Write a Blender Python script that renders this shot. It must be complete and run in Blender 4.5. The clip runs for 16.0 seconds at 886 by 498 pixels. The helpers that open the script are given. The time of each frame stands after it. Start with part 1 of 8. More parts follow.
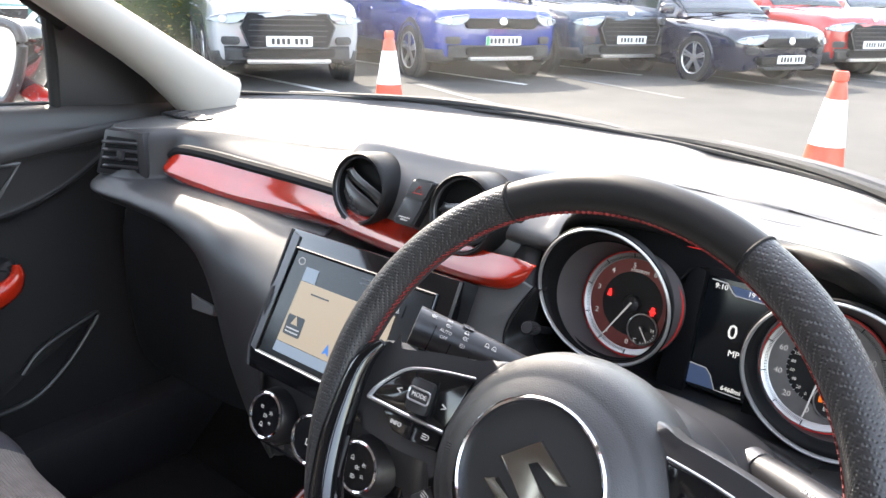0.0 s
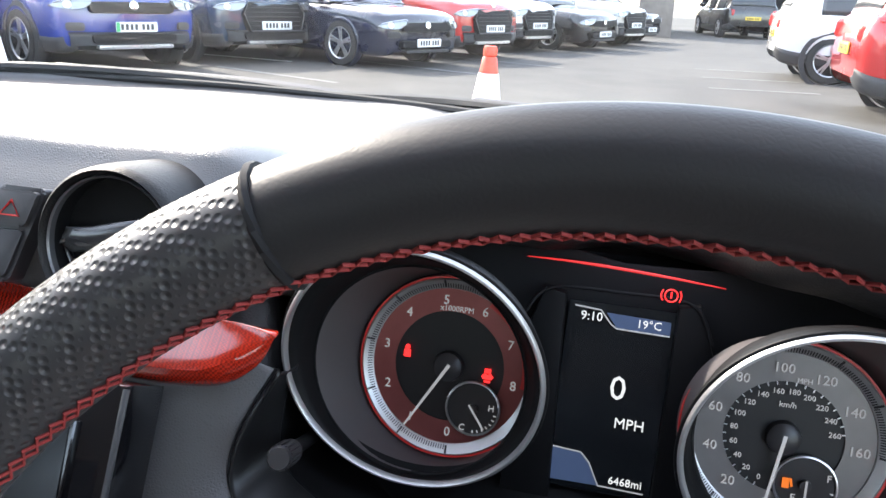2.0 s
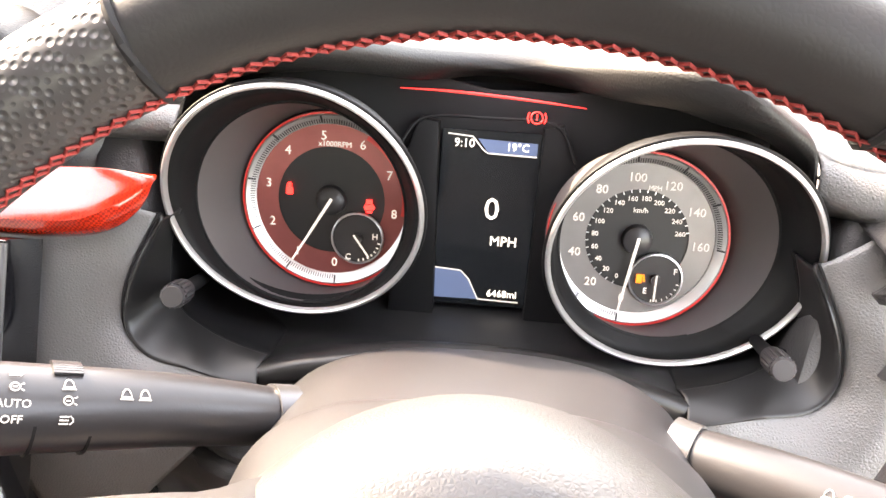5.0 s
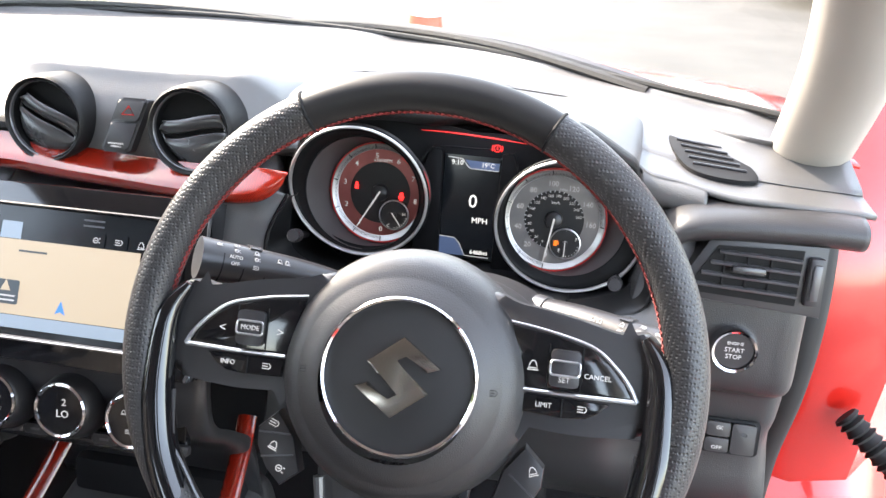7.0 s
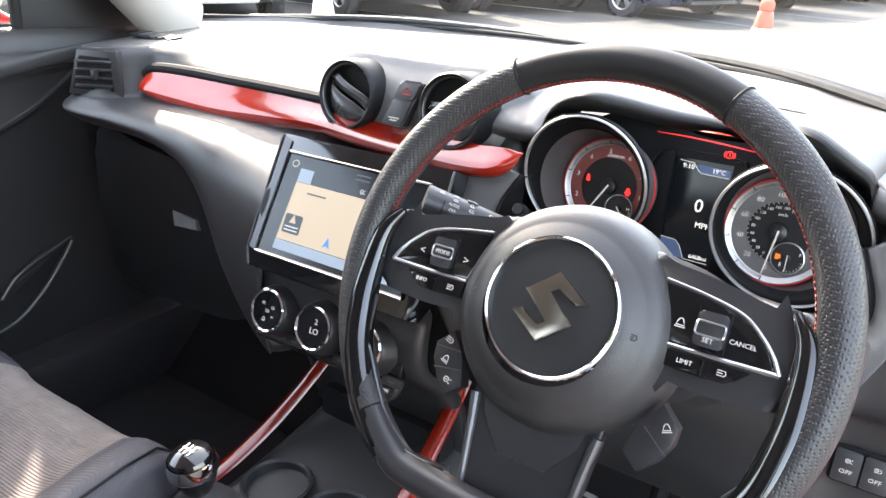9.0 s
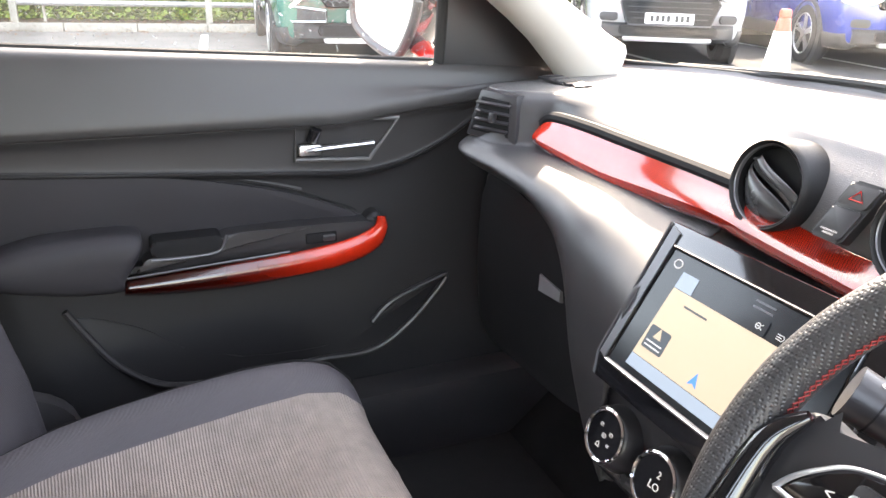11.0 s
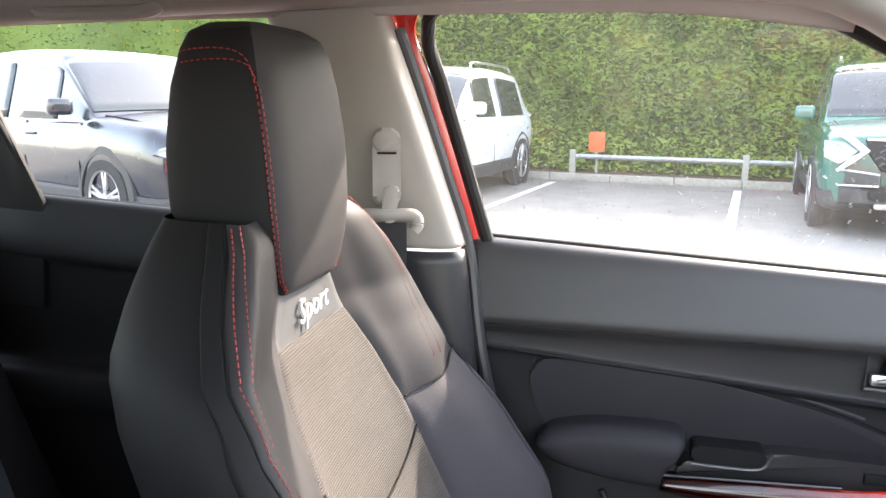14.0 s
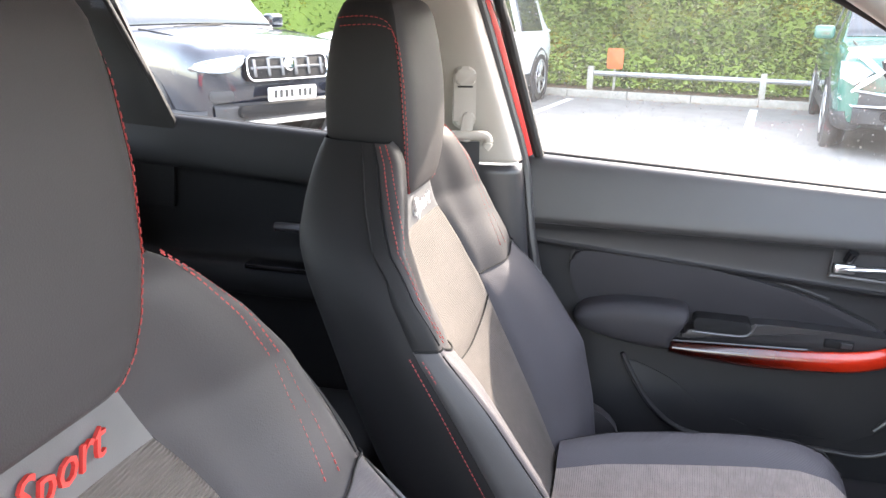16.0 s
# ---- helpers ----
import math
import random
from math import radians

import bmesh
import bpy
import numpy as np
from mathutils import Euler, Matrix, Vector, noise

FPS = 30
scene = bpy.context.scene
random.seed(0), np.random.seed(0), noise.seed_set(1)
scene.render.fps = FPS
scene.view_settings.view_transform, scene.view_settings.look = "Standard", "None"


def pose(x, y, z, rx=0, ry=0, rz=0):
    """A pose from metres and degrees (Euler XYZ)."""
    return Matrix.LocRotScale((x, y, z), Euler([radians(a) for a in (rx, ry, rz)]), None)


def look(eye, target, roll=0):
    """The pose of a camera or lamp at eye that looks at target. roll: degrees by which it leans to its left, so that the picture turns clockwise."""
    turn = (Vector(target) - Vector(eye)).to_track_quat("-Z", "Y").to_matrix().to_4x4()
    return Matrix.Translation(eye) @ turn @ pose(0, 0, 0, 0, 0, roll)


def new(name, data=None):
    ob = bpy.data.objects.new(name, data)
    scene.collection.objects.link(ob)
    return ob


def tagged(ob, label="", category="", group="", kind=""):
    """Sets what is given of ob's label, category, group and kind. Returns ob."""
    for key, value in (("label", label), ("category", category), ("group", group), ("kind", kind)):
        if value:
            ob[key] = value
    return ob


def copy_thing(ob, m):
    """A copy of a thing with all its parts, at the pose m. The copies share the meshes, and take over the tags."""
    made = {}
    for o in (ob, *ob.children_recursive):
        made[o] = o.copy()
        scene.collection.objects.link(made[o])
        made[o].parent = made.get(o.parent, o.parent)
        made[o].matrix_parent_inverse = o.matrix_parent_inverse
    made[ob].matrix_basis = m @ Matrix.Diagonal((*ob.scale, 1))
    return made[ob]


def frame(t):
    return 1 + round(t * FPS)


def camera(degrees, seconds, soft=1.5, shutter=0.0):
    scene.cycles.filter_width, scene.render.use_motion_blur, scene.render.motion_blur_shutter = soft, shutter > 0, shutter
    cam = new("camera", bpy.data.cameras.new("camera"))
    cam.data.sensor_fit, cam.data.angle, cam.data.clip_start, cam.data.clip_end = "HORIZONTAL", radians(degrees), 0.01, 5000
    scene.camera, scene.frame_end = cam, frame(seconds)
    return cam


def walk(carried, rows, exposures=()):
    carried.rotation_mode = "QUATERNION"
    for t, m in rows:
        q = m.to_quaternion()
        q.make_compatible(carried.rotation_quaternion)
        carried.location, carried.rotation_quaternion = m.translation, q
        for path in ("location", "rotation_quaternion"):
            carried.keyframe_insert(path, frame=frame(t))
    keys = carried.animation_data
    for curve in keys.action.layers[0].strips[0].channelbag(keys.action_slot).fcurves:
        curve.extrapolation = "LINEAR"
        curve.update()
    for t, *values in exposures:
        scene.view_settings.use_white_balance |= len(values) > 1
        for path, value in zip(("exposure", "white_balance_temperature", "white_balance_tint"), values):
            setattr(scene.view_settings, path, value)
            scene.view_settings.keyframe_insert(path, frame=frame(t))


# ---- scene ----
cam = camera(60.1, 16.0)
PATH = [
    (0, (0.529, -0.625, 1.106), (-0.673, 0.841, 0.468), 1.7),
    (0.5, (0.425, -0.551, 1.086), (-0.576, 1.062, 0.455), 2.1),
    (1, (0.357, -0.472, 1.061), (-0.459, 1.241, 0.428), 2.1),
    (1.5, (0.334, -0.408, 1.041), (-0.293, 1.384, 0.413), 2.3),
    (2, (0.328, -0.362, 1.024), (-0.12, 1.483, 0.394), 2.5),
    (2.5, (0.333, -0.335, 1.005), (-0.01, 1.52, 0.34), 2.0),
    (3, (0.333, -0.326, 1.0), (0.077, 1.502, 0.232), 2.0),
    (3.5, (0.33, -0.321, 0.993), (0.159, 1.478, 0.135), 2.5),
    (4, (0.327, -0.321, 0.99), (0.215, 1.458, 0.085), 2.9),
    (4.5, (0.327, -0.333, 0.994), (0.235, 1.427, 0.049), 3.0),
    (5, (0.334, -0.38, 1.02), (0.222, 1.366, 0.051), 2.6),
    (5.2, (0.336, -0.407, 1.033), (0.222, 1.336, 0.059), 2.5),
    (7.3, (0.45, -0.703, 1.117), (0.044, 1.068, 0.279), 1.9),
    (7.5, (0.468, -0.718, 1.114), (-0.026, 1.041, 0.3), 1.7),
    (8, (0.513, -0.756, 1.109), (-0.161, 0.947, 0.305), 1.3),
    (8.2, (0.531, -0.764, 1.102), (-0.204, 0.915, 0.303), 1.2),
    (10.3, (0.512, -0.613, 1.053), (-1.024, 0.44, 0.325), 2.2),
    (10.5, (0.499, -0.606, 1.065), (-1.096, 0.358, 0.339), 2.0),
    (11, (0.406, -0.566, 1.072), (-1.299, 0.198, 0.36), 1.8),
    (11.5, (0.334, -0.531, 1.084), (-1.492, -0.072, 0.409), 1.6),
    (12, (0.304, -0.533, 1.108), (-1.589, -0.318, 0.498), 1.3),
    (12.5, (0.308, -0.566, 1.12), (-1.626, -0.553, 0.609), 1.0),
    (13, (0.33, -0.604, 1.142), (-1.613, -0.795, 0.709), 0.9),
    (13.5, (0.357, -0.629, 1.158), (-1.571, -0.996, 0.77), 0.8),
    (14, (0.383, -0.633, 1.155), (-1.524, -1.102, 0.776), 0.6),
    (14.5, (0.47, -0.655, 1.167), (-1.43, -1.142, 0.772), 0.7),
    (15, (0.572, -0.676, 1.182), (-1.302, -1.164, 0.685), 0.9),
    (15.5, (0.643, -0.679, 1.205), (-1.213, -1.162, 0.639), 1.1),
    (16, (0.695, -0.651, 1.208), (-1.154, -1.13, 0.615), 1.2),
]
EXPOSURES = [(0, 2.82, 7200, 12), (1, 2.42, 6900, 12), (2, 2.70, 6800, 11), (2.5, 3.72, 7300, 13), (3, 4.3, 8500, 16), (3.5, 4.18, 8800, 17), (4.5, 4.25, 9000, 17), (5, 4.45, 9000, 17), (5.5, 4.0, 8300, 14), (7.3, 3.3, 7300, 12), (8, 3.2, 7200, 12), (9, 3.3, 7300, 12), (10.5, 3.68, 7900, 15), (11, 3.6, 7900, 15), (11.5, 3.82, 7900, 15), (12.2, 3.58, 7700, 15), (13, 3.2, 7500, 15), (14.5, 3.22, 7300, 14), (15.2, 3.54, 7200, 15), (16, 3.68, 7250, 15)]
walk(cam, [(t, look(eye, target, roll)) for t, eye, target, roll in PATH], EXPOSURES)

# ---- world, sun ----
world = bpy.data.worlds.new("sky")
scene.world = world
world.use_nodes = True
wn = world.node_tree.nodes
sky = wn.new("ShaderNodeTexSky")
sky.sky_type, sky.sun_disc = "NISHITA", False
SUN_ELEV, SUN_AZ = 36.0, 58.0      # degrees up; degrees to the left of straight ahead
sky.sun_elevation, sky.sun_rotation = radians(SUN_ELEV), radians(-SUN_AZ)
sky.air_density, sky.dust_density, sky.ozone_density = 1.0, 1.6, 0.8
wn["Background"].inputs[1].default_value = 0.15
world.node_tree.links.new(sky.outputs[0], wn["Background"].inputs[0])
# thin bright cloud over the whole sky
cloud, both = wn.new("ShaderNodeBackground"), wn.new("ShaderNodeAddShader")
cloud.inputs[0].default_value, cloud.inputs[1].default_value = (0.95, 0.97, 1.0, 1), 0.22
world.node_tree.links.new(wn["Background"].outputs[0], both.inputs[0])
world.node_tree.links.new(cloud.outputs[0], both.inputs[1])
world.node_tree.links.new(both.outputs[0], wn["World Output"].inputs[0])
sun = new("sun", bpy.data.lights.new("sun", "SUN"))
sun.data.energy, sun.data.angle, sun.data.color = 1.8, radians(1.0), (1.0, 0.95, 0.88)
sd = Vector((-math.cos(radians(SUN_ELEV)) * math.sin(radians(SUN_AZ)), math.cos(radians(SUN_ELEV)) * math.cos(radians(SUN_AZ)), math.sin(radians(SUN_ELEV))))
sun.matrix_world = Matrix.Translation((-6, 4, 8)) @ sd.to_track_quat("Z", "Y").to_matrix().to_4x4()


# ---- materials ----
def mat(name, color, rough=0.5, metal=0.0, vary=0.12, vscale=40.0, grain=None, bump=0.15, coat=0.0, spec=0.5, rvary=0.08, sheen=0.0):
    """Principled surface: colour varied at two scales, roughness varied, and relief from grain = (kind, cells per metre)."""
    m = bpy.data.materials.new(name)
    m.use_nodes = True
    nt = m.node_tree
    N, Lk = nt.nodes, nt.links
    b = N["Principled BSDF"]
    b.inputs["Metallic"].default_value = metal
    b.inputs["Coat Weight"].default_value = coat
    b.inputs["Coat Roughness"].default_value = 0.06
    b.inputs["Specular IOR Level"].default_value = spec
    b.inputs["Sheen Weight"].default_value = sheen
    tc = N.new("ShaderNodeTexCoord")
    n1 = N.new("ShaderNodeTexNoise")
    n1.inputs["Scale"].default_value, n1.inputs["Detail"].default_value = vscale, 5
    n2 = N.new("ShaderNodeTexNoise")
    n2.inputs["Scale"].default_value, n2.inputs["Detail"].default_value = vscale * 0.13, 3
    for n in (n1, n2):
        Lk.new(tc.outputs["Object"], n.inputs["Vector"])
    add = N.new("ShaderNodeMath")
    add.operation = "ADD"
    Lk.new(n1.outputs["Fac"], add.inputs[0]); Lk.new(n2.outputs["Fac"], add.inputs[1])
    mr = N.new("ShaderNodeMapRange")
    mr.inputs["From Min"].default_value, mr.inputs["From Max"].default_value = 0.6, 1.4
    mr.inputs["To Min"].default_value, mr.inputs["To Max"].default_value = 1 - vary, 1 + vary
    Lk.new(add.outputs[0], mr.inputs["Value"])
    mx = N.new("ShaderNodeVectorMath")
    mx.operation = "SCALE"
    mx.inputs[0].default_value = color[:3]
    Lk.new(mr.outputs[0], mx.inputs["Scale"])
    Lk.new(mx.outputs[0], b.inputs["Base Color"])
    rr = N.new("ShaderNodeMapRange")
    rr.inputs["To Min"].default_value, rr.inputs["To Max"].default_value = max(0.02, rough - rvary), min(1, rough + rvary)
    Lk.new(n1.outputs["Fac"], rr.inputs["Value"])
    Lk.new(rr.outputs[0], b.inputs["Roughness"])
    if grain:
        kind, cells, *way = grain
        if kind in ("leather", "dimple", "hex"):
            g = N.new("ShaderNodeTexVoronoi")
            g.feature = "F1" if kind == "dimple" else "DISTANCE_TO_EDGE"
            if kind == "dimple":
                g.inputs["Randomness"].default_value = 0.15
            g.inputs["Scale"].default_value = cells
            out = g.outputs["Distance"]
            if kind == "dimple":                       # round pits in a flat skin
                pit = N.new("ShaderNodeMapRange")
                pit.inputs["From Max"].default_value = 0.48
                Lk.new(out, pit.inputs["Value"])
                out = pit.outputs[0]
        elif kind == "rib":
            g = N.new("ShaderNodeTexWave")
            g.wave_type, g.bands_direction = "BANDS", "X"
            g.inputs["Scale"].default_value, g.inputs["Distortion"].default_value = cells * 0.314, 1.2
            g.inputs["Detail Scale"].default_value = 3.0
            out = g.outputs["Fac"]
        else:
            g = N.new("ShaderNodeTexNoise")
            g.inputs["Scale"].default_value, g.inputs["Detail"].default_value = cells, 3
            out = g.outputs["Fac"]
        if kind == "rib":
            dt = N.new("ShaderNodeVectorMath")
            dt.operation = "DOT_PRODUCT"
            dt.inputs[1].default_value = way[0] if way else (0.05, -0.5, 1.0)
            cx = N.new("ShaderNodeCombineXYZ")
            sp_ = N.new("ShaderNodeSeparateXYZ")
            Lk.new(tc.outputs["Object"], dt.inputs[0]); Lk.new(tc.outputs["Object"], sp_.inputs[0])
            Lk.new(dt.outputs["Value"], cx.inputs[0]); Lk.new(sp_.outputs[0], cx.inputs[1])
            Lk.new(cx.outputs[0], g.inputs["Vector"])
        else:
            Lk.new(tc.outputs["Object"], g.inputs["Vector"])
        bp = N.new("ShaderNodeBump")
        bp.inputs["Strength"].default_value, bp.inputs["Distance"].default_value = bump, 0.35 / cells
        Lk.new(out, bp.inputs["Height"])
        Lk.new(bp.outputs[0], b.inputs["Normal"])
    return m


def glow(name, color, strength):
    m = bpy.data.materials.new(name)
    m.use_nodes = True
    b = m.node_tree.nodes["Principled BSDF"]
    b.inputs["Base Color"].default_value = (*[c * 0.4 for c in color], 1)
    b.inputs["Emission Color"].default_value = (*color, 1)
    b.inputs["Emission Strength"].default_value = strength
    return m


def glass(name, tint, gloss=1.0, drops=0.0, veil=0.0):
    m = bpy.data.materials.new(name)
    m.use_nodes = True
    nt = m.node_tree
    N, Lk = nt.nodes, nt.links
    N.remove(N["Principled BSDF"])
    tr, gl, mix = N.new("ShaderNodeBsdfTransparent"), N.new("ShaderNodeBsdfGlossy"), N.new("ShaderNodeMixShader")
    tr.inputs[0].default_value = (*tint, 1)
    gl.inputs["Roughness"].default_value = 0.02
    gl.inputs["Color"].default_value = (gloss, gloss, gloss, 1)
    mix.inputs[0].default_value = 0.05
    Lk.new(tr.outputs[0], mix.inputs[1]); Lk.new(gl.outputs[0], mix.inputs[2])
    out = mix.outputs[0]
    if veil:        # fine dust film on the pane
        dv, mv = N.new("ShaderNodeBsdfTranslucent"), N.new("ShaderNodeMixShader")
        mv.inputs[0].default_value = veil
        Lk.new(out, mv.inputs[1]); Lk.new(dv.outputs[0], mv.inputs[2])
        out = mv.outputs[0]
    if drops:
        tc, no, ra = N.new("ShaderNodeTexCoord"), N.new("ShaderNodeTexNoise"), N.new("ShaderNodeMapRange")
        no.inputs["Scale"].default_value, no.inputs["Detail"].default_value = 170, 2
        ra.inputs["From Min"].default_value, ra.inputs["From Max"].default_value, ra.inputs["To Max"].default_value = 0.62, 0.72, drops
        df, m2 = N.new("ShaderNodeBsdfDiffuse"), N.new("ShaderNodeMixShader")
        Lk.new(tc.outputs["Object"], no.inputs["Vector"]); Lk.new(no.outputs["Fac"], ra.inputs["Value"]); Lk.new(ra.outputs[0], m2.inputs[0])
        Lk.new(out, m2.inputs[1]); Lk.new(df.outputs[0], m2.inputs[2])
        out = m2.outputs[0]
    Lk.new(out, N["Material Output"].inputs[0])
    return m


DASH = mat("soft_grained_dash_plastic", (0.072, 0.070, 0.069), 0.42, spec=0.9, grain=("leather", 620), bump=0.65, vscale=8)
# dash plastic again, darker where the fascia is unlit: shade in the colour
FASCIA = mat("shaded_grained_fascia", (0.029, 0.028, 0.029), 0.42, spec=0.55, grain=("leather", 620), bump=0.5, vscale=8)
HUB = mat("grained_airbag_cover", (0.032, 0.031, 0.032), 0.42, spec=0.6, grain=("leather", 700), bump=0.45, vscale=10)
DASH_LOW = mat("hard_dark_plastic", (0.044, 0.0425, 0.0425), 0.46, grain=("leather", 700), bump=0.2, vscale=10)
PLASTIC = mat("black_satin_plastic", (0.027, 0.026, 0.028), 0.36, grain=("noise", 900), bump=0.08, vscale=14)
MATTE = mat("matte_black_plastic", (0.010, 0.010, 0.011), 0.7, spec=0.2, vscale=20)
PIANO = mat("piano_black_gloss", (0.006, 0.006, 0.007), 0.08, coat=0.6, rvary=0.03)
SATIN = mat("satin_dark_grey", (0.10, 0.10, 0.105), 0.32, metal=0.55, rvary=0.05)
SILVER = mat("satin_silver", (0.68, 0.68, 0.69), 0.30, metal=0.95, vary=0.05)
VENT_BLADE = mat("glossy_vent_blade", (0.030, 0.030, 0.031), 0.26, spec=0.8, rvary=0.05)
# rear linings and bench, blackened: the dim cabin's shade put into the colour
REAR_LINING = mat("shaded_rear_lining", (0.010, 0.010, 0.0105), 0.55, spec=0.2, grain=("leather", 700), bump=0.2, vscale=10)
BRIGHT = mat("bright_satin_chrome", (0.50, 0.495, 0.485), 0.36, metal=0.75, vary=0.03)
TICKS = mat("dark_scale_ticks", (0.03, 0.028, 0.03), 0.6)
# glovebox and kick panel: the footwell's deep shade put into the colour
GLOVE = mat("shaded_glovebox_plastic", (0.012, 0.012, 0.013), 0.5, grain=("leather", 700), bump=0.2, vscale=10)
EMBLEM = mat("dark_bronze_chrome", (0.50, 0.46, 0.41), 0.22, metal=1.0, vary=0.03)
# same door plastic in two darker tones: shade put into the colour
DOOR_LOW = mat("deep_shade_door_plastic", (0.021, 0.0205, 0.022), 0.5, spec=0.25, grain=("leather", 700), bump=0.2, vscale=10)
DOOR_MID = mat("half_shade_door_plastic", (0.031, 0.0295, 0.030), 0.46, spec=0.35, grain=("leather", 700), bump=0.2, vscale=10)
HOUSING = mat("black_gauge_housing", (0.007, 0.007, 0.0075), 0.55, spec=0.15)
# dash vinyl darkened for the visor's face: shade put into the colour
VISOR = mat("shaded_black_pad", (0.010, 0.0098, 0.010), 0.50, spec=0.22, grain=("leather", 520), bump=0.35, vscale=8)
SURROUND = mat("dark_satin_surround", (0.012, 0.0118, 0.0122), 0.33, spec=0.35, grain=("noise", 900), bump=0.05, vscale=14)
PAD_FACE = mat("smooth_hub_centre", (0.020, 0.020, 0.021), 0.42, grain=("noise", 900), bump=0.05, vscale=14)
SPOKE_GREY = mat("satin_grey_spoke", (0.028, 0.028, 0.031), 0.34, metal=0.3, rvary=0.05)
LATCH = mat("grey_latch_plastic", (0.16, 0.16, 0.165), 0.35)
CHROME = mat("chrome", (0.75, 0.75, 0.77), 0.08, metal=1.0, vary=0.03, rvary=0.03)
LEATHER = mat("smooth_black_leather", (0.016, 0.0155, 0.016), 0.45, spec=0.25, grain=("leather", 650), bump=0.10, vscale=18)
PERF = mat("perforated_black_leather", (0.027, 0.026, 0.027), 0.36, spec=0.5, grain=("dimple", 450), bump=0.62, vscale=18)
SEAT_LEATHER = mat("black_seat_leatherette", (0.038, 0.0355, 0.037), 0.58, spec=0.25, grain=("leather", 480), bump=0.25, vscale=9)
# seat leatherette darkened for the sides: mostly shade put into the colour
SEAT_SIDE = mat("shaded_seat_leatherette", (0.0115, 0.011, 0.0118), 0.60, spec=0.2, grain=("leather", 480), bump=0.2, vscale=9)
DOOR_PAD = mat("black_door_leatherette", (0.029, 0.0275, 0.031), 0.55, spec=0.22, grain=("leather", 480), bump=0.2, vscale=9)
SEAT_TEX = mat("ribbed_black_seat_cloth", (0.044, 0.0410, 0.047), 0.6, spec=0.3, grain=("rib", 420), bump=0.35, vscale=9)
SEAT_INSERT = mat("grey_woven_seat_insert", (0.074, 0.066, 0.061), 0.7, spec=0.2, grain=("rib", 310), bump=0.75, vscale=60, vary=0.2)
BOLSTER_EDGE = mat("grey_black_bolster_leatherette", (0.055, 0.053, 0.054), 0.5, spec=0.3, grain=("leather", 480), bump=0.25, vscale=9)
BADGE = mat("grey_badge_leatherette", (0.085, 0.085, 0.088), 0.45, grain=("leather", 600), bump=0.15)
# cushion cloths: backrest cloths made paler, the light from above put into colour
CUSHION_INSERT = mat("brightened_woven_cushion_insert", (0.21, 0.18, 0.165), 0.7, spec=0.2, grain=("rib", 280, (0.0, 1.0, 0.0)), bump=0.8, vscale=60, vary=0.2)
CUSHION_SIDE = mat("brightened_ribbed_cushion_cloth", (0.066, 0.062, 0.070), 0.6, spec=0.3, grain=("rib", 420), bump=0.35, vscale=9)
STITCH = mat("red_stitching", (0.30, 0.026, 0.024), 0.6, grain=("noise", 1500), bump=0.3)


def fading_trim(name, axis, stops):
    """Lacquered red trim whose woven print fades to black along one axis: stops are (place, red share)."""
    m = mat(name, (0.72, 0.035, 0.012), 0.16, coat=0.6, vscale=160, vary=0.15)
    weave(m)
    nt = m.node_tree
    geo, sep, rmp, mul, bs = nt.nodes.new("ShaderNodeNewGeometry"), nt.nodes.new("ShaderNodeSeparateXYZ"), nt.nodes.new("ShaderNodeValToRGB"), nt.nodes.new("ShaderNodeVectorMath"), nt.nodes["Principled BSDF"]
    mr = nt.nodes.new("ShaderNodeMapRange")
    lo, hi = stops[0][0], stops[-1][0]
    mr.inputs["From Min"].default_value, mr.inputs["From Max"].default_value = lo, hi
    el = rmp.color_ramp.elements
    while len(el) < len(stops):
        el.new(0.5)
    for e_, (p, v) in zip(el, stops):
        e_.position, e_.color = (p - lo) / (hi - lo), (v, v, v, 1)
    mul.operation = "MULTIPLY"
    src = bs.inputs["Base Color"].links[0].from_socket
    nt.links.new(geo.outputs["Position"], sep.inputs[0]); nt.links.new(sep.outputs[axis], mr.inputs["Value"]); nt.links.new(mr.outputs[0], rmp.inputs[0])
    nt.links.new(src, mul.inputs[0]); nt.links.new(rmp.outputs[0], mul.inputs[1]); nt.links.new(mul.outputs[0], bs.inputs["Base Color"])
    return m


def weave(m):
    """Woven cells under the lacquer."""
    _nt = m.node_tree
    _ck, _tc, _ml, _bs = _nt.nodes.new("ShaderNodeTexChecker"), _nt.nodes.new("ShaderNodeTexCoord"), _nt.nodes.new("ShaderNodeVectorMath"), _nt.nodes["Principled BSDF"]
    _ml.operation = "MULTIPLY"
    _ck.inputs["Scale"].default_value, _ck.inputs["Color1"].default_value, _ck.inputs["Color2"].default_value = 850, (1, 1, 1, 1), (0.45, 0.4, 0.4, 1)
    _src = _bs.inputs["Base Color"].links[0].from_socket
    _nt.links.new(_tc.outputs["Object"], _ck.inputs["Vector"]); _nt.links.new(_src, _ml.inputs[0]); _nt.links.new(_ck.outputs["Color"], _ml.inputs[1]); _nt.links.new(_ml.outputs[0], _bs.inputs["Base Color"])


# red also cut at the dash's right end: dark reflections put into the colour
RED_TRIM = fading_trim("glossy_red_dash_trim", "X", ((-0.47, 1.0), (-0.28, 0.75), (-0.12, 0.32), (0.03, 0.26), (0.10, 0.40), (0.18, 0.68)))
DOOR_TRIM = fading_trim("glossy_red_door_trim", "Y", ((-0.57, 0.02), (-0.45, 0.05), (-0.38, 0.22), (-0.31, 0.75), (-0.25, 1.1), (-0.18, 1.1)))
RED_PAINT = mat("red_body_paint", (0.55, 0.018, 0.012), 0.22, coat=0.8, vary=0.04, vscale=10)
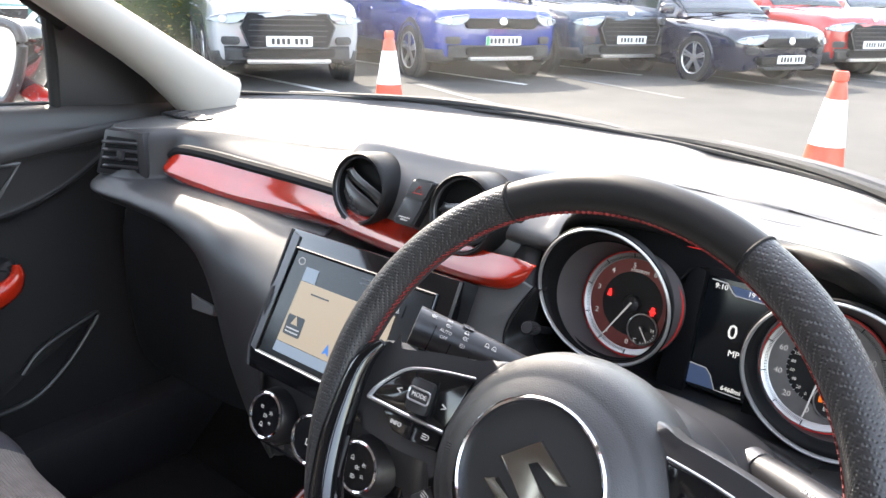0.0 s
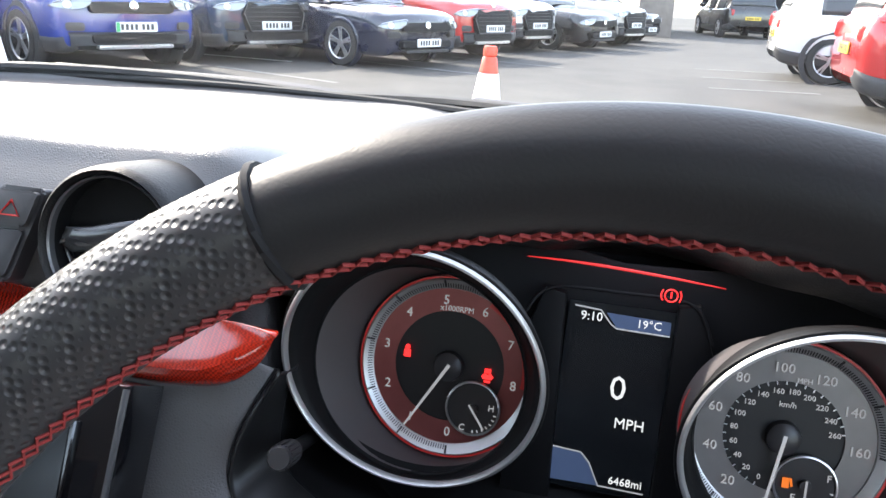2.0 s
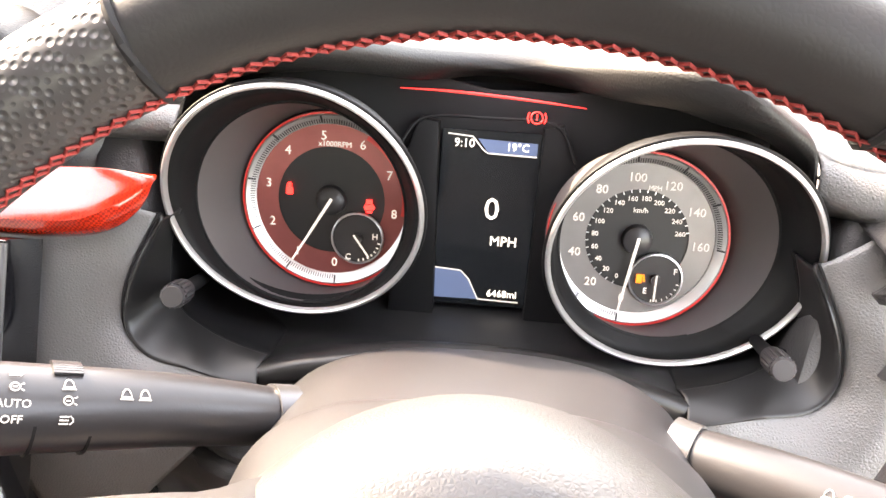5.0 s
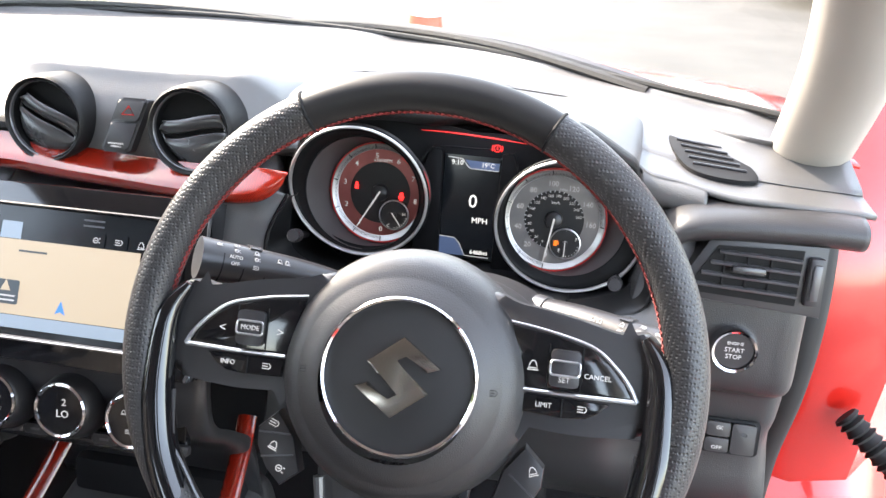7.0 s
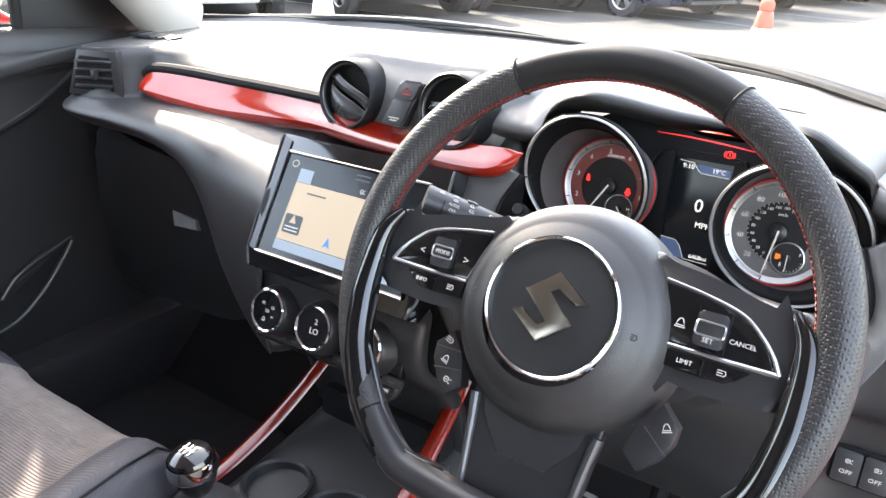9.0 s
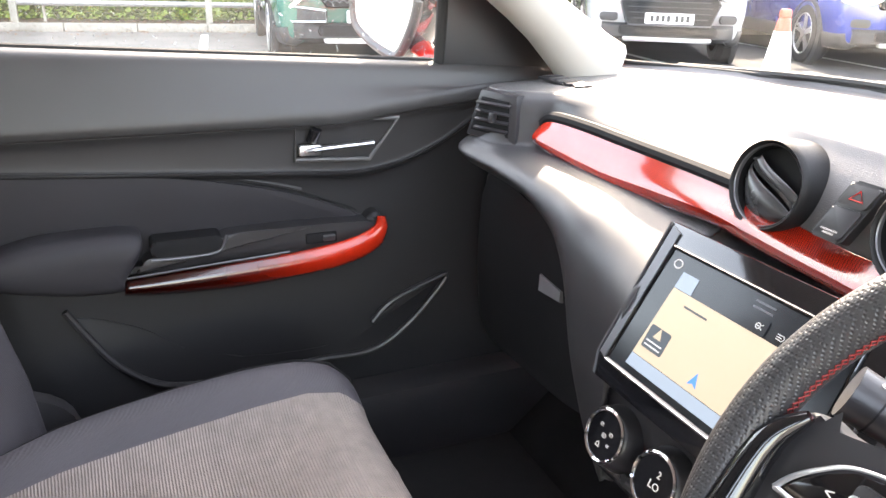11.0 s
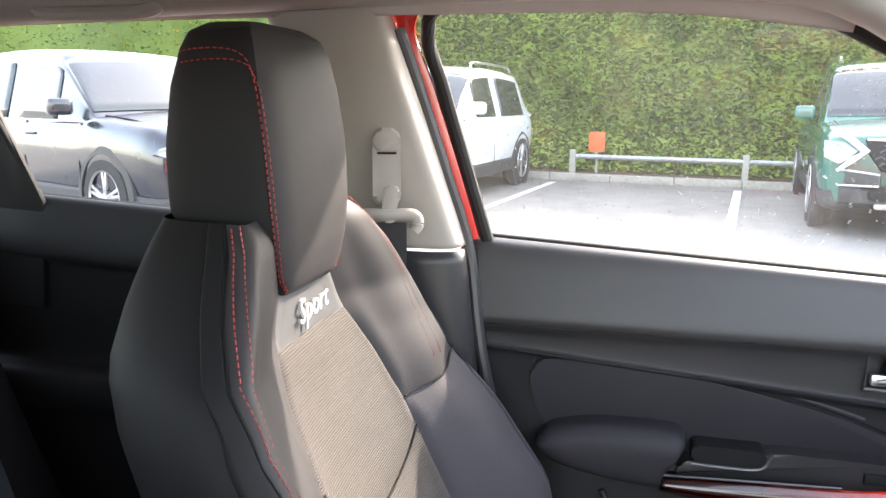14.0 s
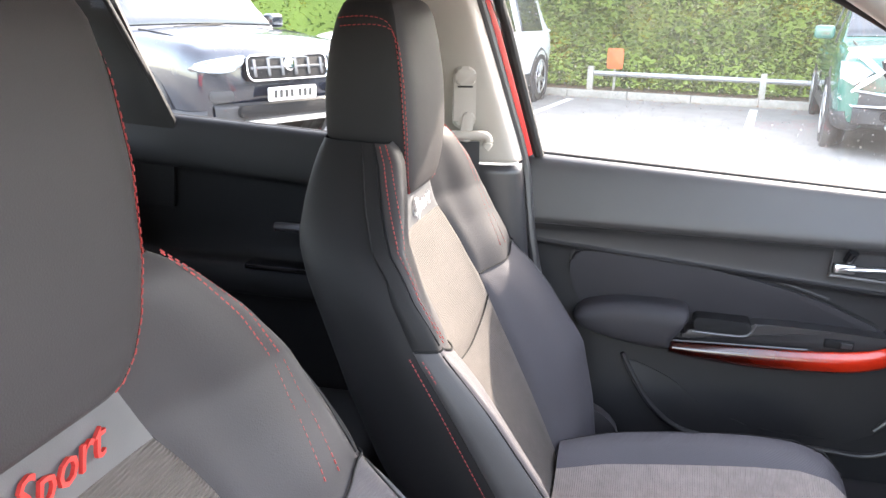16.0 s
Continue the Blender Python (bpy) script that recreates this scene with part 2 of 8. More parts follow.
BEIGE = mat("light_grey_pillar_trim", (0.33, 0.305, 0.272), 0.62, grain=("leather", 700), bump=0.12, vscale=12, vary=0.05)
ROOF = mat("light_grey_headliner_cloth", (0.46, 0.43, 0.40), 0.9, grain=("noise", 1200), bump=0.35, vscale=30, vary=0.06)
RUBBER = mat("black_rubber_seal", (0.012, 0.012, 0.012), 0.75, grain=("noise", 600), bump=0.15)
CARPET = mat("black_carpet", (0.008, 0.008, 0.0085), 0.95, grain=("noise", 900), bump=0.6)
BELT = mat("black_seat_belt_webbing", (0.02, 0.02, 0.022), 0.7, grain=("rib", 600), bump=0.5)
REAR_BELT = mat("grey_rear_belt_webbing", (0.055, 0.06, 0.068), 0.7, grain=("rib", 600), bump=0.5)
# white print and needles, brightened by a faint emission of their own
WHITE_MARK = glow("faint_glow_white_markings", (0.85, 0.86, 0.88), 0.05)
DIAL_RED = mat("red_dial_face", (0.26, 0.075, 0.07), 0.36, metal=0.5, vscale=90, vary=0.15)
DIAL_GREY = mat("grey_dial_face", (0.21, 0.198, 0.193), 0.4, metal=0.3, vscale=90, vary=0.12)
SUB_FACE = mat("dark_grey_sub_dial", (0.030, 0.029, 0.030), 0.42, metal=0.3, vscale=90)
DIAL_BLACK = mat("black_dial_centre", (0.008, 0.008, 0.009), 0.5)
LACING = mat("dark_red_lacing", (0.22, 0.018, 0.016), 0.65, grain=("noise", 1500), bump=0.3)
CONE_IN = mat("dark_grey_dial_cone", (0.080, 0.071, 0.072), 0.42, vscale=30)
RED_GLOW = glow("red_warning_light", (1.0, 0.03, 0.03), 0.30)
RED_LINE = glow("red_accent_light", (1.0, 0.05, 0.05), 0.12)
RED_ICON = mat("red_ring_plastic", (0.62, 0.035, 0.03), 0.4)
AMBER = glow("amber_warning_light", (1.0, 0.22, 0.015), 0.11)
SCREEN_BLACK = mat("dark_display_glass", (0.006, 0.008, 0.010), 0.18, vary=0.05)
SCREEN_BLUE = glow("blue_display_corner", (0.10, 0.16, 0.32), 0.05)
WHITE_GLOW = glow("white_display_digits", (0.9, 0.93, 0.95), 0.14)
MAP_TAN = glow("tan_map_picture", (0.56, 0.475, 0.36), 0.092)
MAP_BLUE = glow("pale_blue_map_bar", (0.33, 0.43, 0.55), 0.08)
MAP_DARK = glow("dark_map_bar", (0.05, 0.07, 0.09), 0.12)
MAP_ARROW = glow("blue_map_arrow", (0.03, 0.16, 0.5), 0.2)
WINDSCREEN = glass("windscreen_glass", (0.95, 0.97, 0.96))
SIDE_GLASS = glass("side_window_glass", (0.93, 0.96, 0.94), drops=0.35, veil=0.012)
REAR_GLASS = glass("rear_side_glass", (0.90, 0.93, 0.92), drops=0.12, veil=0.002)
MIRROR = mat("mirror_glass", (0.85, 0.86, 0.87), 0.02, metal=1.0, vary=0.0, rvary=0.0)


# ---- mesh helpers ----
def finish(name, me, material, parent=None, label="", angle=35, kind=""):
    for p in me.polygons:
        p.use_smooth = True
    me.set_sharp_from_angle(angle=radians(angle))
    for m in (material if isinstance(material, (list, tuple)) else [material]):
        me.materials.append(m)
    ob = new(name, me)
    if parent:
        ob.parent = parent
    return tagged(ob, label=label, kind=kind)


def part(name, bm, material, parent=None, label="", angle=35, kind=""):
    me = bpy.data.meshes.new(name)
    bmesh.ops.recalc_face_normals(bm, faces=bm.faces)
    bm.to_mesh(me)
    bm.free()
    return finish(name, me, material, parent, label, angle, kind)


def thing(name, label, category, at=(0, 0, 0), group="", kind=""):
    ob = new(name)
    ob.location = at
    ob.empty_display_size = 0.05
    return tagged(ob, label, category, group, kind)


def spline(pts, n, closed=False):
    """n points along a smooth curve through pts, evenly by parameter."""
    P = [Vector(p) for p in pts]
    k = len(P)
    out = []
    for i in range(n):
        u = i * (k if closed else k - 1) / (n if closed else n - 1)
        j = min(int(u), k - 1 if closed else k - 2)
        f = u - j
        g = (lambda a: P[a % k]) if closed else (lambda a: P[max(0, min(k - 1, a))])
        a, b, c, d = g(j - 1), g(j), g(j + 1), g(j + 2)
        out.append(0.5 * (2 * b + (c - a) * f + (2 * a - 5 * b + 4 * c - d) * f * f + (3 * b - a - 3 * c + d) * f ** 3))
    return out


def sheet_bm(rows, wrap=False):
    bm = bmesh.new()
    V = [[bm.verts.new(p) for p in r] for r in rows]
    m = len(rows[0])
    for a, b in zip(V, V[1:]):
        for i in range(m if wrap else m - 1):
            j = (i + 1) % m
            bm.faces.new((a[i], a[j], b[j], b[i]))
    return bm, V


def sheet(name, sections, material, parent=None, nu=40, nv=24, thick=0.003, label="", angle=40, kind=""):
    """A smooth panel through sections (lists of points), with real thickness behind it."""
    cols = [spline(s, nv) for s in sections]
    rows = [spline([c[j] for c in cols], nu) for j in range(nv)]
    bm, _ = sheet_bm(rows)
    ob = part(name, bm, material, parent, label, angle, kind)
    so = ob.modifiers.new("thickness", "SOLIDIFY")
    so.thickness, so.offset = thick, 0
    return ob


def ring_pts(r, n, w=0.0, ry=None, a0=0.0):
    return [Vector((r * math.cos(a0 + 2 * math.pi * i / n), (ry or r) * math.sin(a0 + 2 * math.pi * i / n), w)) for i in range(n)]


def lathe_bm(profile, n=48, M=Matrix()):
    """Turned shape: profile of (radius, w), about the local z axis."""
    rows = [[M @ p for p in ring_pts(max(r, 1e-5), n, w)] for r, w in profile]
    return sheet_bm(rows, wrap=True)[0]


def tube_bm(path, r, seg=12, closed=False, ry=None, up=(0, 0, 1)):
    """A round or oval bar along a path; r and ry may be functions of the place 0..1."""
    P = [Vector(p) for p in path]
    k = len(P)
    rows = []
    for i, p in enumerate(P):
        t = (P[(i + 1) % k] - P[i - 1]) if closed else (P[min(k - 1, i + 1)] - P[max(0, i - 1)])
        t.normalize()
        side = t.cross(Vector(up))
        if side.length < 1e-4:
            side = t.cross(Vector((1, 0, 0)))
        side.normalize()
        nrm = side.cross(t)
        ra = r(i / (k - 1)) if callable(r) else r
        rb = ry(i / (k - 1)) if callable(ry) else ry or ra
        rows.append([p + side * (ra * math.cos(2 * math.pi * j / seg)) + nrm * (rb * math.sin(2 * math.pi * j / seg)) for j in range(seg)])
    if closed:
        rows.append(rows[0])
    bm, V = sheet_bm(rows, wrap=True)
    if closed:
        bmesh.ops.remove_doubles(bm, verts=bm.verts, dist=1e-6)
    else:
        bm.faces.new(V[0]); bm.faces.new(V[-1])
    return bm


def box_bm(size, M=Matrix(), bevel=0.003, seg=2):
    bm = bmesh.new()
    bmesh.ops.create_cube(bm, size=1)
    for v in bm.verts:
        v.co = Vector((v.co.x * size[0], v.co.y * size[1], v.co.z * size[2]))
    if bevel:
        bmesh.ops.bevel(bm, geom=list(bm.edges), offset=min(bevel, min(size) * 0.49), segments=seg, affect="EDGES", profile=0.6)
    bm.transform(M)
    return bm


def plate_bm(outline, depth, M=Matrix(), bevel=0.0, seg=2):
    """An extruded outline (x, y), its front face at w = depth, with a rounded front edge."""
    bm = bmesh.new()
    lo = [bm.verts.new((x, y, 0)) for x, y in outline]
    hi = [bm.verts.new((x, y, depth)) for x, y in outline]
    bm.faces.new(lo[::-1])
    top = bm.faces.new(hi)
    n = len(outline)
    for i in range(n):
        bm.faces.new((lo[i], lo[(i + 1) % n], hi[(i + 1) % n], hi[i]))
    if bevel:
        bmesh.ops.bevel(bm, geom=list(top.edges), offset=bevel, segments=seg, affect="EDGES", profile=0.6)
    bm.transform(M)
    return bm


def rounded(w, h, r, n=5, skew=0.0):
    """Outline of a rounded rectangle about the origin."""
    out = []
    for cx, cy, a in ((w / 2 - r, h / 2 - r, 0), (-w / 2 + r, h / 2 - r, 90), (-w / 2 + r, -h / 2 + r, 180), (w / 2 - r, -h / 2 + r, 270)):
        for i in range(n + 1):
            b = radians(a + 90 * i / n)
            x, y = cx + r * math.cos(b), cy + r * math.sin(b)
            out.append((x + skew * y, y))
    return out


def frame_of(origin, normal, up=(0, 0, 1)):
    """Matrix whose z is normal, y is up within the face, x is to the right seen from the front."""
    z = Vector(normal).normalized()
    x = Vector(up).cross(z).normalized()
    y = z.cross(x)
    return Matrix.Translation(origin) @ Matrix((x, y, z)).transposed().to_4x4()


def at2(x, y, w=0.0, turn=0.0):
    return Matrix.Translation((x, y, w)) @ Matrix.Rotation(radians(turn), 4, "Z")


def text(name, body, size, M, material, parent, depth=0.0003, shear=0.0):
    cu = bpy.data.curves.new(name, "FONT")
    cu.body, cu.size, cu.align_x, cu.align_y, cu.extrude, cu.shear, cu.resolution_u = body, size, "CENTER", "CENTER", depth, shear, 2
    tmp = bpy.data.objects.new(name, cu)
    scene.collection.objects.link(tmp)
    bpy.context.view_layer.update()
    me = bpy.data.meshes.new_from_object(tmp)
    bpy.data.objects.remove(tmp)
    me.transform(M)
    me.materials.clear()
    return finish(name, me, material, parent, angle=30)


def join_bm(*bms):
    out = bmesh.new()
    for b in bms:
        me = bpy.data.meshes.new("tmp")
        b.to_mesh(me)
        b.free()
        out.from_mesh(me)
        bpy.data.meshes.remove(me)
    return out


def stitches(name, path, length, gap, r, parent, offset=(0, 0, 0)):
    """A row of single thread stitches along a path, as one part."""
    P = [Vector(p) + Vector(offset) for p in path]
    out, run = [], 0.0
    verts, faces = [], []
    step = length + gap
    for a, b in zip(P, P[1:]):
        d = (b - a)
        ln = d.length
        if ln < 1e-7:
            continue
        t = d / ln
        s = t.cross(Vector((0.3, 0.2, 1))).normalized() * r
        u = t.cross(s).normalized() * r
        pos = run
        while pos < ln:
            p, q = a + t * pos, a + t * (pos + length)
            k = len(verts)
            verts += [p + s, p + u, p - s, p - u, q + s, q + u, q - s, q - u]
            faces += [(k, k + 1, k + 5, k + 4), (k + 1, k + 2, k + 6, k + 5), (k + 2, k + 3, k + 7, k + 6), (k + 3, k, k + 4, k + 7), (k, k + 3, k + 2, k + 1), (k + 4, k + 5, k + 6, k + 7)]
            pos += step
        run = pos - ln
    me = bpy.data.meshes.new(name)
    me.from_pydata([tuple(v) for v in verts], [], faces)
    return finish(name, me, STITCH, parent)


def own(ob, parent):
    """Make ob, which is built in world places, a part of parent."""
    ob.parent = parent
    if parent.parent is None:
        ob.matrix_parent_inverse = Matrix.Translation(parent.location).inverted()
    return ob


def wp(name, bm, material, parent, label="", angle=35):
    return own(part(name, bm, material, None, label, angle), parent)


def wsheet(name, sections, material, parent, label="", **k):
    return own(sheet(name, sections, material, None, label=label, **k), parent)


def wtext(name, body, size, M, material, parent, **k):
    return own(text(name, body, size, M, material, None, **k), parent)

# ---- large structure ----
ASPHALT = mat("worn_grey_asphalt", (0.205, 0.192, 0.176), 0.85, vscale=3.0, vary=0.25, grain=("noise", 90), bump=0.5)
bm = bmesh.new()
bmesh.ops.create_grid(bm, x_segments=60, y_segments=60, size=300)
ground = part("ground", bm, ASPHALT)
tagged(ground, "worn light grey tarmac of a car park", "ground", kind="structure")
TARMAC = mat("dark_aisle_tarmac", (0.072, 0.068, 0.062), 0.85, spec=0.25, vscale=1.6, vary=0.35, grain=("noise", 90), bump=0.5)
rows_ = [[(-14.0 + 46.0 * i / 46, 3.1 + 0.25 * math.sin(i * 0.9) + (70 - 3.1) * j / 40, 0.004) for i in range(47)] for j in range(41)]
tagged(part("road", sheet_bm(rows_)[0], TARMAC), "darker worn tarmac of the car park aisle", "road", kind="structure")

floor = part("floor", box_bm((1.44, 2.9, 0.03), pose(0, -0.80, 0.24), 0.01), CARPET)
tagged(floor, "black carpeted floor of the car", "floor", kind="structure")
firewall = sheet("wall_front", [[(-0.66, 0.28, 0.62), (-0.66, 0.2, 0.4), (-0.66, 0.05, 0.25)], [(0, 0.28, 0.62), (0, 0.2, 0.4), (0, 0.05, 0.25)], [(0.66, 0.28, 0.62), (0.66, 0.2, 0.4), (0.66, 0.05, 0.25)]], CARPET, nu=8, nv=8, thick=0.01)
tagged(firewall, "black carpeted bulkhead under the dashboard", "bulkhead", kind="structure")

# headliner: arched across the car
secs = []
for y in (-0.40, -0.6, -0.9, -1.3, -1.7, -2.0):
    zc = 1.355 - 0.02 * abs(y + 1.0) ** 2 - (0.02 if y > -0.5 else 0)
    secs.append([(-0.60, y, zc - 0.085), (-0.56, y, zc - 0.055), (-0.45, y, zc - 0.02), (0, y, zc), (0.45, y, zc - 0.02), (0.56, y, zc - 0.055), (0.60, y, zc - 0.085)])
ceiling = sheet("ceiling", secs, ROOF, nu=30, nv=30, thick=0.02)
tagged(ceiling, "pale grey cloth headliner of the car roof", "headliner", kind="structure")
roof_skin = sheet("roof", [[(p[0] * 1.08, p[1], p[2] + 0.045) for p in s] for s in secs], RED_PAINT, nu=20, nv=20, thick=0.004)
tagged(roof_skin, "glossy red painted car roof panel", "car roof", kind="structure")

# side walls of the shell below the windows
for side, nm in ((-1, "wall_left"), (1, "wall_right")):
    w = part(nm, box_bm((0.05, 1.15 if side < 0 else 1.1, 0.66), pose(side * 0.80, -1.52, 0.57), 0.01), RED_PAINT)
    tagged(w, "red painted outer shell of the car side", "car side", kind="structure")
back = part("wall_back", box_bm((1.5, 0.05, 0.75), pose(0, -2.25, 0.62), 0.02), MATTE)
tagged(back, "dark tailgate lining behind the rear seats", "tailgate", kind="structure")
sill_r = part("door_sill", box_bm((0.10, 1.2, 0.14), pose(0.70, -0.45, 0.33), 0.02), RED_PAINT)
tagged(sill_r, "red painted sill of the open driver's door", "door sill", kind="structure")

for s_, nm in ((-1, "sill_left"), (1, "sill_right")):
    w = part(nm, box_bm((0.16, 2.4 if s_ < 0 else 1.5, 0.16), pose(s_ * 0.72, -0.9, 0.31), 0.03), PLASTIC)
    tagged(w, "black plastic sill cover along the floor", "door sill", kind="structure")
kick = part("kick_panel", box_bm((0.04, 0.35, 0.6), pose(-0.725, 0.17, 0.55), 0.01), GLOVE)
tagged(kick, "black kick panel beside the footwell", "kick panel", kind="structure")

# windscreen
WS_BASE = [(-0.67, 0.23, 0.915), (-0.45, 0.365, 0.915), (-0.2, 0.412, 0.915), (0, 0.402, 0.915), (0.2, 0.348, 0.915), (0.4, 0.246, 0.915), (0.62, 0.09, 0.915)]
WS_TOP = [(-0.56, -0.42, 1.30), (-0.40, -0.385, 1.325), (-0.2, -0.37, 1.34), (0, -0.365, 1.342), (0.2, -0.37, 1.34), (0.40, -0.385, 1.325), (0.56, -0.42, 1.30)]
glass_f = sheet("window_1", [[b, ((b[0] + t[0]) / 2 * 1.02, (b[1] + t[1]) / 2 + 0.012, (b[2] + t[2]) / 2 + 0.012), t] for b, t in zip(WS_BASE, WS_TOP)], WINDSCREEN, nu=30, nv=16, thick=0.0)
glass_f.modifiers.clear()
glass_f.visible_shadow = False
tagged(glass_f, "clear curved car windscreen", "windscreen", kind="structure")
frit = part("trim_1", tube_bm(spline([(x, y - 0.004, z + 0.004) for x, y, z in WS_BASE], 50), 0.004, 8), RUBBER)
tagged(frit, "black rubber edge along the windscreen foot", "windscreen seal", kind="structure")


def pillar(name, path, wid, material, label, cat, up=(0, 0, 1), ry=None):
    ob = part(name, tube_bm(spline(path, 24), wid, 14, ry=ry, up=up), material)
    return tagged(ob, label, cat, kind="structure")


for s in (-1, 1):
    pillar("trim_a_pillar", [(s * 0.640, 0.17 if s < 0 else 0.05, 0.90), (s * 0.628, 0.04 if s < 0 else -0.04, 1.0), (s * 0.605, -0.12, 1.10), (s * 0.580, -0.29, 1.21), (s * 0.565, -0.43, 1.285), (s * 0.56, -0.6, 1.30), (s * 0.56, -0.95, 1.30), (s * 0.56, -1.5, 1.285)], 0.036, BEIGE, "light grey plastic windscreen pillar trim", "pillar trim", ry=(lambda f: float(np.interp(f, (0, 0.06, 0.14, 0.28), (0.064, 0.052, 0.038, 0.030)))) if s < 0 else 0.030)
    pillar("seal_a_pillar", [(s * 0.655, 0.20 if s < 0 else 0.05, 0.915), (s * 0.632, 0.02, 1.035), (s * 0.607, -0.17, 1.155), (s * 0.575, -0.38, 1.285)], 0.007, RUBBER, "black seal between pillar and windscreen", "seal")
    pillar("body_a_pillar", [(s * 0.69, 0.2, 0.93), (s * 0.675, 0.0, 1.04), (s * 0.645, -0.2, 1.18), (s * 0.62, -0.42, 1.30), (s * 0.62, -0.9, 1.345), (s * 0.62, -1.6, 1.33)], 0.03, RED_PAINT, "red painted outer windscreen pillar", "car pillar")


# ---- front passenger door ----
def dz(y):
    """Height of the window sill along the door."""
    return 0.951 + (y + 0.826) * (0.912 - 0.951) / 0.751


door = thing("front_door", "closed passenger door with black grained panel and red trim", "car door", (-0.72, -0.45, 0.4))


def dpart(name, bm, m, label="", parent=None, angle=35):
    ob = part(name, bm, m, None, label, angle)
    ob.parent = parent or door
    ob.matrix_parent_inverse = Matrix.Translation(door.location).inverted() if not parent else Matrix()
    return ob


def door_section(y):
    """Inner face of the door from the sill down, as (x, y, z)."""
    z = dz(y)
    f = min(1.0, max(0.0, (y + 0.25) / 0.25))          # the lower creases climb towards the dashboard
    c1, c2 = 0.838 + 0.03 * f, 0.796 + (y + 0.8) * (0.755 - 0.796) / 0.6 + 0.11 * f * f
    c1 = max(c1, c2 + 0.012)
    return [(-0.735, y, z + 0.002), (-0.722, y, z + 0.004), (-0.708, y, z - 0.004), (-0.698, y, z - 0.03), (-0.684, y, c1 + 0.02), (-0.684, y, c1 + 0.004), (-0.696, y, c1 - 0.012), (-0.700, y, (c1 + c2) / 2),
            (-0.700, y, c2 + 0.006), (-0.696, y, c2), (-0.706, y, c2 - 0.012), (-0.708, y, 0.72), (-0.704, y, 0.66), (-0.700, y, 0.60), (-0.698, y, 0.52), (-0.700, y, 0.42), (-0.71, y, 0.30)]


rows = [door_section(-0.86 + 1.06 * i / 60) for i in range(61)]
cols = [spline(r, 90) for r in rows]
# bands of one plastic, darker downwards to stand for the shade there
ob = dpart("lower_panel", sheet_bm([c[48:] for c in cols])[0], DOOR_LOW, "lower door panel, darkened as if in shade")
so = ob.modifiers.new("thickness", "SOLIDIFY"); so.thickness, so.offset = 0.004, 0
ob = dpart("middle_panel", sheet_bm([c[30:49] for c in cols])[0], DOOR_MID, "recessed door panel, partly darkened as if in shade")
so = ob.modifiers.new("thickness", "SOLIDIFY"); so.thickness, so.offset = 0.004, 0
ob = dpart("panel", sheet_bm([c[:31] for c in cols])[0], DASH_LOW, "black grained plastic door panel")
so = ob.modifiers.new("thickness", "SOLIDIFY"); so.thickness, so.offset = 0.004, 0
dpart("outer_skin", box_bm((0.03, 1.02, 0.62), pose(-0.80, -0.36, 0.60), 0.01), RED_PAINT, "red painted outer door skin")
# belt seal along the glass
dpart("belt_seal", tube_bm([(-0.733, y, dz(y) + 0.006) for y in (-0.84, -0.6, -0.3, -0.05)], 0.005, 8), RUBBER, "black rubber window seal")
DM = Matrix(((0, 0, 1, 0), (1, 0, 0, 0), (0, 1, 0, 0), (0, 0, 0, 1)))    # local (along door, up, out into the car) to world


def dm(x0):
    return Matrix.Translation((x0, 0, 0)) @ DM


# cushioned insert
ins = spline([(-0.742, 0.690, 0), (-0.762, 0.74, 0), (-0.757, 0.776, 0), (-0.728, 0.786, 0), (-0.65, 0.784, 0), (-0.541, 0.776, 0), (-0.46, 0.764, 0), (-0.384, 0.748, 0), (-0.32, 0.731, 0), (-0.264, 0.709, 0), (-0.215, 0.685, 0), (-0.22, 0.66, 0), (-0.5, 0.65, 0), (-0.70, 0.655, 0)], 70, closed=True)
dpart("insert", plate_bm([(p.x, p.y) for p in ins], 0.015, dm(-0.712), 0.006, 4), DOOR_PAD, "black cushioned door insert")
groove = [(p.x, p.y + 0.004, 0) for p in ins[2:50]]
dpart("insert_groove", tube_bm([dm(-0.7060) @ Vector(p) for p in groove], 0.0020, 6), MATTE)
dpart("insert_border", tube_bm([dm(-0.7060) @ Vector((p.x, p.y + 0.008, 0)) for p in ins[1:42]], 0.0032, 8), DOOR_MID)
# armrest and switch panel
arm = spline([(-0.7464, 0.668, 0), (-0.738, 0.685, 0), (-0.7215, 0.6946, 0), (-0.6725, 0.7060, 0), (-0.5965, 0.7090, 0), (-0.5538, 0.7060, 0), (-0.5414, 0.6941, 0), (-0.5501, 0.6691, 0), (-0.5681, 0.6402, 0), (-0.578, 0.624, 0), (-0.6424, 0.6271, 0), (-0.7196, 0.6446, 0)], 60, closed=True)
ac = sum(arm, Vector()) / len(arm)
rows = [[dm(-0.712) @ Vector((ac.x + (p.x - ac.x) * kx, ac.y + (p.y - ac.y) * ky, d)) for p in arm] for kx, ky, d in ((0.985, 0.97, 0.0), (1.0, 1.0, 0.020), (1.0, 1.0, 0.045), (0.995, 0.97, 0.055), (0.975, 0.88, 0.063), (0.94, 0.70, 0.068), (0.88, 0.45, 0.071), (0.7, 0.15, 0.072), (0.05, 0.01, 0.072))]
dpart("armrest", sheet_bm(rows, wrap=True)[0], DOOR_PAD, "padded black armrest", angle=70)
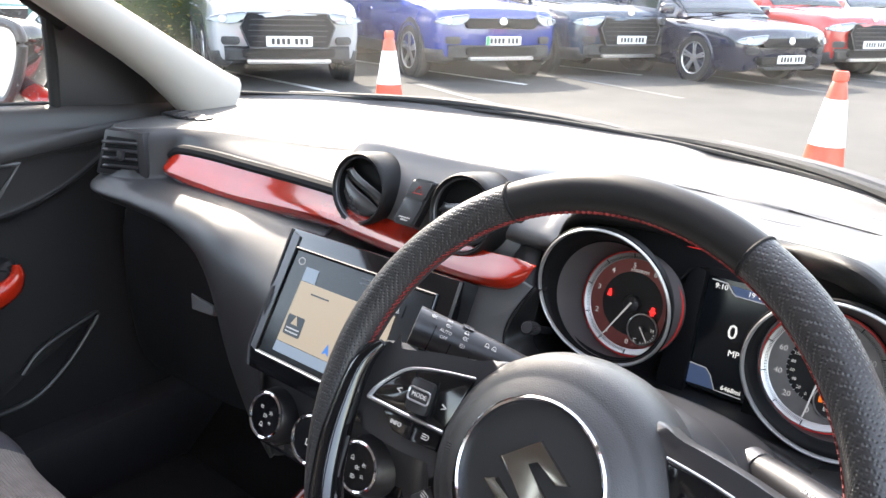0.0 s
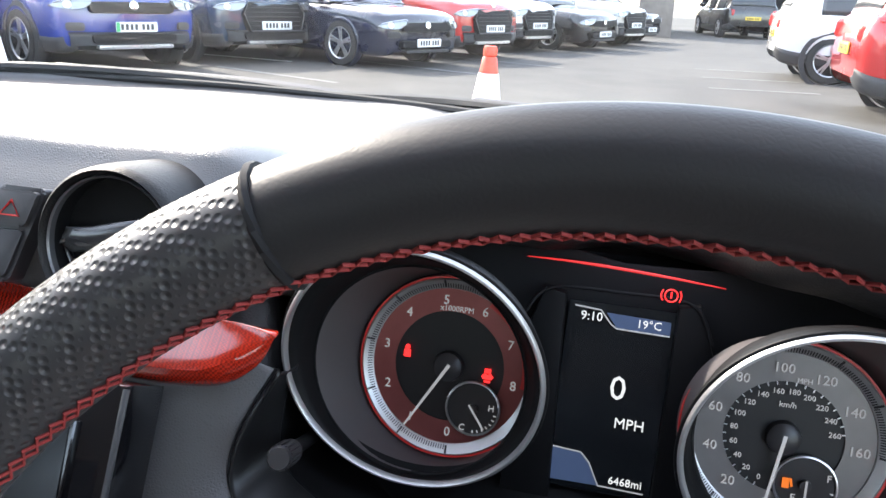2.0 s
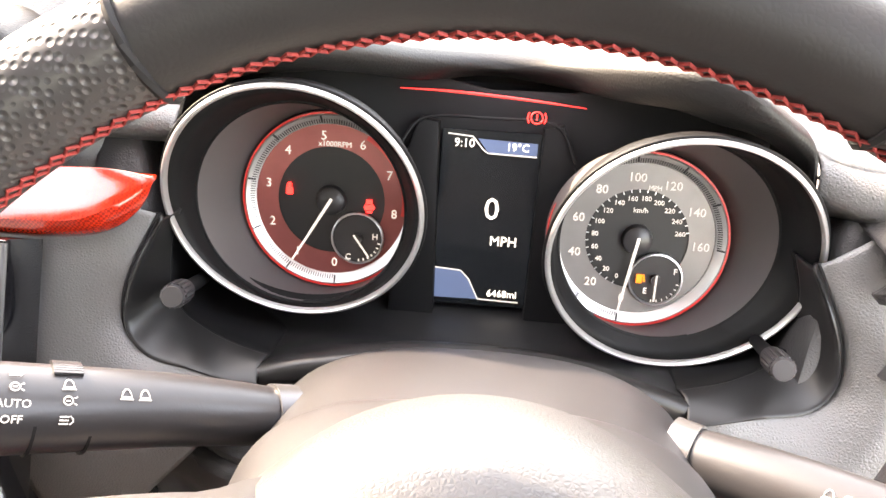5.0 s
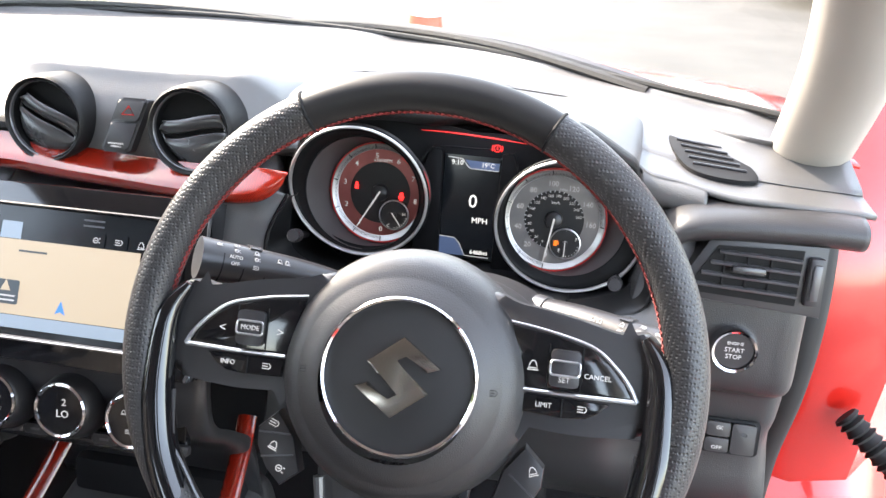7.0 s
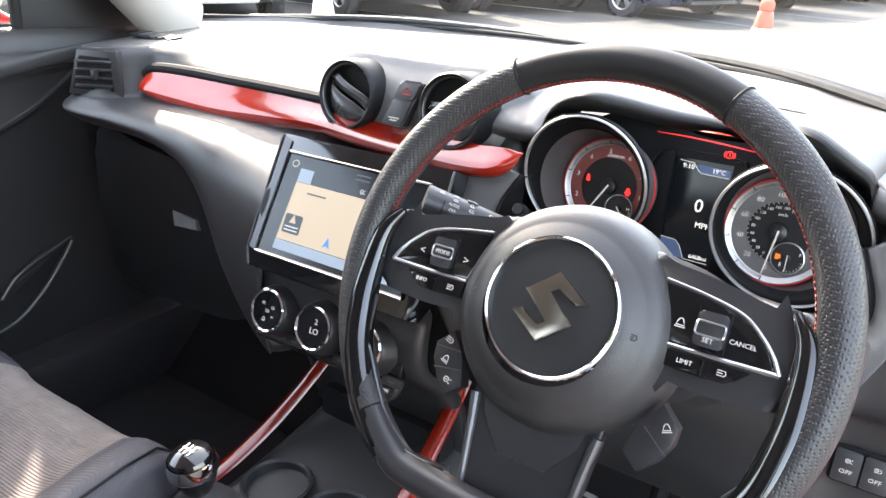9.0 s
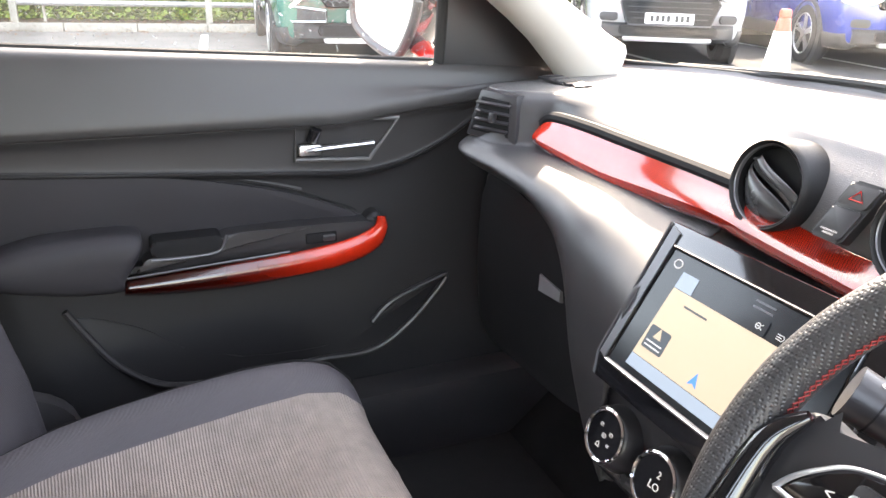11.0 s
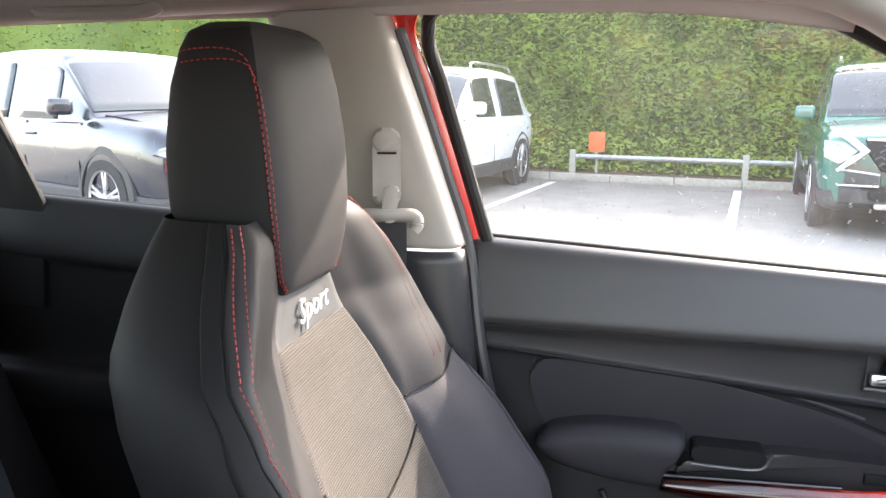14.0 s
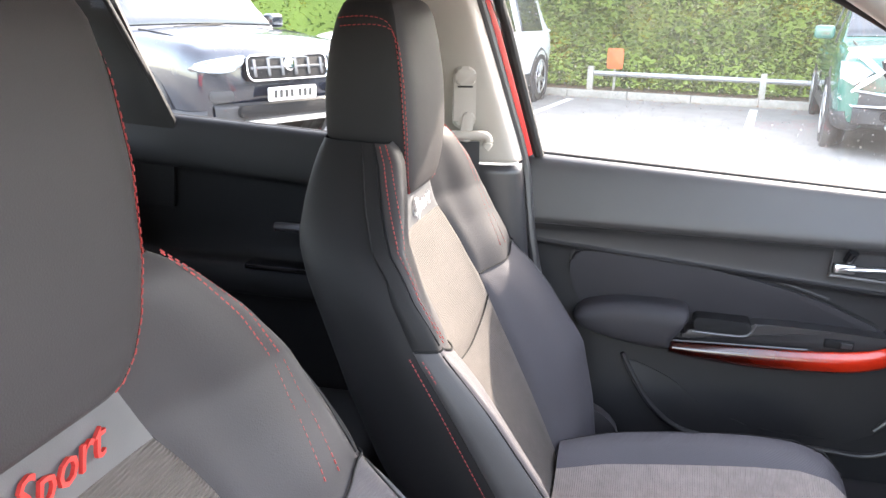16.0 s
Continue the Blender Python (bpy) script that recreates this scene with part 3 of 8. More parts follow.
sw = spline([(-0.545, 0.652, 0), (-0.53, 0.6665, 0), (-0.445, 0.667, 0), (-0.43, 0.688, 0), (-0.33, 0.690, 0), (-0.24, 0.688, 0), (-0.205, 0.684, 0), (-0.196, 0.668, 0), (-0.23, 0.650, 0), (-0.40, 0.645, 0), (-0.54, 0.642, 0)], 40, closed=True)
dpart("switch_panel", plate_bm([(p.x, p.y) for p in sw], 0.046, dm(-0.712), 0.004, 2), PLASTIC, "satin black switch panel")
dpart("pull_cup", plate_bm(rounded(0.098, 0.026, 0.008), 0.050, dm(-0.712) @ at2(-0.483, 0.678), 0.006), MATTE, "black pull recess")
dpart("pull_lip", tube_bm([dm(-0.662) @ Vector(p) for p in spline([(-0.532, 0.664, 0), (-0.48, 0.663, 0), (-0.44, 0.667, 0), (-0.428, 0.69, 0)], 16)], 0.0025, 8), SATIN)
dpart("window_switch", box_bm((0.008, 0.048, 0.016), pose(-0.665, -0.289, 0.669), 0.003), MATTE, "small black window switch recess")
dpart("switch_key", box_bm((0.008, 0.019, 0.010), pose(-0.662, -0.278, 0.669, 0, 14, 0), 0.002), SATIN)
# red trim band with a hooked front end
up_e = spline([(-0.568, 0.641, 0), (-0.5185, 0.6436, 0), (-0.4254, 0.6484, 0), (-0.3324, 0.6533, 0), (-0.2555, 0.663, 0), (-0.2105, 0.6788, 0), (-0.2016, 0.6973, 0)], 36)
lo_e = spline([(-0.5725, 0.617, 0), (-0.5176, 0.611, 0), (-0.4234, 0.6073, 0), (-0.3295, 0.6123, 0), (-0.2518, 0.6221, 0), (-0.1991, 0.6435, 0), (-0.1835, 0.6725, 0), (-0.1876, 0.6959, 0)], 36)
rows = []
for a, b in zip(up_e, lo_e):
    rows.append([dm(-0.712) @ Vector((a.x + (b.x - a.x) * t, a.y + (b.y - a.y) * t, 0.05 + 0.013 * math.sin(math.pi * (0.12 + 0.85 * t)))) for t in [k / 8 for k in range(9)]])
bm, _ = sheet_bm(rows)
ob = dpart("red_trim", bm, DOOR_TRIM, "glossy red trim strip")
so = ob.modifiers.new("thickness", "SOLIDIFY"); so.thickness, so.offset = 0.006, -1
dpart("trim_chrome_line", tube_bm([dm(-0.656) @ Vector((p.x, p.y + 0.003, 0)) for p in up_e[:18]], 0.0016, 6), SATIN)
# bulge under the trim, pocket
und = spline([(-0.60, 0.618, 0), (-0.50, 0.604, 0), (-0.38, 0.599, 0), (-0.28, 0.606, 0), (-0.197, 0.634, 0), (-0.181, 0.668, 0), (-0.186, 0.690, 0), (-0.205, 0.694, 0), (-0.25, 0.66, 0), (-0.4, 0.65, 0), (-0.6, 0.65, 0)], 50, closed=True)
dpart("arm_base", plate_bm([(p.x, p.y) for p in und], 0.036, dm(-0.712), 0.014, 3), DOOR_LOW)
pocket = spline([(-0.652, 0.592, 0), (-0.62, 0.535, 0), (-0.585, 0.487, 0), (-0.53, 0.449, 0), (-0.44, 0.440, 0), (-0.297, 0.447, 0), (-0.20, 0.448, 0), (-0.135, 0.487, 0), (-0.085, 0.540, 0), (-0.068, 0.566, 0), (-0.09, 0.562, 0), (-0.165, 0.533, 0), (-0.20, 0.50, 0)], 60)
dpart("pocket_edge", tube_bm([dm(-0.690) @ p for p in pocket], 0.005, 8), PLASTIC, "curved map pocket rim")
pk = [(p.x, p.y) for p in spline([(-0.645, 0.575, 0), (-0.585, 0.487, 0), (-0.53, 0.449, 0), (-0.44, 0.440, 0), (-0.297, 0.447, 0), (-0.20, 0.448, 0), (-0.135, 0.487, 0), (-0.075, 0.562, 0), (-0.17, 0.525, 0), (-0.25, 0.47, 0), (-0.45, 0.48, 0), (-0.56, 0.55, 0)], 60, closed=True)]
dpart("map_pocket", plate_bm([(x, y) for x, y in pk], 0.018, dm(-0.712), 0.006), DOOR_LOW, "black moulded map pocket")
# inside handle
hb = [(-0.316, 0.846), (-0.156, 0.840), (-0.203, 0.779), (-0.318, 0.785)]
dpart("handle_bezel", tube_bm([dm(-0.692) @ Vector((x, y, 0)) for x, y in hb], 0.0042, 8, closed=True), DASH, "dark grey door handle surround")
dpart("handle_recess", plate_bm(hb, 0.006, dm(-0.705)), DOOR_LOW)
dpart("door_lever", tube_bm([dm(-0.682) @ p for p in spline([(-0.305, 0.799, 0), (-0.29, 0.802, 0.004), (-0.25, 0.8045, 0.004), (-0.20, 0.806, 0)], 14)], 0.0055, 10, ry=0.004), SILVER, "silver inside door lever")
dpart("lever_root", box_bm((0.012, 0.034, 0.017), pose(-0.686, -0.297, 0.800), 0.005), SILVER)
dpart("lock_knob", tube_bm([(-0.690, -0.293, 0.812), (-0.682, -0.288, 0.832)], 0.009, 12), PIANO, "small black lock knob")
# window frame of the door: rear upright (red paint and black run), top, front sail
dpart("frame_red", tube_bm(spline([(-0.705, -0.862, 0.955), (-0.693, -0.892, 1.06), (-0.676, -0.925, 1.17), (-0.655, -0.948, 1.255), (-0.638, -0.90, 1.302), (-0.632, -0.75, 1.318)], 26), 0.012, 10, up=(0, 1, 0), ry=0.018), RED_PAINT, "red painted door frame")
dpart("glass_run", tube_bm(spline([(-0.716, -0.836, 0.955), (-0.702, -0.866, 1.06), (-0.684, -0.897, 1.17), (-0.665, -0.915, 1.245), (-0.648, -0.88, 1.285), (-0.64, -0.70, 1.30), (-0.637, -0.5, 1.285), (-0.655, -0.33, 1.215), (-0.685, -0.15, 1.105), (-0.70, -0.06, 1.04)], 60), 0.010, 10), RUBBER, "black rubber glass channel")
sail = [(-0.078, 0.910), (-0.078, 1.085), (-0.06, 1.09), (0.13, 0.965), (0.16, 0.90)]
dpart("sail_panel", plate_bm(sail, 0.02, dm(-0.735), 0.006), PLASTIC, "black triangular mirror sail panel")
dpart("sail_post", tube_bm([(-0.722, -0.078, 0.915), (-0.71, -0.08, 0.99), (-0.695, -0.085, 1.08)], 0.009, 10), RUBBER)
g = sheet("pane", [[(-0.735, y, dz(y)), (-0.722, y, 1.05), (-0.69, y, 1.17), (-0.645, y, 1.31)] for y in (-0.93, -0.7, -0.5, -0.3, -0.06)], SIDE_GLASS, None, nu=12, nv=12)
g.modifiers.clear(); g.visible_shadow = False
g.parent = door; g.matrix_parent_inverse = Matrix.Translation(door.location).inverted()
tagged(g, "clear door glass with dried water spots")
dpart("door_seal", tube_bm(spline([(-0.665, -0.79, 0.60), (-0.675, -0.835, 0.80), (-0.69, -0.858, 0.94), (-0.676, -0.893, 1.06), (-0.658, -0.926, 1.17), (-0.638, -0.95, 1.25)], 26), 0.010, 10, up=(0, 1, 0)), PLASTIC, "grey rubber door seal")

# outside mirror
mir = thing("door_mirror", "red door mirror with chrome-edged glass", "wing mirror", (-0.86, -0.06, 0.98))


def mpart(name, bm, m, label="", angle=35):
    ob = part(name, bm, m, None, label, angle)
    ob.parent = mir
    ob.matrix_parent_inverse = Matrix.Translation(mir.location).inverted()
    return ob


MF = frame_of((-0.87, -0.115, 0.985), (0.42, -0.90, 0.02))
mo = [(p.x * 0.88, p.y * 0.9) for p in spline([(-0.085, 0.05, 0), (-0.03, 0.066, 0), (0.06, 0.062, 0), (0.088, 0.04, 0), (0.082, -0.01, 0), (0.05, -0.07, 0), (0.02, -0.082, 0), (-0.05, -0.055, 0), (-0.088, -0.02, 0)], 50, closed=True)]
mpart("glass", plate_bm([(x * 0.86, y * 0.86) for x, y in mo], 0.003, MF @ at2(0, 0, 0.001)), MIRROR, "mirror glass")
mpart("rim", tube_bm([MF @ Vector((x * 0.96, y * 0.96, 0.0)) for x, y in mo], 0.009, 10, closed=True), SATIN, "dark grey mirror surround")
rows = [[MF @ Vector((x * s, y * s, w)) for x, y in mo] for s, w in ((0.98, 0.0), (1.03, -0.03), (0.98, -0.06), (0.8, -0.085), (0.4, -0.1), (0.02, -0.103))]
mpart("shell", sheet_bm(rows, wrap=True)[0], PIANO, "dark mirror housing")
mpart("foot", tube_bm(spline([(-0.765, -0.02, 0.915), (-0.79, -0.05, 0.912), (-0.84, -0.06, 0.925)], 12), 0.022, 12, ry=0.016), RED_PAINT, "red mirror foot")

# ---- pillars and rear of the cabin, passenger side ----
def b_sec(z):
    yf, xi = -0.866 - 0.31 * (z - 0.952), -0.640 + 0.17 * (z - 0.952)
    return [(xi - 0.05, yf + 0.004, z), (xi - 0.014, yf, z), (xi, yf - 0.02, z), (xi + 0.004, yf - 0.07, z), (xi - 0.01, yf - 0.15, z), (xi - 0.05, yf - 0.17, z)]


bp = sheet("trim_b_pillar", [b_sec(z) for z in (0.952, 1.0, 1.08, 1.16, 1.24, 1.31)], BEIGE, nu=24, nv=24, thick=0.004)
tagged(bp, "light grey moulded centre pillar trim", "pillar trim", kind="structure")
bl = sheet("trim_b_pillar_lower", [[(-0.68, -0.862 + 0.12 * (0.95 - z0), z0), (-0.645, -0.87 + 0.12 * (0.95 - z0), z0), (-0.632, -0.93, z0), (-0.65, -1.02, z0), (-0.70, -1.04, z0)] for z0 in (0.948, 0.85, 0.7, 0.5, 0.3)], PLASTIC, nu=16, nv=16, thick=0.004)
tagged(bl, "black lower centre pillar trim", "pillar trim", kind="structure")
belt = thing("seat_belt", "grey seat belt anchor with black webbing", "seat belt", (-0.60, -0.95, 1.05))


def bpart(name, bm, m, label=""):
    ob = part(name, bm, m, None, label)
    ob.parent = belt
    ob.matrix_parent_inverse = Matrix.Translation(belt.location).inverted()
    return ob


BFm = frame_of((-0.612, -0.958, 1.06), (1, 0.35, 0.12))
bpart("slider", plate_bm(rounded(0.038, 0.104, 0.013), 0.024, BFm @ at2(0, 0.006, -0.004), 0.009, 3), BEIGE, "light grey height slider")
bpart("button", plate_bm(rounded(0.034, 0.026, 0.008), 0.010, BFm @ at2(0, 0.040, 0.017), 0.004), BEIGE)
bpart("tongue", plate_bm(rounded(0.020, 0.050, 0.007), 0.010, BFm @ at2(0.004, -0.044, 0.016, -8), 0.004), BEIGE, "grey tongue holding the loop")
bpart("bolt_gap", plate_bm(rounded(0.026, 0.003, 0.001), 0.002, BFm @ at2(0, 0.024, 0.0195)), MATTE)
bpart("loop", tube_bm([BFm @ Vector(p) for p in spline([(-0.036, -0.080, 0.018), (-0.042, -0.070, 0.018), (-0.034, -0.058, 0.020), (0.0, -0.058, 0.024), (0.034, -0.058, 0.020), (0.042, -0.070, 0.018), (0.036, -0.080, 0.018)], 40)], 0.008, 12), BEIGE, "grey moulded belt loop")
bpart("webbing", box_bm((0.052, 0.36, 0.002), BFm @ at2(0.0, -0.248, 0.026) @ pose(0, 0, 0, -1.5), 0), BELT, "black webbing")

# rear door panel, window and quarter panel
rd = thing("rear_door", "closed rear door with dark plastic panel", "car door", (-0.70, -1.35, 0.4))


def rpart(name, bm, m, label="", angle=35):
    ob = part(name, bm, m, None, label, angle)
    ob.parent = rd
    ob.matrix_parent_inverse = Matrix.Translation(rd.location).inverted()
    return ob


def rz(y):
    return 0.955 + (-1.0 - y) * 0.05


rows = [spline([(-0.73, y, rz(y) + 0.002), (-0.70, y, rz(y) + 0.004), (-0.685, y, rz(y) - 0.03), (-0.678, y, rz(y) - 0.09), (-0.70, y, rz(y) - 0.11), (-0.70, y, 0.72), (-0.66, y, 0.69), (-0.655, y, 0.64), (-0.69, y, 0.60), (-0.69, y, 0.3)], 60) for y in [-0.98 - 0.78 * i / 30 for i in range(31)]]
ob = rpart("panel", sheet_bm(rows)[0], REAR_LINING, "grained rear door panel, darkened as if in shade")
so = ob.modifiers.new("thickness", "SOLIDIFY"); so.thickness, so.offset = 0.004, 0
rpart("handle", tube_bm(spline([(-0.685, -1.22, 0.765), (-0.668, -1.25, 0.775), (-0.665, -1.30, 0.785), (-0.68, -1.36, 0.78)], 14), 0.010, 10), PLASTIC, "black inner handle")
rpart("switch_plate", box_bm((0.05, 0.16, 0.012), pose(-0.67, -1.34, 0.70), 0.004), PIANO)
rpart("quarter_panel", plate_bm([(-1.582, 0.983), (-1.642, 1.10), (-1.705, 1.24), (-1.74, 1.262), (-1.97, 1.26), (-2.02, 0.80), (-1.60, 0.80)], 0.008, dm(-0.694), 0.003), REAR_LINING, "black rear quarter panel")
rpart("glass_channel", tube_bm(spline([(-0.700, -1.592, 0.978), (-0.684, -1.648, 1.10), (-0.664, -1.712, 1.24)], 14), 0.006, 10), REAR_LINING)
rpart("window_header", tube_bm(spline([(-0.64, -1.02, 1.288), (-0.63, -1.3, 1.288), (-0.63, -1.55, 1.28), (-0.635, -1.75, 1.262)], 18), 0.016, 10), BEIGE)
rpart("belt_seal", tube_bm([(-0.715, y, rz(y) + 0.005) for y in (-1.0, -1.3, -1.62)], 0.005, 8), RUBBER)
g = sheet("pane", [[(-0.735, y, rz(y)), (-0.70, y, 1.15), (-0.655, y, 1.30)] for y in (-0.98, -1.3, -1.75)], REAR_GLASS, None, nu=8, nv=8)
g.modifiers.clear(); g.visible_shadow = False
g.parent = rd; g.matrix_parent_inverse = Matrix.Translation(rd.location).inverted()
tagged(g, "clear rear door glass")
rear_belt = thing("seat_belt", "grey webbing and clip of the rear seat belt", "seat belt", (-0.62, -1.80, 1.0))
for nm, bm_, m_, lb in (
    ("webbing", sheet_bm([[Vector(p) + Vector((0.0, w * 0.020, w * 0.018)) for w in (-1, -0.5, 0, 0.5, 1)] for p in spline([(-0.50, -1.80, 1.06), (-0.48, -1.705, 0.952), (-0.48, -1.645, 0.838), (-0.48, -1.582, 0.732), (-0.48, -1.53, 0.60), (-0.48, -1.50, 0.50)], 24)])[0], REAR_BELT, "grey ribbed webbing"),
    ("tongue", box_bm((0.012, 0.056, 0.022), pose(-0.472, -1.60, 0.745, 30), 0.005), LATCH, "grey belt tongue"),
):
    own(part(nm, bm_, m_, None, lb), rear_belt)
cp = sheet("trim_c_pillar", [[(-0.665, -1.835, 1.02), (-0.63, -1.89, 1.02), (-0.60, -2.14, 1.02)], [(-0.65, -1.845, 1.12), (-0.62, -1.90, 1.12), (-0.58, -2.14, 1.12)], [(-0.61, -1.86, 1.30), (-0.58, -1.93, 1.30), (-0.55, -2.14, 1.28)]], BEIGE, nu=10, nv=10)
tagged(cp, "light grey rear pillar trim", "pillar trim", kind="structure")

# driver's side: open door aperture with red body and seal
pr = thing("door_aperture", "red painted door jamb with black rubber seal", "door frame", (0.70, 0.0, 0.5))
for nm, bm_, m_, lb in (
    ("jamb", sheet_bm([[(0.70, y0 + 0.015, z0), (0.745, y0 + 0.0, z0), (0.82, y0 + 0.02, z0), (0.90, y0 + 0.12, z0)] for z0, y0 in ((1.0, 0.26), (0.94, 0.25), (0.85, 0.20), (0.77, 0.155), (0.655, 0.13), (0.51, 0.142), (0.43, 0.15), (0.33, 0.05))])[0], RED_PAINT, "red painted front jamb"),
    ("seal", tube_bm(spline([(0.640, 0.00, 1.10), (0.664, 0.10, 0.96), (0.667, 0.075, 0.88), (0.668, 0.040, 0.80), (0.668, 0.022, 0.73), (0.668, 0.025, 0.65), (0.668, 0.05, 0.54), (0.668, 0.04, 0.42), (0.66, -0.05, 0.36), (0.66, -0.3, 0.35)], 50), 0.018, 12, up=(1, 0, 0)), RUBBER, "black rubber door seal"),
    ("wiring_boot", tube_bm([Vector((0.775 + 0.08 * t, 0.125 - 0.05 * t, 0.56 - 0.06 * t)) for t in [k / 30 for k in range(31)]], lambda f: 0.014 + 0.003 * math.sin(f * 75), 12), RUBBER, "ribbed black wiring boot"),
):
    ob = part(nm, bm_, m_, None, lb)
    ob.parent = pr
    ob.matrix_parent_inverse = Matrix.Translation(pr.location).inverted()

# ---- closing of the cabin behind the driver: unseen boxes added to cut light ----
tagged(part("trim_b_pillar_right", box_bm((0.05, 0.16, 1.06), pose(0.655, -0.98, 0.80, 6), 0.02), BEIGE), "light grey centre pillar on the driver's side", "pillar trim", kind="structure")
for nm, sz, at in (("wall_rear_right_lower", (0.05, 1.25, 0.72), (0.70, -1.65, 0.62)), ("wall_rear_right_quarter", (0.05, 0.62, 0.36), (0.665, -1.95, 1.14)), ("wall_rear_left_quarter", (0.05, 0.36, 0.36), (-0.645, -2.08, 1.14))):
    tagged(part(nm, box_bm(sz, pose(*at), 0.01), PLASTIC), "black plastic side lining behind the front seats", "side lining", kind="structure")
for nm, sz, at in (("wall_tailgate_top", (1.3, 0.05, 0.10), (0, -2.10, 1.30)), ("wall_tailgate_left", (0.22, 0.05, 0.36), (-0.55, -2.18, 1.14)), ("wall_tailgate_right", (0.22, 0.05, 0.36), (0.55, -2.18, 1.14)), ("parcel_shelf", (1.3, 0.42, 0.03), (0, -2.0, 0.93))):
    tagged(part(nm, box_bm(sz, pose(*at), 0.01), PLASTIC), "black lining round the tailgate window", "tailgate lining", kind="structure")

# ---- dashboard ----
dash = thing("dashboard", "black soft-grained dashboard with red trim strip", "dashboard", (0, 0.1, 0.7))
# top deck, from the windscreen foot to its rear edge
rear = [(-0.66, 0.03, 0.892), (-0.625, -0.025, 0.895), (-0.590, -0.055, 0.898), (-0.55, -0.064, 0.900), (-0.51, -0.048, 0.903), (-0.47, -0.008, 0.905), (-0.40, 0.012, 0.907), (-0.20, 0.03, 0.912), (-0.02, 0.06, 0.928), (0.14, 0.06, 0.914), (0.20, 0.10, 0.908), (0.335, 0.115, 0.905), (0.44, 0.10, 0.903), (0.470, 0.03, 0.900), (0.487, -0.026, 0.890), (0.52, -0.040, 0.886), (0.56, -0.055, 0.882), (0.60, -0.060, 0.882), (0.67, -0.06, 0.880)]


def base_y(x):
    xs = [p[0] for p in WS_BASE]
    return float(np.interp(x, xs, [p[1] for p in WS_BASE]))


deck = []
for x, y, z in rear:
    b = base_y(x) - 0.012
    deck.append([(x, b + 0.012, 0.9185), (x, b + 0.004, 0.912), (x, b - 0.02, 0.906), (x, b - 0.035, 0.9005), (x, b - 0.05, 0.9055), (x, y + 0.65 * (b - y), (0.910 + z) / 2 + 0.002), (x, y + 0.3 * (b - y), z + 0.004), (x, y + 0.06, z + 0.002), (x, y, z)])
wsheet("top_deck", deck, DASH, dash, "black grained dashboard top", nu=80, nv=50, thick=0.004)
# passenger fascia: trim shelf, and the pad whose foot curves down to the console
def pad_foot(x):
    return float(np.interp(x, (-0.64, -0.60, -0.47, -0.40, -0.335, -0.275, -0.235, -0.205, -0.11), (0.816, 0.810, 0.803, 0.800, 0.788, 0.760, 0.705, 0.62, 0.58)))


fas = []
for x, dy in ((-0.655, 0.13), (-0.64, 0.085), (-0.62, 0.045), (-0.59, 0.012), (-0.55, -0.005), (-0.505, -0.003), (-0.47, 0.0), (-0.44, 0.0), (-0.38, 0.0), (-0.32, 0.0), (-0.28, 0.0), (-0.25, 0.0), (-0.22, 0.0), (-0.17, 0.0), (-0.115, -0.005)):
    yr, zr = float(np.interp(x, [p[0] for p in rear], [p[1] for p in rear])), float(np.interp(x, [p[0] for p in rear], [p[2] for p in rear]))
    zf = pad_foot(x)
    k = max(0.0, (x + 0.34) / 0.22)
    yb = -0.108 - 0.04 * k
    w_ = float(np.interp(x, (-0.60, -0.55, -0.505, -0.47, -0.44), (-0.046, -0.048, -0.042, -0.008, 0.0)))     # swells round the side vent
    fas.append([(x, yr, zr), (x, yr - 0.012 + dy * 0.5, zr - 0.008), (x, -0.018 + dy + w_, 0.886), (x, -0.022 + dy + w_, 0.874), (x, -0.030 + dy + w_, 0.852), (x, -0.041 + dy + 0.9 * w_, 0.838), (x, -0.066 + dy + 0.5 * w_, 0.834 - 0.04 * (0.832 - zf)), (x, yb * 0.88 + dy, 0.832 - 0.20 * (0.832 - zf)), (x, yb + dy, 0.832 - 0.55 * (0.832 - zf)), (x, yb + 0.003 + dy, zf + 0.008), (x, yb + 0.012 + dy, zf - 0.002), (x, yb + 0.03 + dy, zf - 0.010), (x, -0.02 - 0.05 * k + dy, zf - 0.022), (x, -0.008 - 0.05 * k + dy, zf - 0.06), (x, 0.0, 0.58 - 0.06 * min(1, k)), (x, 0.02, 0.50), (x, 0.12, 0.46)])
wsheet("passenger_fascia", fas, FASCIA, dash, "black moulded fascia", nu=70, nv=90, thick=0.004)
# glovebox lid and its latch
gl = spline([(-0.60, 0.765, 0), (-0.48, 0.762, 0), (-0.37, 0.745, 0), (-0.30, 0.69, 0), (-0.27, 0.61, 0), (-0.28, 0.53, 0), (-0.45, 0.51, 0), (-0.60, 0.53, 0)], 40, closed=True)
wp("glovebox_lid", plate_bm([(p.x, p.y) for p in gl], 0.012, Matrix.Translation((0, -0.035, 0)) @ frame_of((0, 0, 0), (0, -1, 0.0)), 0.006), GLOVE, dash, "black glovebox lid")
wp("latch", plate_bm([(-0.030, 0.012), (0.026, 0.008), (0.030, -0.006), (-0.022, -0.010)], 0.014, frame_of((-0.391, -0.040, 0.658), (0.0, -1, 0.25)), 0.003), LATCH, dash, "grey glovebox latch")
# red trim band, left of the vents and right of them
TR_UP = [(-0.470, -0.034, 0.862), (-0.45, -0.030, 0.873), (-0.38, -0.026, 0.875), (-0.30, -0.025, 0.874), (-0.20, -0.025, 0.873), (-0.115, -0.027, 0.872)]
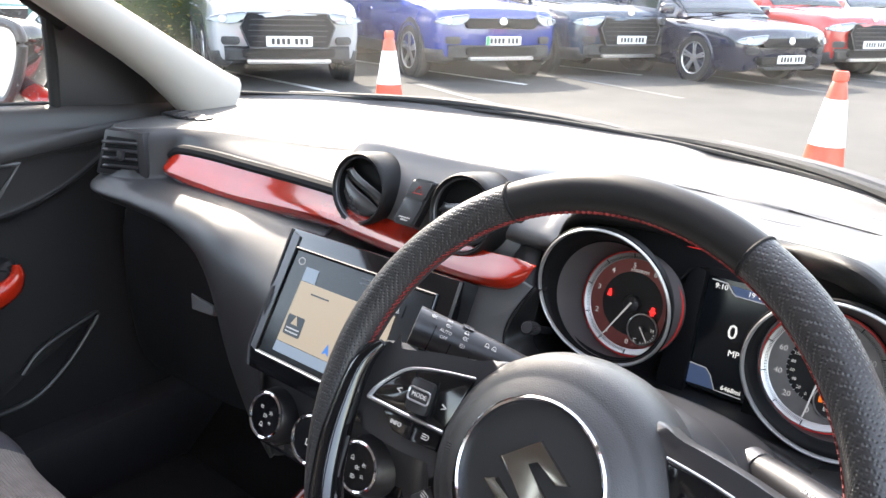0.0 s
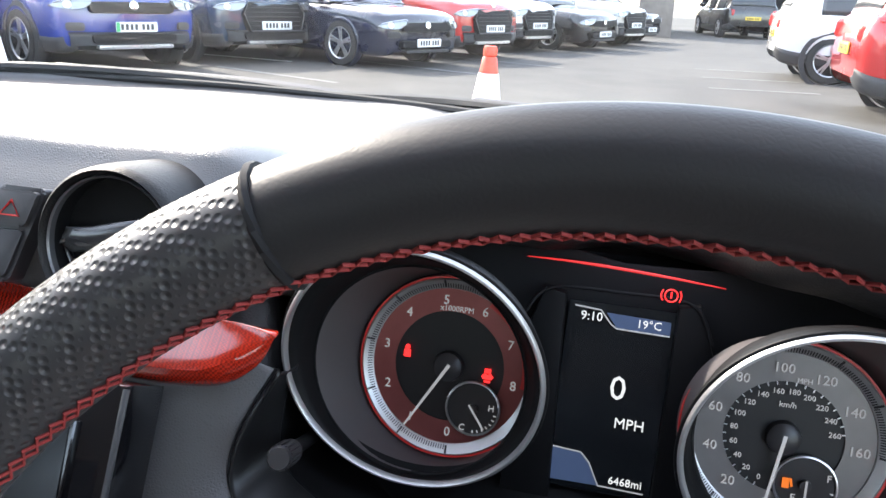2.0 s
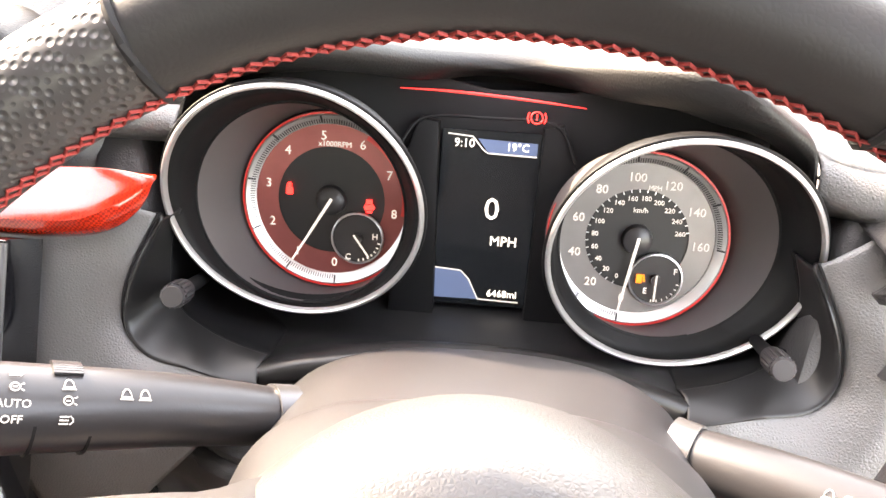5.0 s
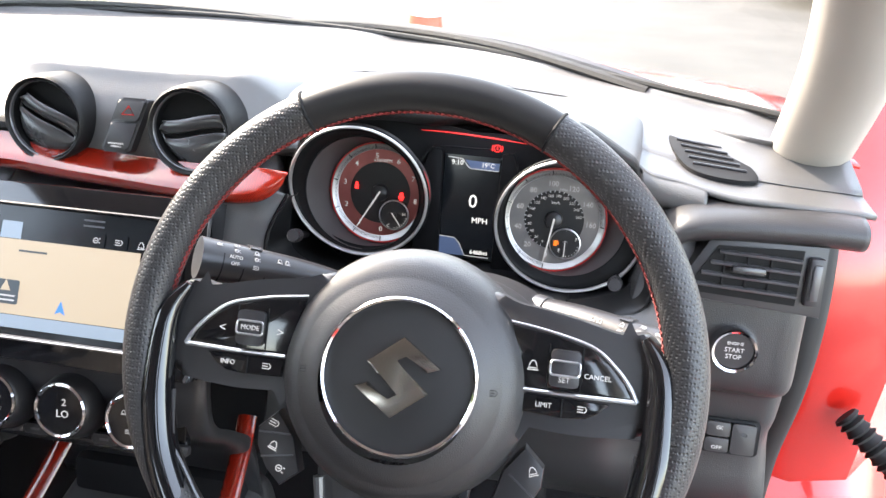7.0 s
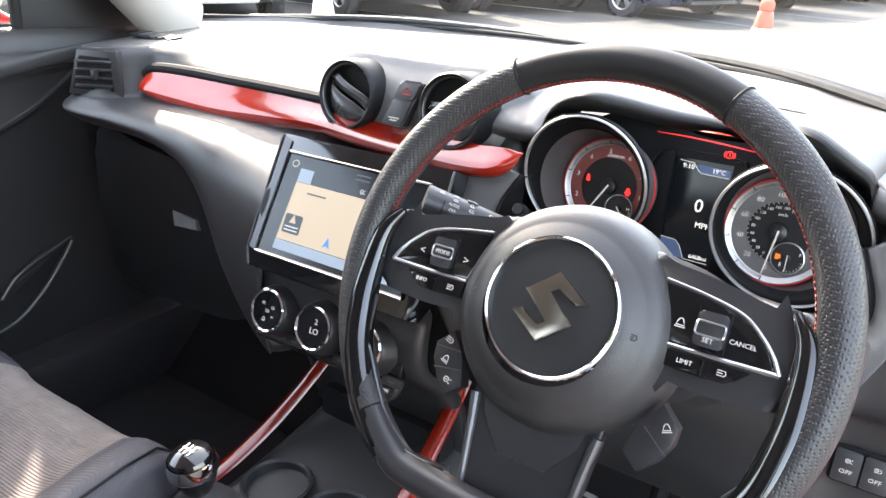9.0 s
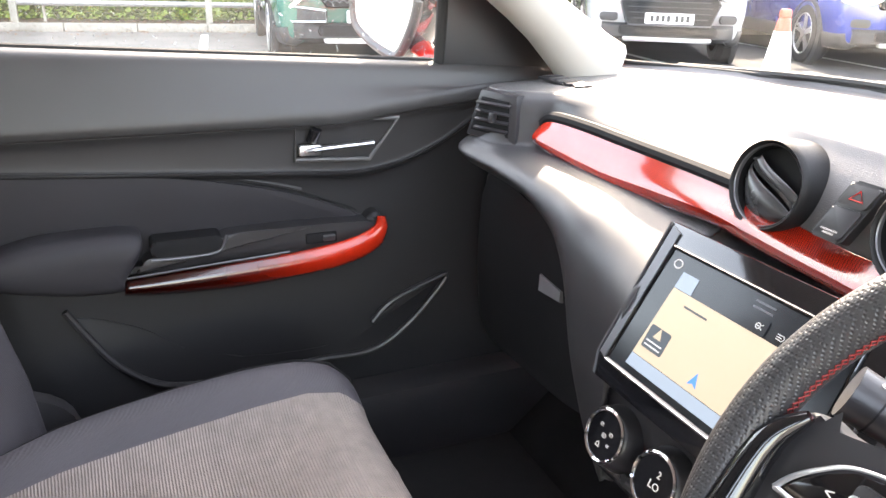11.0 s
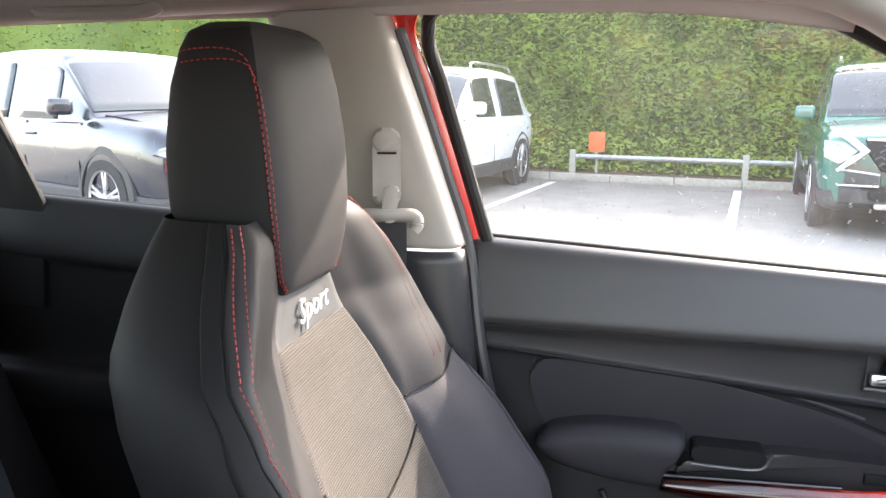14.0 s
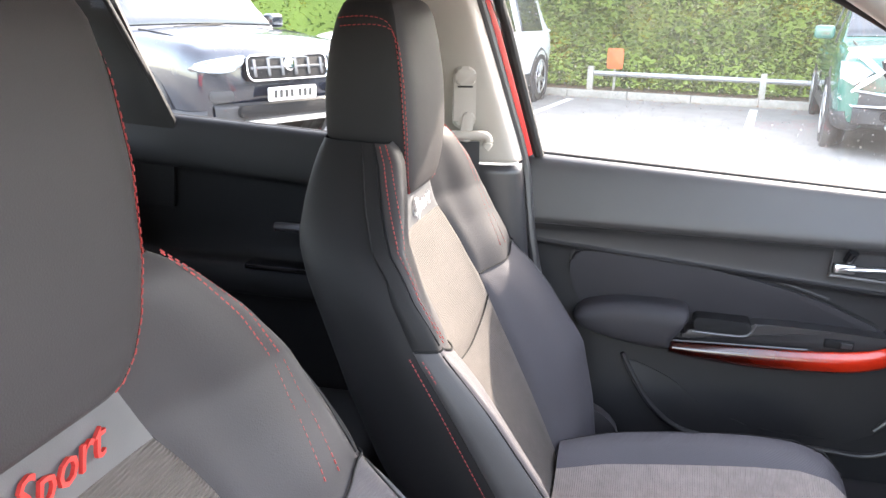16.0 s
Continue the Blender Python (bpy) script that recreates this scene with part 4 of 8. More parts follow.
TR_LO = [(-0.467, -0.044, 0.850), (-0.435, -0.042, 0.843), (-0.38, -0.040, 0.837), (-0.30, -0.040, 0.834), (-0.20, -0.042, 0.840), (-0.115, -0.046, 0.848)]


def band(name, up_, lo_, bulge, m, parent, label, n=40):
    a, b = spline(up_, n), spline(lo_, n)
    # one convex face rolled over at both edges
    prof = [(0.0, 0.0, 0.0), (0.06, 0.10, 0.45), (0.22, 0.28, 0.85), (0.45, 0.48, 1.0), (0.70, 0.68, 0.92), (0.92, 0.88, 0.6), (1.0, 1.0, 0.0)]
    pr_ = spline(prof, 19)
    rows = []
    for p, q in zip(a, b):
        k = min(1.0, (p - q).length / 0.03) ** 2
        rows.append([Vector((p.x + (q.x - p.x) * f.y, p.y + (q.y - p.y) * f.x - bulge * k * (0.25 * f.z + 0.75 * f.x * min(1, 4 * (1 - f.y))), p.z + (q.z - p.z) * f.y)) for f in pr_])
    ob = wp(name, sheet_bm(rows)[0], m, parent, label)
    so = ob.modifiers.new("thickness", "SOLIDIFY")
    so.thickness, so.offset = 0.005, 1
    return ob


TR_UP2 = TR_UP[:-1] + [(-0.115, -0.028, 0.870), (-0.06, -0.030, 0.863), (0.0, -0.034, 0.860), (0.06, -0.042, 0.862), (0.12, -0.050, 0.865), (0.155, -0.056, 0.8695), (0.177, -0.061, 0.8710)]
TR_LO2 = TR_LO[:-1] + [(-0.115, -0.048, 0.846), (-0.06, -0.053, 0.844), (0.0, -0.057, 0.842), (0.06, -0.061, 0.840), (0.108, -0.064, 0.840), (0.146, -0.066, 0.845), (0.166, -0.064, 0.856), (0.1775, -0.061, 0.8700)]
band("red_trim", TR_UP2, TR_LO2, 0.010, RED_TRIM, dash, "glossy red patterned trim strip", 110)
wp("trim_line", tube_bm(spline([(x, y - 0.003, z - 0.003) for x, y, z in TR_LO], 40), 0.0018, 6), SATIN, dash, "thin satin silver line")
# shelf thickened in matte black for the dark reflection on the trim's upper part
wp("trim_shelf", tube_bm(spline([(x, y + 0.002, z + 0.006) for x, y, z in TR_UP], 40), 0.0085, 10), MATTE, dash)

# centre pod with two round vents
pod = []
for x, w in ((-0.150, 0.0), (-0.138, 0.5), (-0.112, 0.95), (-0.06, 1.0), (0.02, 0.97), (0.078, 1.0), (0.112, 0.95), (0.136, 0.5), (0.148, 0.0)):
    pod.append([(x, 0.11, 0.913), (x, 0.08, 0.911 + 0.018 * w), (x, 0.045, 0.906 + 0.032 * w), (x, 0.024 - 0.012 * w, 0.903 + 0.035 * w), (x, 0.018 - 0.018 * w, 0.897 + 0.030 * w), (x, 0.012 - 0.038 * w, 0.876 + 0.014 * w), (x, 0.004 - 0.034 * w, 0.850), (x, 0.0, 0.835)])
wsheet("vent_pod", pod, DASH, dash, "black grained vent housing", nu=44, nv=30, thick=0.003)


def round_vent(cx, cy, cz, turn):
    M = frame_of((cx, cy, cz), (0, -0.985, 0.17))
    v = wp("round_vent", lathe_bm([(0.0365, -0.05), (0.0365, -0.002), (0.0374, 0.005), (0.0392, 0.007), (0.0410, 0.005), (0.0418, 0.0), (0.0428, -0.012), (0.044, -0.06)], 48, M), VISOR, dash, "round black air vent")
    own(part("inner_ring", lathe_bm([(0.0369, 0.002), (0.0362, 0.0045), (0.0353, 0.0035), (0.0352, 0.0)], 48, M), SATIN, None, "satin inner ring"), v)
    own(part("back", lathe_bm([(0.0352, 0.0), (0.0350, -0.0095), (0.0001, -0.0105)], 40, M), HOUSING, None, "black inside of the vent"), v)
    for k, (b0, b1, fw) in enumerate(((-0.034, -0.0045, 0.009), (-0.001, 0.0125, 0.007))):
        R = M @ at2(0, 0, 0.0, turn)
        rows = []
        for i in range(15):
            u = -0.0338 + 0.0676 * i / 14
            half = math.sqrt(max(0, 0.0338 ** 2 - u * u))
            wv = 0.003 * math.sin(u / 0.0338 * 2.2)
            lo, hi = max(-half, min(half, b0 + wv * k)), max(-half, min(half, b1 + wv))
            rows.append([R @ Vector((u, lo + (hi - lo) * t, -0.0085 + fw * math.sin(math.pi * (0.12 + 0.66 * t)) * math.cos(u / 0.0365 * 1.2) + 0.004 * k)) for t in (0, 0.12, 0.25, 0.4, 0.55, 0.7, 0.85, 0.95, 1)])
        ob = own(part("blade", sheet_bm(rows)[0], VENT_BLADE, None, "glossy black curved blade"), v)
        so = ob.modifiers.new("thickness", "SOLIDIFY"); so.thickness, so.offset = 0.005 if k else 0.003, -1
    return v


round_vent(-0.072, -0.040, 0.893, -32)
round_vent(0.080, -0.046, 0.896, 4)
HZ = frame_of((0.012, -0.034, 0.895), (0, -0.95, 0.3)) @ Matrix.Diagonal((1, 0.78, 1, 1))
hz = wp("switch_block", plate_bm(rounded(0.030, 0.066, 0.004, 5, 0.28), 0.010, HZ @ at2(0, -0.004), 0.003), PLASTIC, dash, "black hazard and airbag switch block")
own(part("hazard_switch", plate_bm(rounded(0.026, 0.024, 0.003, 5, 0.28), 0.004, HZ @ at2(0.005, 0.014, 0.009), 0.0015), DASH_LOW), hz)
own(part("airbag_lamp", plate_bm(rounded(0.026, 0.033, 0.003, 5, 0.28), 0.003, HZ @ at2(-0.004, -0.017, 0.009), 0.0015), PLASTIC), hz)
own(part("hazard_triangle", tube_bm([HZ @ Vector((x + 0.005, y + 0.013, 0.0133)) for x, y in ((-0.006, -0.004), (0.006, -0.004), (0.001, 0.006))], 0.0008, 6, closed=True), RED_ICON), hz)
for k, wd in enumerate(("PASSENGER", "AIRBAG")):
    own(text("lettering", wd, 0.0030, HZ @ at2(-0.007, -0.0265 - 0.0034 * k, 0.0124), WHITE_MARK, None), hz)

# side demister and left side vent
wp("side_demister", plate_bm([(-0.05, -0.016), (0.06, -0.012), (0.05, 0.014), (-0.035, 0.016)], 0.004, frame_of((-0.545, 0.045, 0.9065), (0.05, -0.1, 1), (0, 1, 0)), 0.001), MATTE, dash, "black slotted side demister")
for i in range(5):
    wp("demister_slat", box_bm((0.014, 0.026, 0.003), frame_of((-0.585 + 0.021 * i, 0.045, 0.911), (0.05, -0.1, 1), (0.25, 1, 0)), 0.001), PLASTIC, dash)
SV = frame_of((-0.525, -0.076, 0.868), (0.40, -0.88, 0.12))
sv = wp("side_vent", plate_bm([(-0.046, -0.030), (0.044, -0.034), (0.036, 0.034), (-0.028, 0.036)], 0.020, SV @ at2(0, 0, -0.014), 0.007), PLASTIC, dash, "black side air vent")
own(part("opening", plate_bm([(-0.036, -0.021), (0.030, -0.024), (0.025, 0.024), (-0.022, 0.026)], 0.002, SV @ at2(0, 0, 0.005)), MATTE), sv)
for i in range(4):
    own(part("slat", box_bm((0.058, 0.003, 0.008), SV @ at2(0.0, -0.016 + 0.0115 * i, 0.0075) @ pose(0, 0, 0, 25), 0.001), PLASTIC), sv)
own(part("tab", box_bm((0.008, 0.014, 0.010), SV @ at2(0.004, 0.0, 0.012), 0.002), PLASTIC), sv)

def icon_bm(M, sz, kind):
    """Small line symbol of size sz: ring with bar, stacked bars, or triangle with bar."""
    w, k = sz * 0.06, kind % 3
    L = lambda pts, c=False: tube_bm([M @ Vector((x * sz, y * sz, 0)) for x, y in pts], w, 5, closed=c, up=tuple(M.col[2][:3]))
    if k == 0:
        return join_bm(L([(0.32 * math.cos(a), 0.32 * math.sin(a)) for a in [i * math.pi / 6 for i in range(12)]], True), L([(0.42, 0.2), (0.62, 0.3)]), L([(0.42, -0.2), (0.62, -0.3)]), L([(-0.15, 0), (0.15, 0)]))
    if k == 1:
        return join_bm(L([(-0.45, 0.28), (0.2, 0.28)]), L([(-0.45, 0.0), (0.2, 0.0)]), L([(-0.45, -0.28), (0.2, -0.28)]), L([(0.3, 0.34), (0.52, 0.1), (0.52, -0.1), (0.3, -0.34)]))
    return join_bm(L([(-0.4, -0.3), (0.4, -0.3), (0.28, 0.1), (0.12, 0.35), (-0.12, 0.35), (-0.28, 0.1)], True), L([(-0.5, -0.48), (0.5, -0.48)]))


# ---- infotainment screen ----
scr = thing("infotainment_screen", "piano black infotainment screen showing a tan map", "car screen", (0, -0.12, 0.72))
SF = frame_of((-0.0013, -0.1314, 0.7775), (0, -0.88, 0.475))
hw, hh = 0.120, 0.081
outl = [(-hw - 0.001, hh), (hw + 0.001, hh), (hw + 0.003, -hh * 0.75), (hw - 0.006, -hh), (-hw + 0.006, -hh), (-hw - 0.003, -hh * 0.75)]
wp("surround", plate_bm(outl, 0.030, SF @ at2(0, 0, -0.026), 0.005), PIANO, scr, "glossy black surround")
wp("edge_left", tube_bm([SF @ Vector(p) for p in ((-hw - 0.001, hh - 0.002, 0.004), (-hw - 0.003, -hh * 0.74, 0.004), (-hw + 0.005, -hh + 0.002, 0.003))], 0.0016, 8), SATIN, scr, "thin silver edge")
wp("edge_right", tube_bm([SF @ Vector(p) for p in ((hw + 0.001, hh - 0.002, 0.004), (hw + 0.003, -hh * 0.74, 0.004), (hw - 0.005, -hh + 0.002, 0.003))], 0.0016, 8), SATIN, scr, "thin silver edge")
wp("facet_left", plate_bm([(-hw + 0.004, hh - 0.004), (-hw + 0.016, hh - 0.008), (-hw + 0.010, -hh + 0.020), (-hw + 0.001, -hh * 0.72)], 0.0015, SF @ at2(0, 0, 0.0042)), SATIN, scr)
wp("inner_frame", tube_bm([SF @ Vector(p) for p in ((-0.100, 0.060, 0.0065), (-0.106, -0.060, 0.0065), (0.106, -0.060, 0.0065), (0.100, 0.060, 0.0065))], 0.0022, 8, closed=True), PIANO, scr)
wp("lower_line", tube_bm([SF @ Vector(p) for p in ((-0.106, -0.061, 0.0075), (0.106, -0.061, 0.0075))], 0.0015, 8), CHROME, scr, "chrome line under the screen")
wp("display_glass", plate_bm([(-0.098, 0.058), (-0.104, -0.058), (0.104, -0.058), (0.098, 0.058)], 0.0016, SF @ at2(0, 0, 0.0048)), SCREEN_BLACK, scr, "dark display glass")
wp("map", plate_bm([(-0.077, 0.028), (-0.082, -0.040), (0.062, -0.040), (0.062, 0.028)], 0.0004, SF @ at2(0, 0, 0.0066)), MAP_TAN, scr, "tan road map picture")
wp("bottom_bar", plate_bm([(-0.082, -0.0405), (-0.083, -0.052), (0.085, -0.052), (0.085, -0.0405)], 0.0004, SF @ at2(0, 0, 0.0066)), MAP_BLUE, scr)
wp("top_tab", plate_bm([(-0.076, 0.044), (-0.077, 0.0285), (-0.056, 0.0285), (-0.056, 0.044)], 0.0004, SF @ at2(0, 0, 0.0066)), MAP_BLUE, scr)
wp("route_panel", plate_bm(rounded(0.026, 0.022, 0.002), 0.0004, SF @ at2(-0.064, -0.020, 0.0071)), MAP_DARK, scr)
wp("route_arrow", plate_bm([(-0.005, -0.004), (0, 0.006), (0.005, -0.004)], 0.0004, SF @ at2(-0.064, -0.015, 0.0076)), MAP_TAN, scr)
for k in range(2):
    wp("route_lettering", box_bm((0.02, 0.0014, 0.0004), SF @ at2(-0.064, -0.0235 - 0.004 * k, 0.0078), 0), WHITE_MARK, scr)
wp("position_arrow", plate_bm([(-0.005, -0.005), (0, 0.007), (0.005, -0.005), (0, -0.0025)], 0.0004, SF @ at2(-0.008, -0.030, 0.0071)), MAP_ARROW, scr, "blue position arrow")
wp("road_lettering", box_bm((0.028, 0.0018, 0.0004), SF @ at2(-0.042, 0.018, 0.0071), 0), MAP_DARK, scr)
for i in range(3):
    wp("icon_tile", plate_bm(rounded(0.017, 0.013, 0.002), 0.001, SF @ at2(0.018 + 0.022 * i, 0.035, 0.0066)), SCREEN_BLACK, scr)
    wp("icon_mark", icon_bm(SF @ at2(0.018 + 0.022 * i, 0.035, 0.0078), 0.007, i), WHITE_MARK, scr)
wp("card_slot", box_bm((0.02, 0.0016, 0.001), SF @ at2(0.014, 0.052, 0.0066), 0), SATIN, scr)
wp("card_slot", box_bm((0.02, 0.0016, 0.001), SF @ at2(0.014, 0.047, 0.0066), 0), SATIN, scr)
wp("home_mark", tube_bm([SF @ Vector((-0.086 + 0.005 * math.cos(a), 0.048 + 0.004 * math.sin(a), 0.0068)) for a in [i * math.pi / 4 for i in range(8)]], 0.0006, 6, closed=True), WHITE_MARK, scr)

# ---- centre stack behind and below the screen ----
st = []
for x in (-0.135, -0.125, 0.0, 0.102, 0.112):
    e = 0.02 if x < -0.13 or x > 0.105 else 0
    st.append([(x, 0.0, 0.832), (x, -0.05 + e, 0.830), (x, -0.078 + e, 0.822), (x, -0.135 + e, 0.735), (x, -0.148 + e, 0.708), (x, -0.143 + e, 0.690), (x, -0.150 + e, 0.660), (x, -0.146 + e, 0.625), (x, -0.105 + e, 0.585), (x, -0.07 + e, 0.54), (x, -0.04, 0.45)])
wsheet("console_face", st, PLASTIC, dash, "black console face below the screen", nu=26, nv=50, thick=0.004)
cl = thing("climate_controls", "three round chrome-ringed climate control knobs on black panel", "climate controls", (0, -0.15, 0.63))
CF = frame_of((-0.014, -0.152, 0.6465), (0, -0.93, 0.36))
wp("panel", plate_bm(rounded(0.226, 0.074, 0.014), 0.010, CF @ at2(0, 0, -0.010), 0.003), PIANO, cl, "glossy black control panel")
for i, x in enumerate((-0.072, 0.0, 0.072)):
    M = CF @ at2(x, 0.003)
    k = wp("knob", lathe_bm([(0.033, -0.002), (0.033, 0.006), (0.0305, 0.010), (0.0285, 0.022), (0.0265, 0.0245), (0.024, 0.025), (0.0001, 0.0245)], 48, M), PLASTIC, cl, "round control knob")
    own(part("ring", lathe_bm([(0.0262, 0.0235), (0.0262, 0.0262), (0.0245, 0.0275), (0.0228, 0.0262), (0.0225, 0.0242)], 48, M), CHROME, None, "chrome ring"), k)
    own(part("face", lathe_bm([(0.0226, 0.0252), (0.0001, 0.0256)], 32, M), PIANO), k)
    for j, (a, b, wd) in enumerate(((-0.008, 0.008, 0.006), (0.008, 0.005, 0.006), (-0.003, -0.010, 0.007), (0.009, -0.006, 0.005), (0.0, 0.0, 0.007))):
        if i != 1:
            own(part("symbol", icon_bm(M @ at2(a, b, 0.0258), wd * 0.8, i + j), WHITE_MARK), k)
    if i == 1:
        for wd, sz, a, b in (("2", 0.009, 0.004, 0.008), ("LO", 0.010, 0.003, -0.003)):
            own(text("lettering", wd, sz, M @ at2(a, b, 0.0258), WHITE_MARK, None), k)
    wp("button", plate_bm(rounded(0.026, 0.010, 0.003), 0.006, CF @ at2(x + 0.034, 0.030, 0.0), 0.002), PLASTIC, cl)
    wp("button", plate_bm(rounded(0.026, 0.010, 0.003), 0.006, CF @ at2(x + 0.034, -0.026, 0.0), 0.002), PLASTIC, cl)
    wp("button_mark", box_bm((0.012, 0.0022, 0.0005), CF @ at2(x + 0.034, 0.030, 0.0062), 0), SATIN, cl)
    wp("button_mark", box_bm((0.009, 0.0022, 0.0005), CF @ at2(x + 0.034, -0.026, 0.0062), 0), SATIN, cl)
# sockets and tray below
so_ = wp("power_socket", lathe_bm([(0.019, 0.0), (0.019, 0.007), (0.016, 0.010), (0.0145, 0.008), (0.0001, 0.007)], 32, frame_of((0.050, -0.118, 0.581), (0, -0.95, 0.3))), PLASTIC, dash, "round black power socket")
for nm, sz, dy in (("12V", 0.008, 0.003), ("120W", 0.006, -0.005)):
    own(text("socket_lettering", nm, sz, frame_of((0.050, -0.1265, 0.5835), (0, -0.95, 0.3)) @ at2(0, dy, 0.0), WHITE_MARK, None), so_)
wp("lower_tray", box_bm((0.20, 0.10, 0.05), pose(0.0, -0.03, 0.47, -10), 0.012), MATTE, dash, "black storage tray")
# ---- centre console ----
con = thing("centre_console", "black centre console with red side strips and manual gear lever", "centre console", (0, -0.4, 0.3))
wsheet("tunnel", [[(x, -0.02, z0 + 0.02), (x, -0.20, z0 - 0.01), (x, -0.4, z0 - 0.02), (x, -0.7, z0 - 0.03), (x, -0.95, z0 - 0.04)] for x, z0 in ((-0.125, 0.27), (-0.12, 0.40), (-0.105, 0.448), (-0.05, 0.452), (0.05, 0.452), (0.105, 0.448), (0.12, 0.40), (0.125, 0.27))], DASH_LOW, con, "black console tunnel", nu=40, nv=30)
for s in (-1, 1):
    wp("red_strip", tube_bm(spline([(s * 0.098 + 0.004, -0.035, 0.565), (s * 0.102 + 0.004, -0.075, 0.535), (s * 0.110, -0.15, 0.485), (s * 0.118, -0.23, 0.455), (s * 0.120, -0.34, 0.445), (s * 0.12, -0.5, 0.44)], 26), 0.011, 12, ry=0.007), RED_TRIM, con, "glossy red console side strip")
wp("gaiter", lathe_bm([(0.062, 0.0), (0.058, 0.012), (0.05, 0.03), (0.036, 0.05), (0.022, 0.066), (0.014, 0.074)], 24, pose(-0.04, -0.325, 0.452)), SEAT_LEATHER, con, "black leather gaiter")
wp("gaiter_ring", lathe_bm([(0.060, 0.0), (0.066, 0.006), (0.070, 0.0)], 32, pose(-0.04, -0.325, 0.452)), SILVER, con)
kn = wp("gear_knob", lathe_bm([(0.010, 0.0), (0.014, 0.006), (0.021, 0.02), (0.026, 0.036), (0.0255, 0.046), (0.021, 0.055), (0.012, 0.0595), (0.0001, 0.0605)], 32, pose(-0.040, -0.325, 0.518, 8)), PIANO, con, "black and chrome gear knob")
own(part("collar", lathe_bm([(0.0262, 0.034), (0.0275, 0.040), (0.0245, 0.0505)], 32, pose(-0.040, -0.325, 0.518, 8)), CHROME), kn)
own(part("shift_pattern", box_bm((0.016, 0.002, 0.0008), pose(-0.040, -0.333, 0.5785, 8), 0), WHITE_MARK), kn)
for dx in (-0.006, 0, 0.006):
    own(part("shift_pattern", box_bm((0.0016, 0.014, 0.0008), pose(-0.040 + dx, -0.333, 0.5785, 8), 0), WHITE_MARK), kn)
wp("cup_holder", lathe_bm([(0.038, -0.06), (0.038, 0.0), (0.041, 0.003), (0.044, 0.0)], 32, pose(-0.045, -0.215, 0.456)), PLASTIC, con, "black cup holder")
wp("cup_holder", lathe_bm([(0.038, -0.06), (0.038, 0.0), (0.041, 0.003), (0.044, 0.0)], 32, pose(0.05, -0.215, 0.456)), PLASTIC, con, "black cup holder")
wp("handbrake", tube_bm(spline([(0.06, -0.70, 0.45), (0.058, -0.58, 0.475), (0.056, -0.46, 0.50)], 14), 0.015, 12), LEATHER, con, "black handbrake lever")
# ---- pedals ----
for nm, x, z, w in (("accelerator_pedal", 0.43, 0.36, 0.045), ("brake_pedal", 0.34, 0.40, 0.060), ("clutch_pedal", 0.245, 0.40, 0.060)):
    pd = thing(nm, "bare metal pedal with black rubber studs", "pedal", (x, 0.02, z))
    PF = frame_of((x, 0.0, z), (0, -0.8, 0.6))
    wp("pad", plate_bm(rounded(w, 0.075, 0.010), 0.006, PF, 0.002), SILVER, pd)
    for i in range(5):
        wp("rubber_stud", box_bm((w * 0.75, 0.007, 0.004), PF @ at2(0, -0.028 + 0.014 * i, 0.007), 0.0015), RUBBER, pd)
    wp("arm", tube_bm([(x, 0.01, z + 0.01), (x, 0.06, z + 0.12), (x, 0.10, z + 0.2)], 0.010, 8), MATTE, pd)

# ---- instrument binnacle ----
ic = thing("instrument_cluster", "instrument cluster with red rev counter and grey speedometer", "instrument cluster", (0.33, 0.02, 0.8))
TILT = radians(13)
IC = frame_of((0.331, 0.002, 0.833), (0, -math.cos(TILT), math.sin(TILT)))
wp("backing", plate_bm([(-0.150, -0.07), (-0.155, 0.02), (-0.14, 0.06), (-0.09, 0.082), (-0.05, 0.074), (0.0, 0.065), (0.045, 0.066), (0.09, 0.076), (0.14, 0.05), (0.155, 0.02), (0.150, -0.07)], 0.004, IC @ at2(0, 0, -0.026)), MATTE, ic, "black cluster face")
DU, DYL, DYR = 0.0850, 0.001, -0.0085


def numeral(body, size, cx, cy, r, deg, m=WHITE_MARK, w=0.0022, name="numeral"):
    a = radians(deg)
    return wtext(name, body, size, IC @ at2(cx + r * math.sin(a), cy + r * math.cos(a), w), m, ic)


def arc_bm(r0, r1, a0, a1, w, M, n=60, h=0.0006):
    rows = []
    for i in range(n + 1):
        a = radians(a0 + (a1 - a0) * i / n)
        rows.append([M @ Vector((r * math.sin(a), r * math.cos(a), z)) for r, z in ((r0, w), (r0, w + h), (r1, w + h), (r1, w))])
    return sheet_bm(rows)[0]


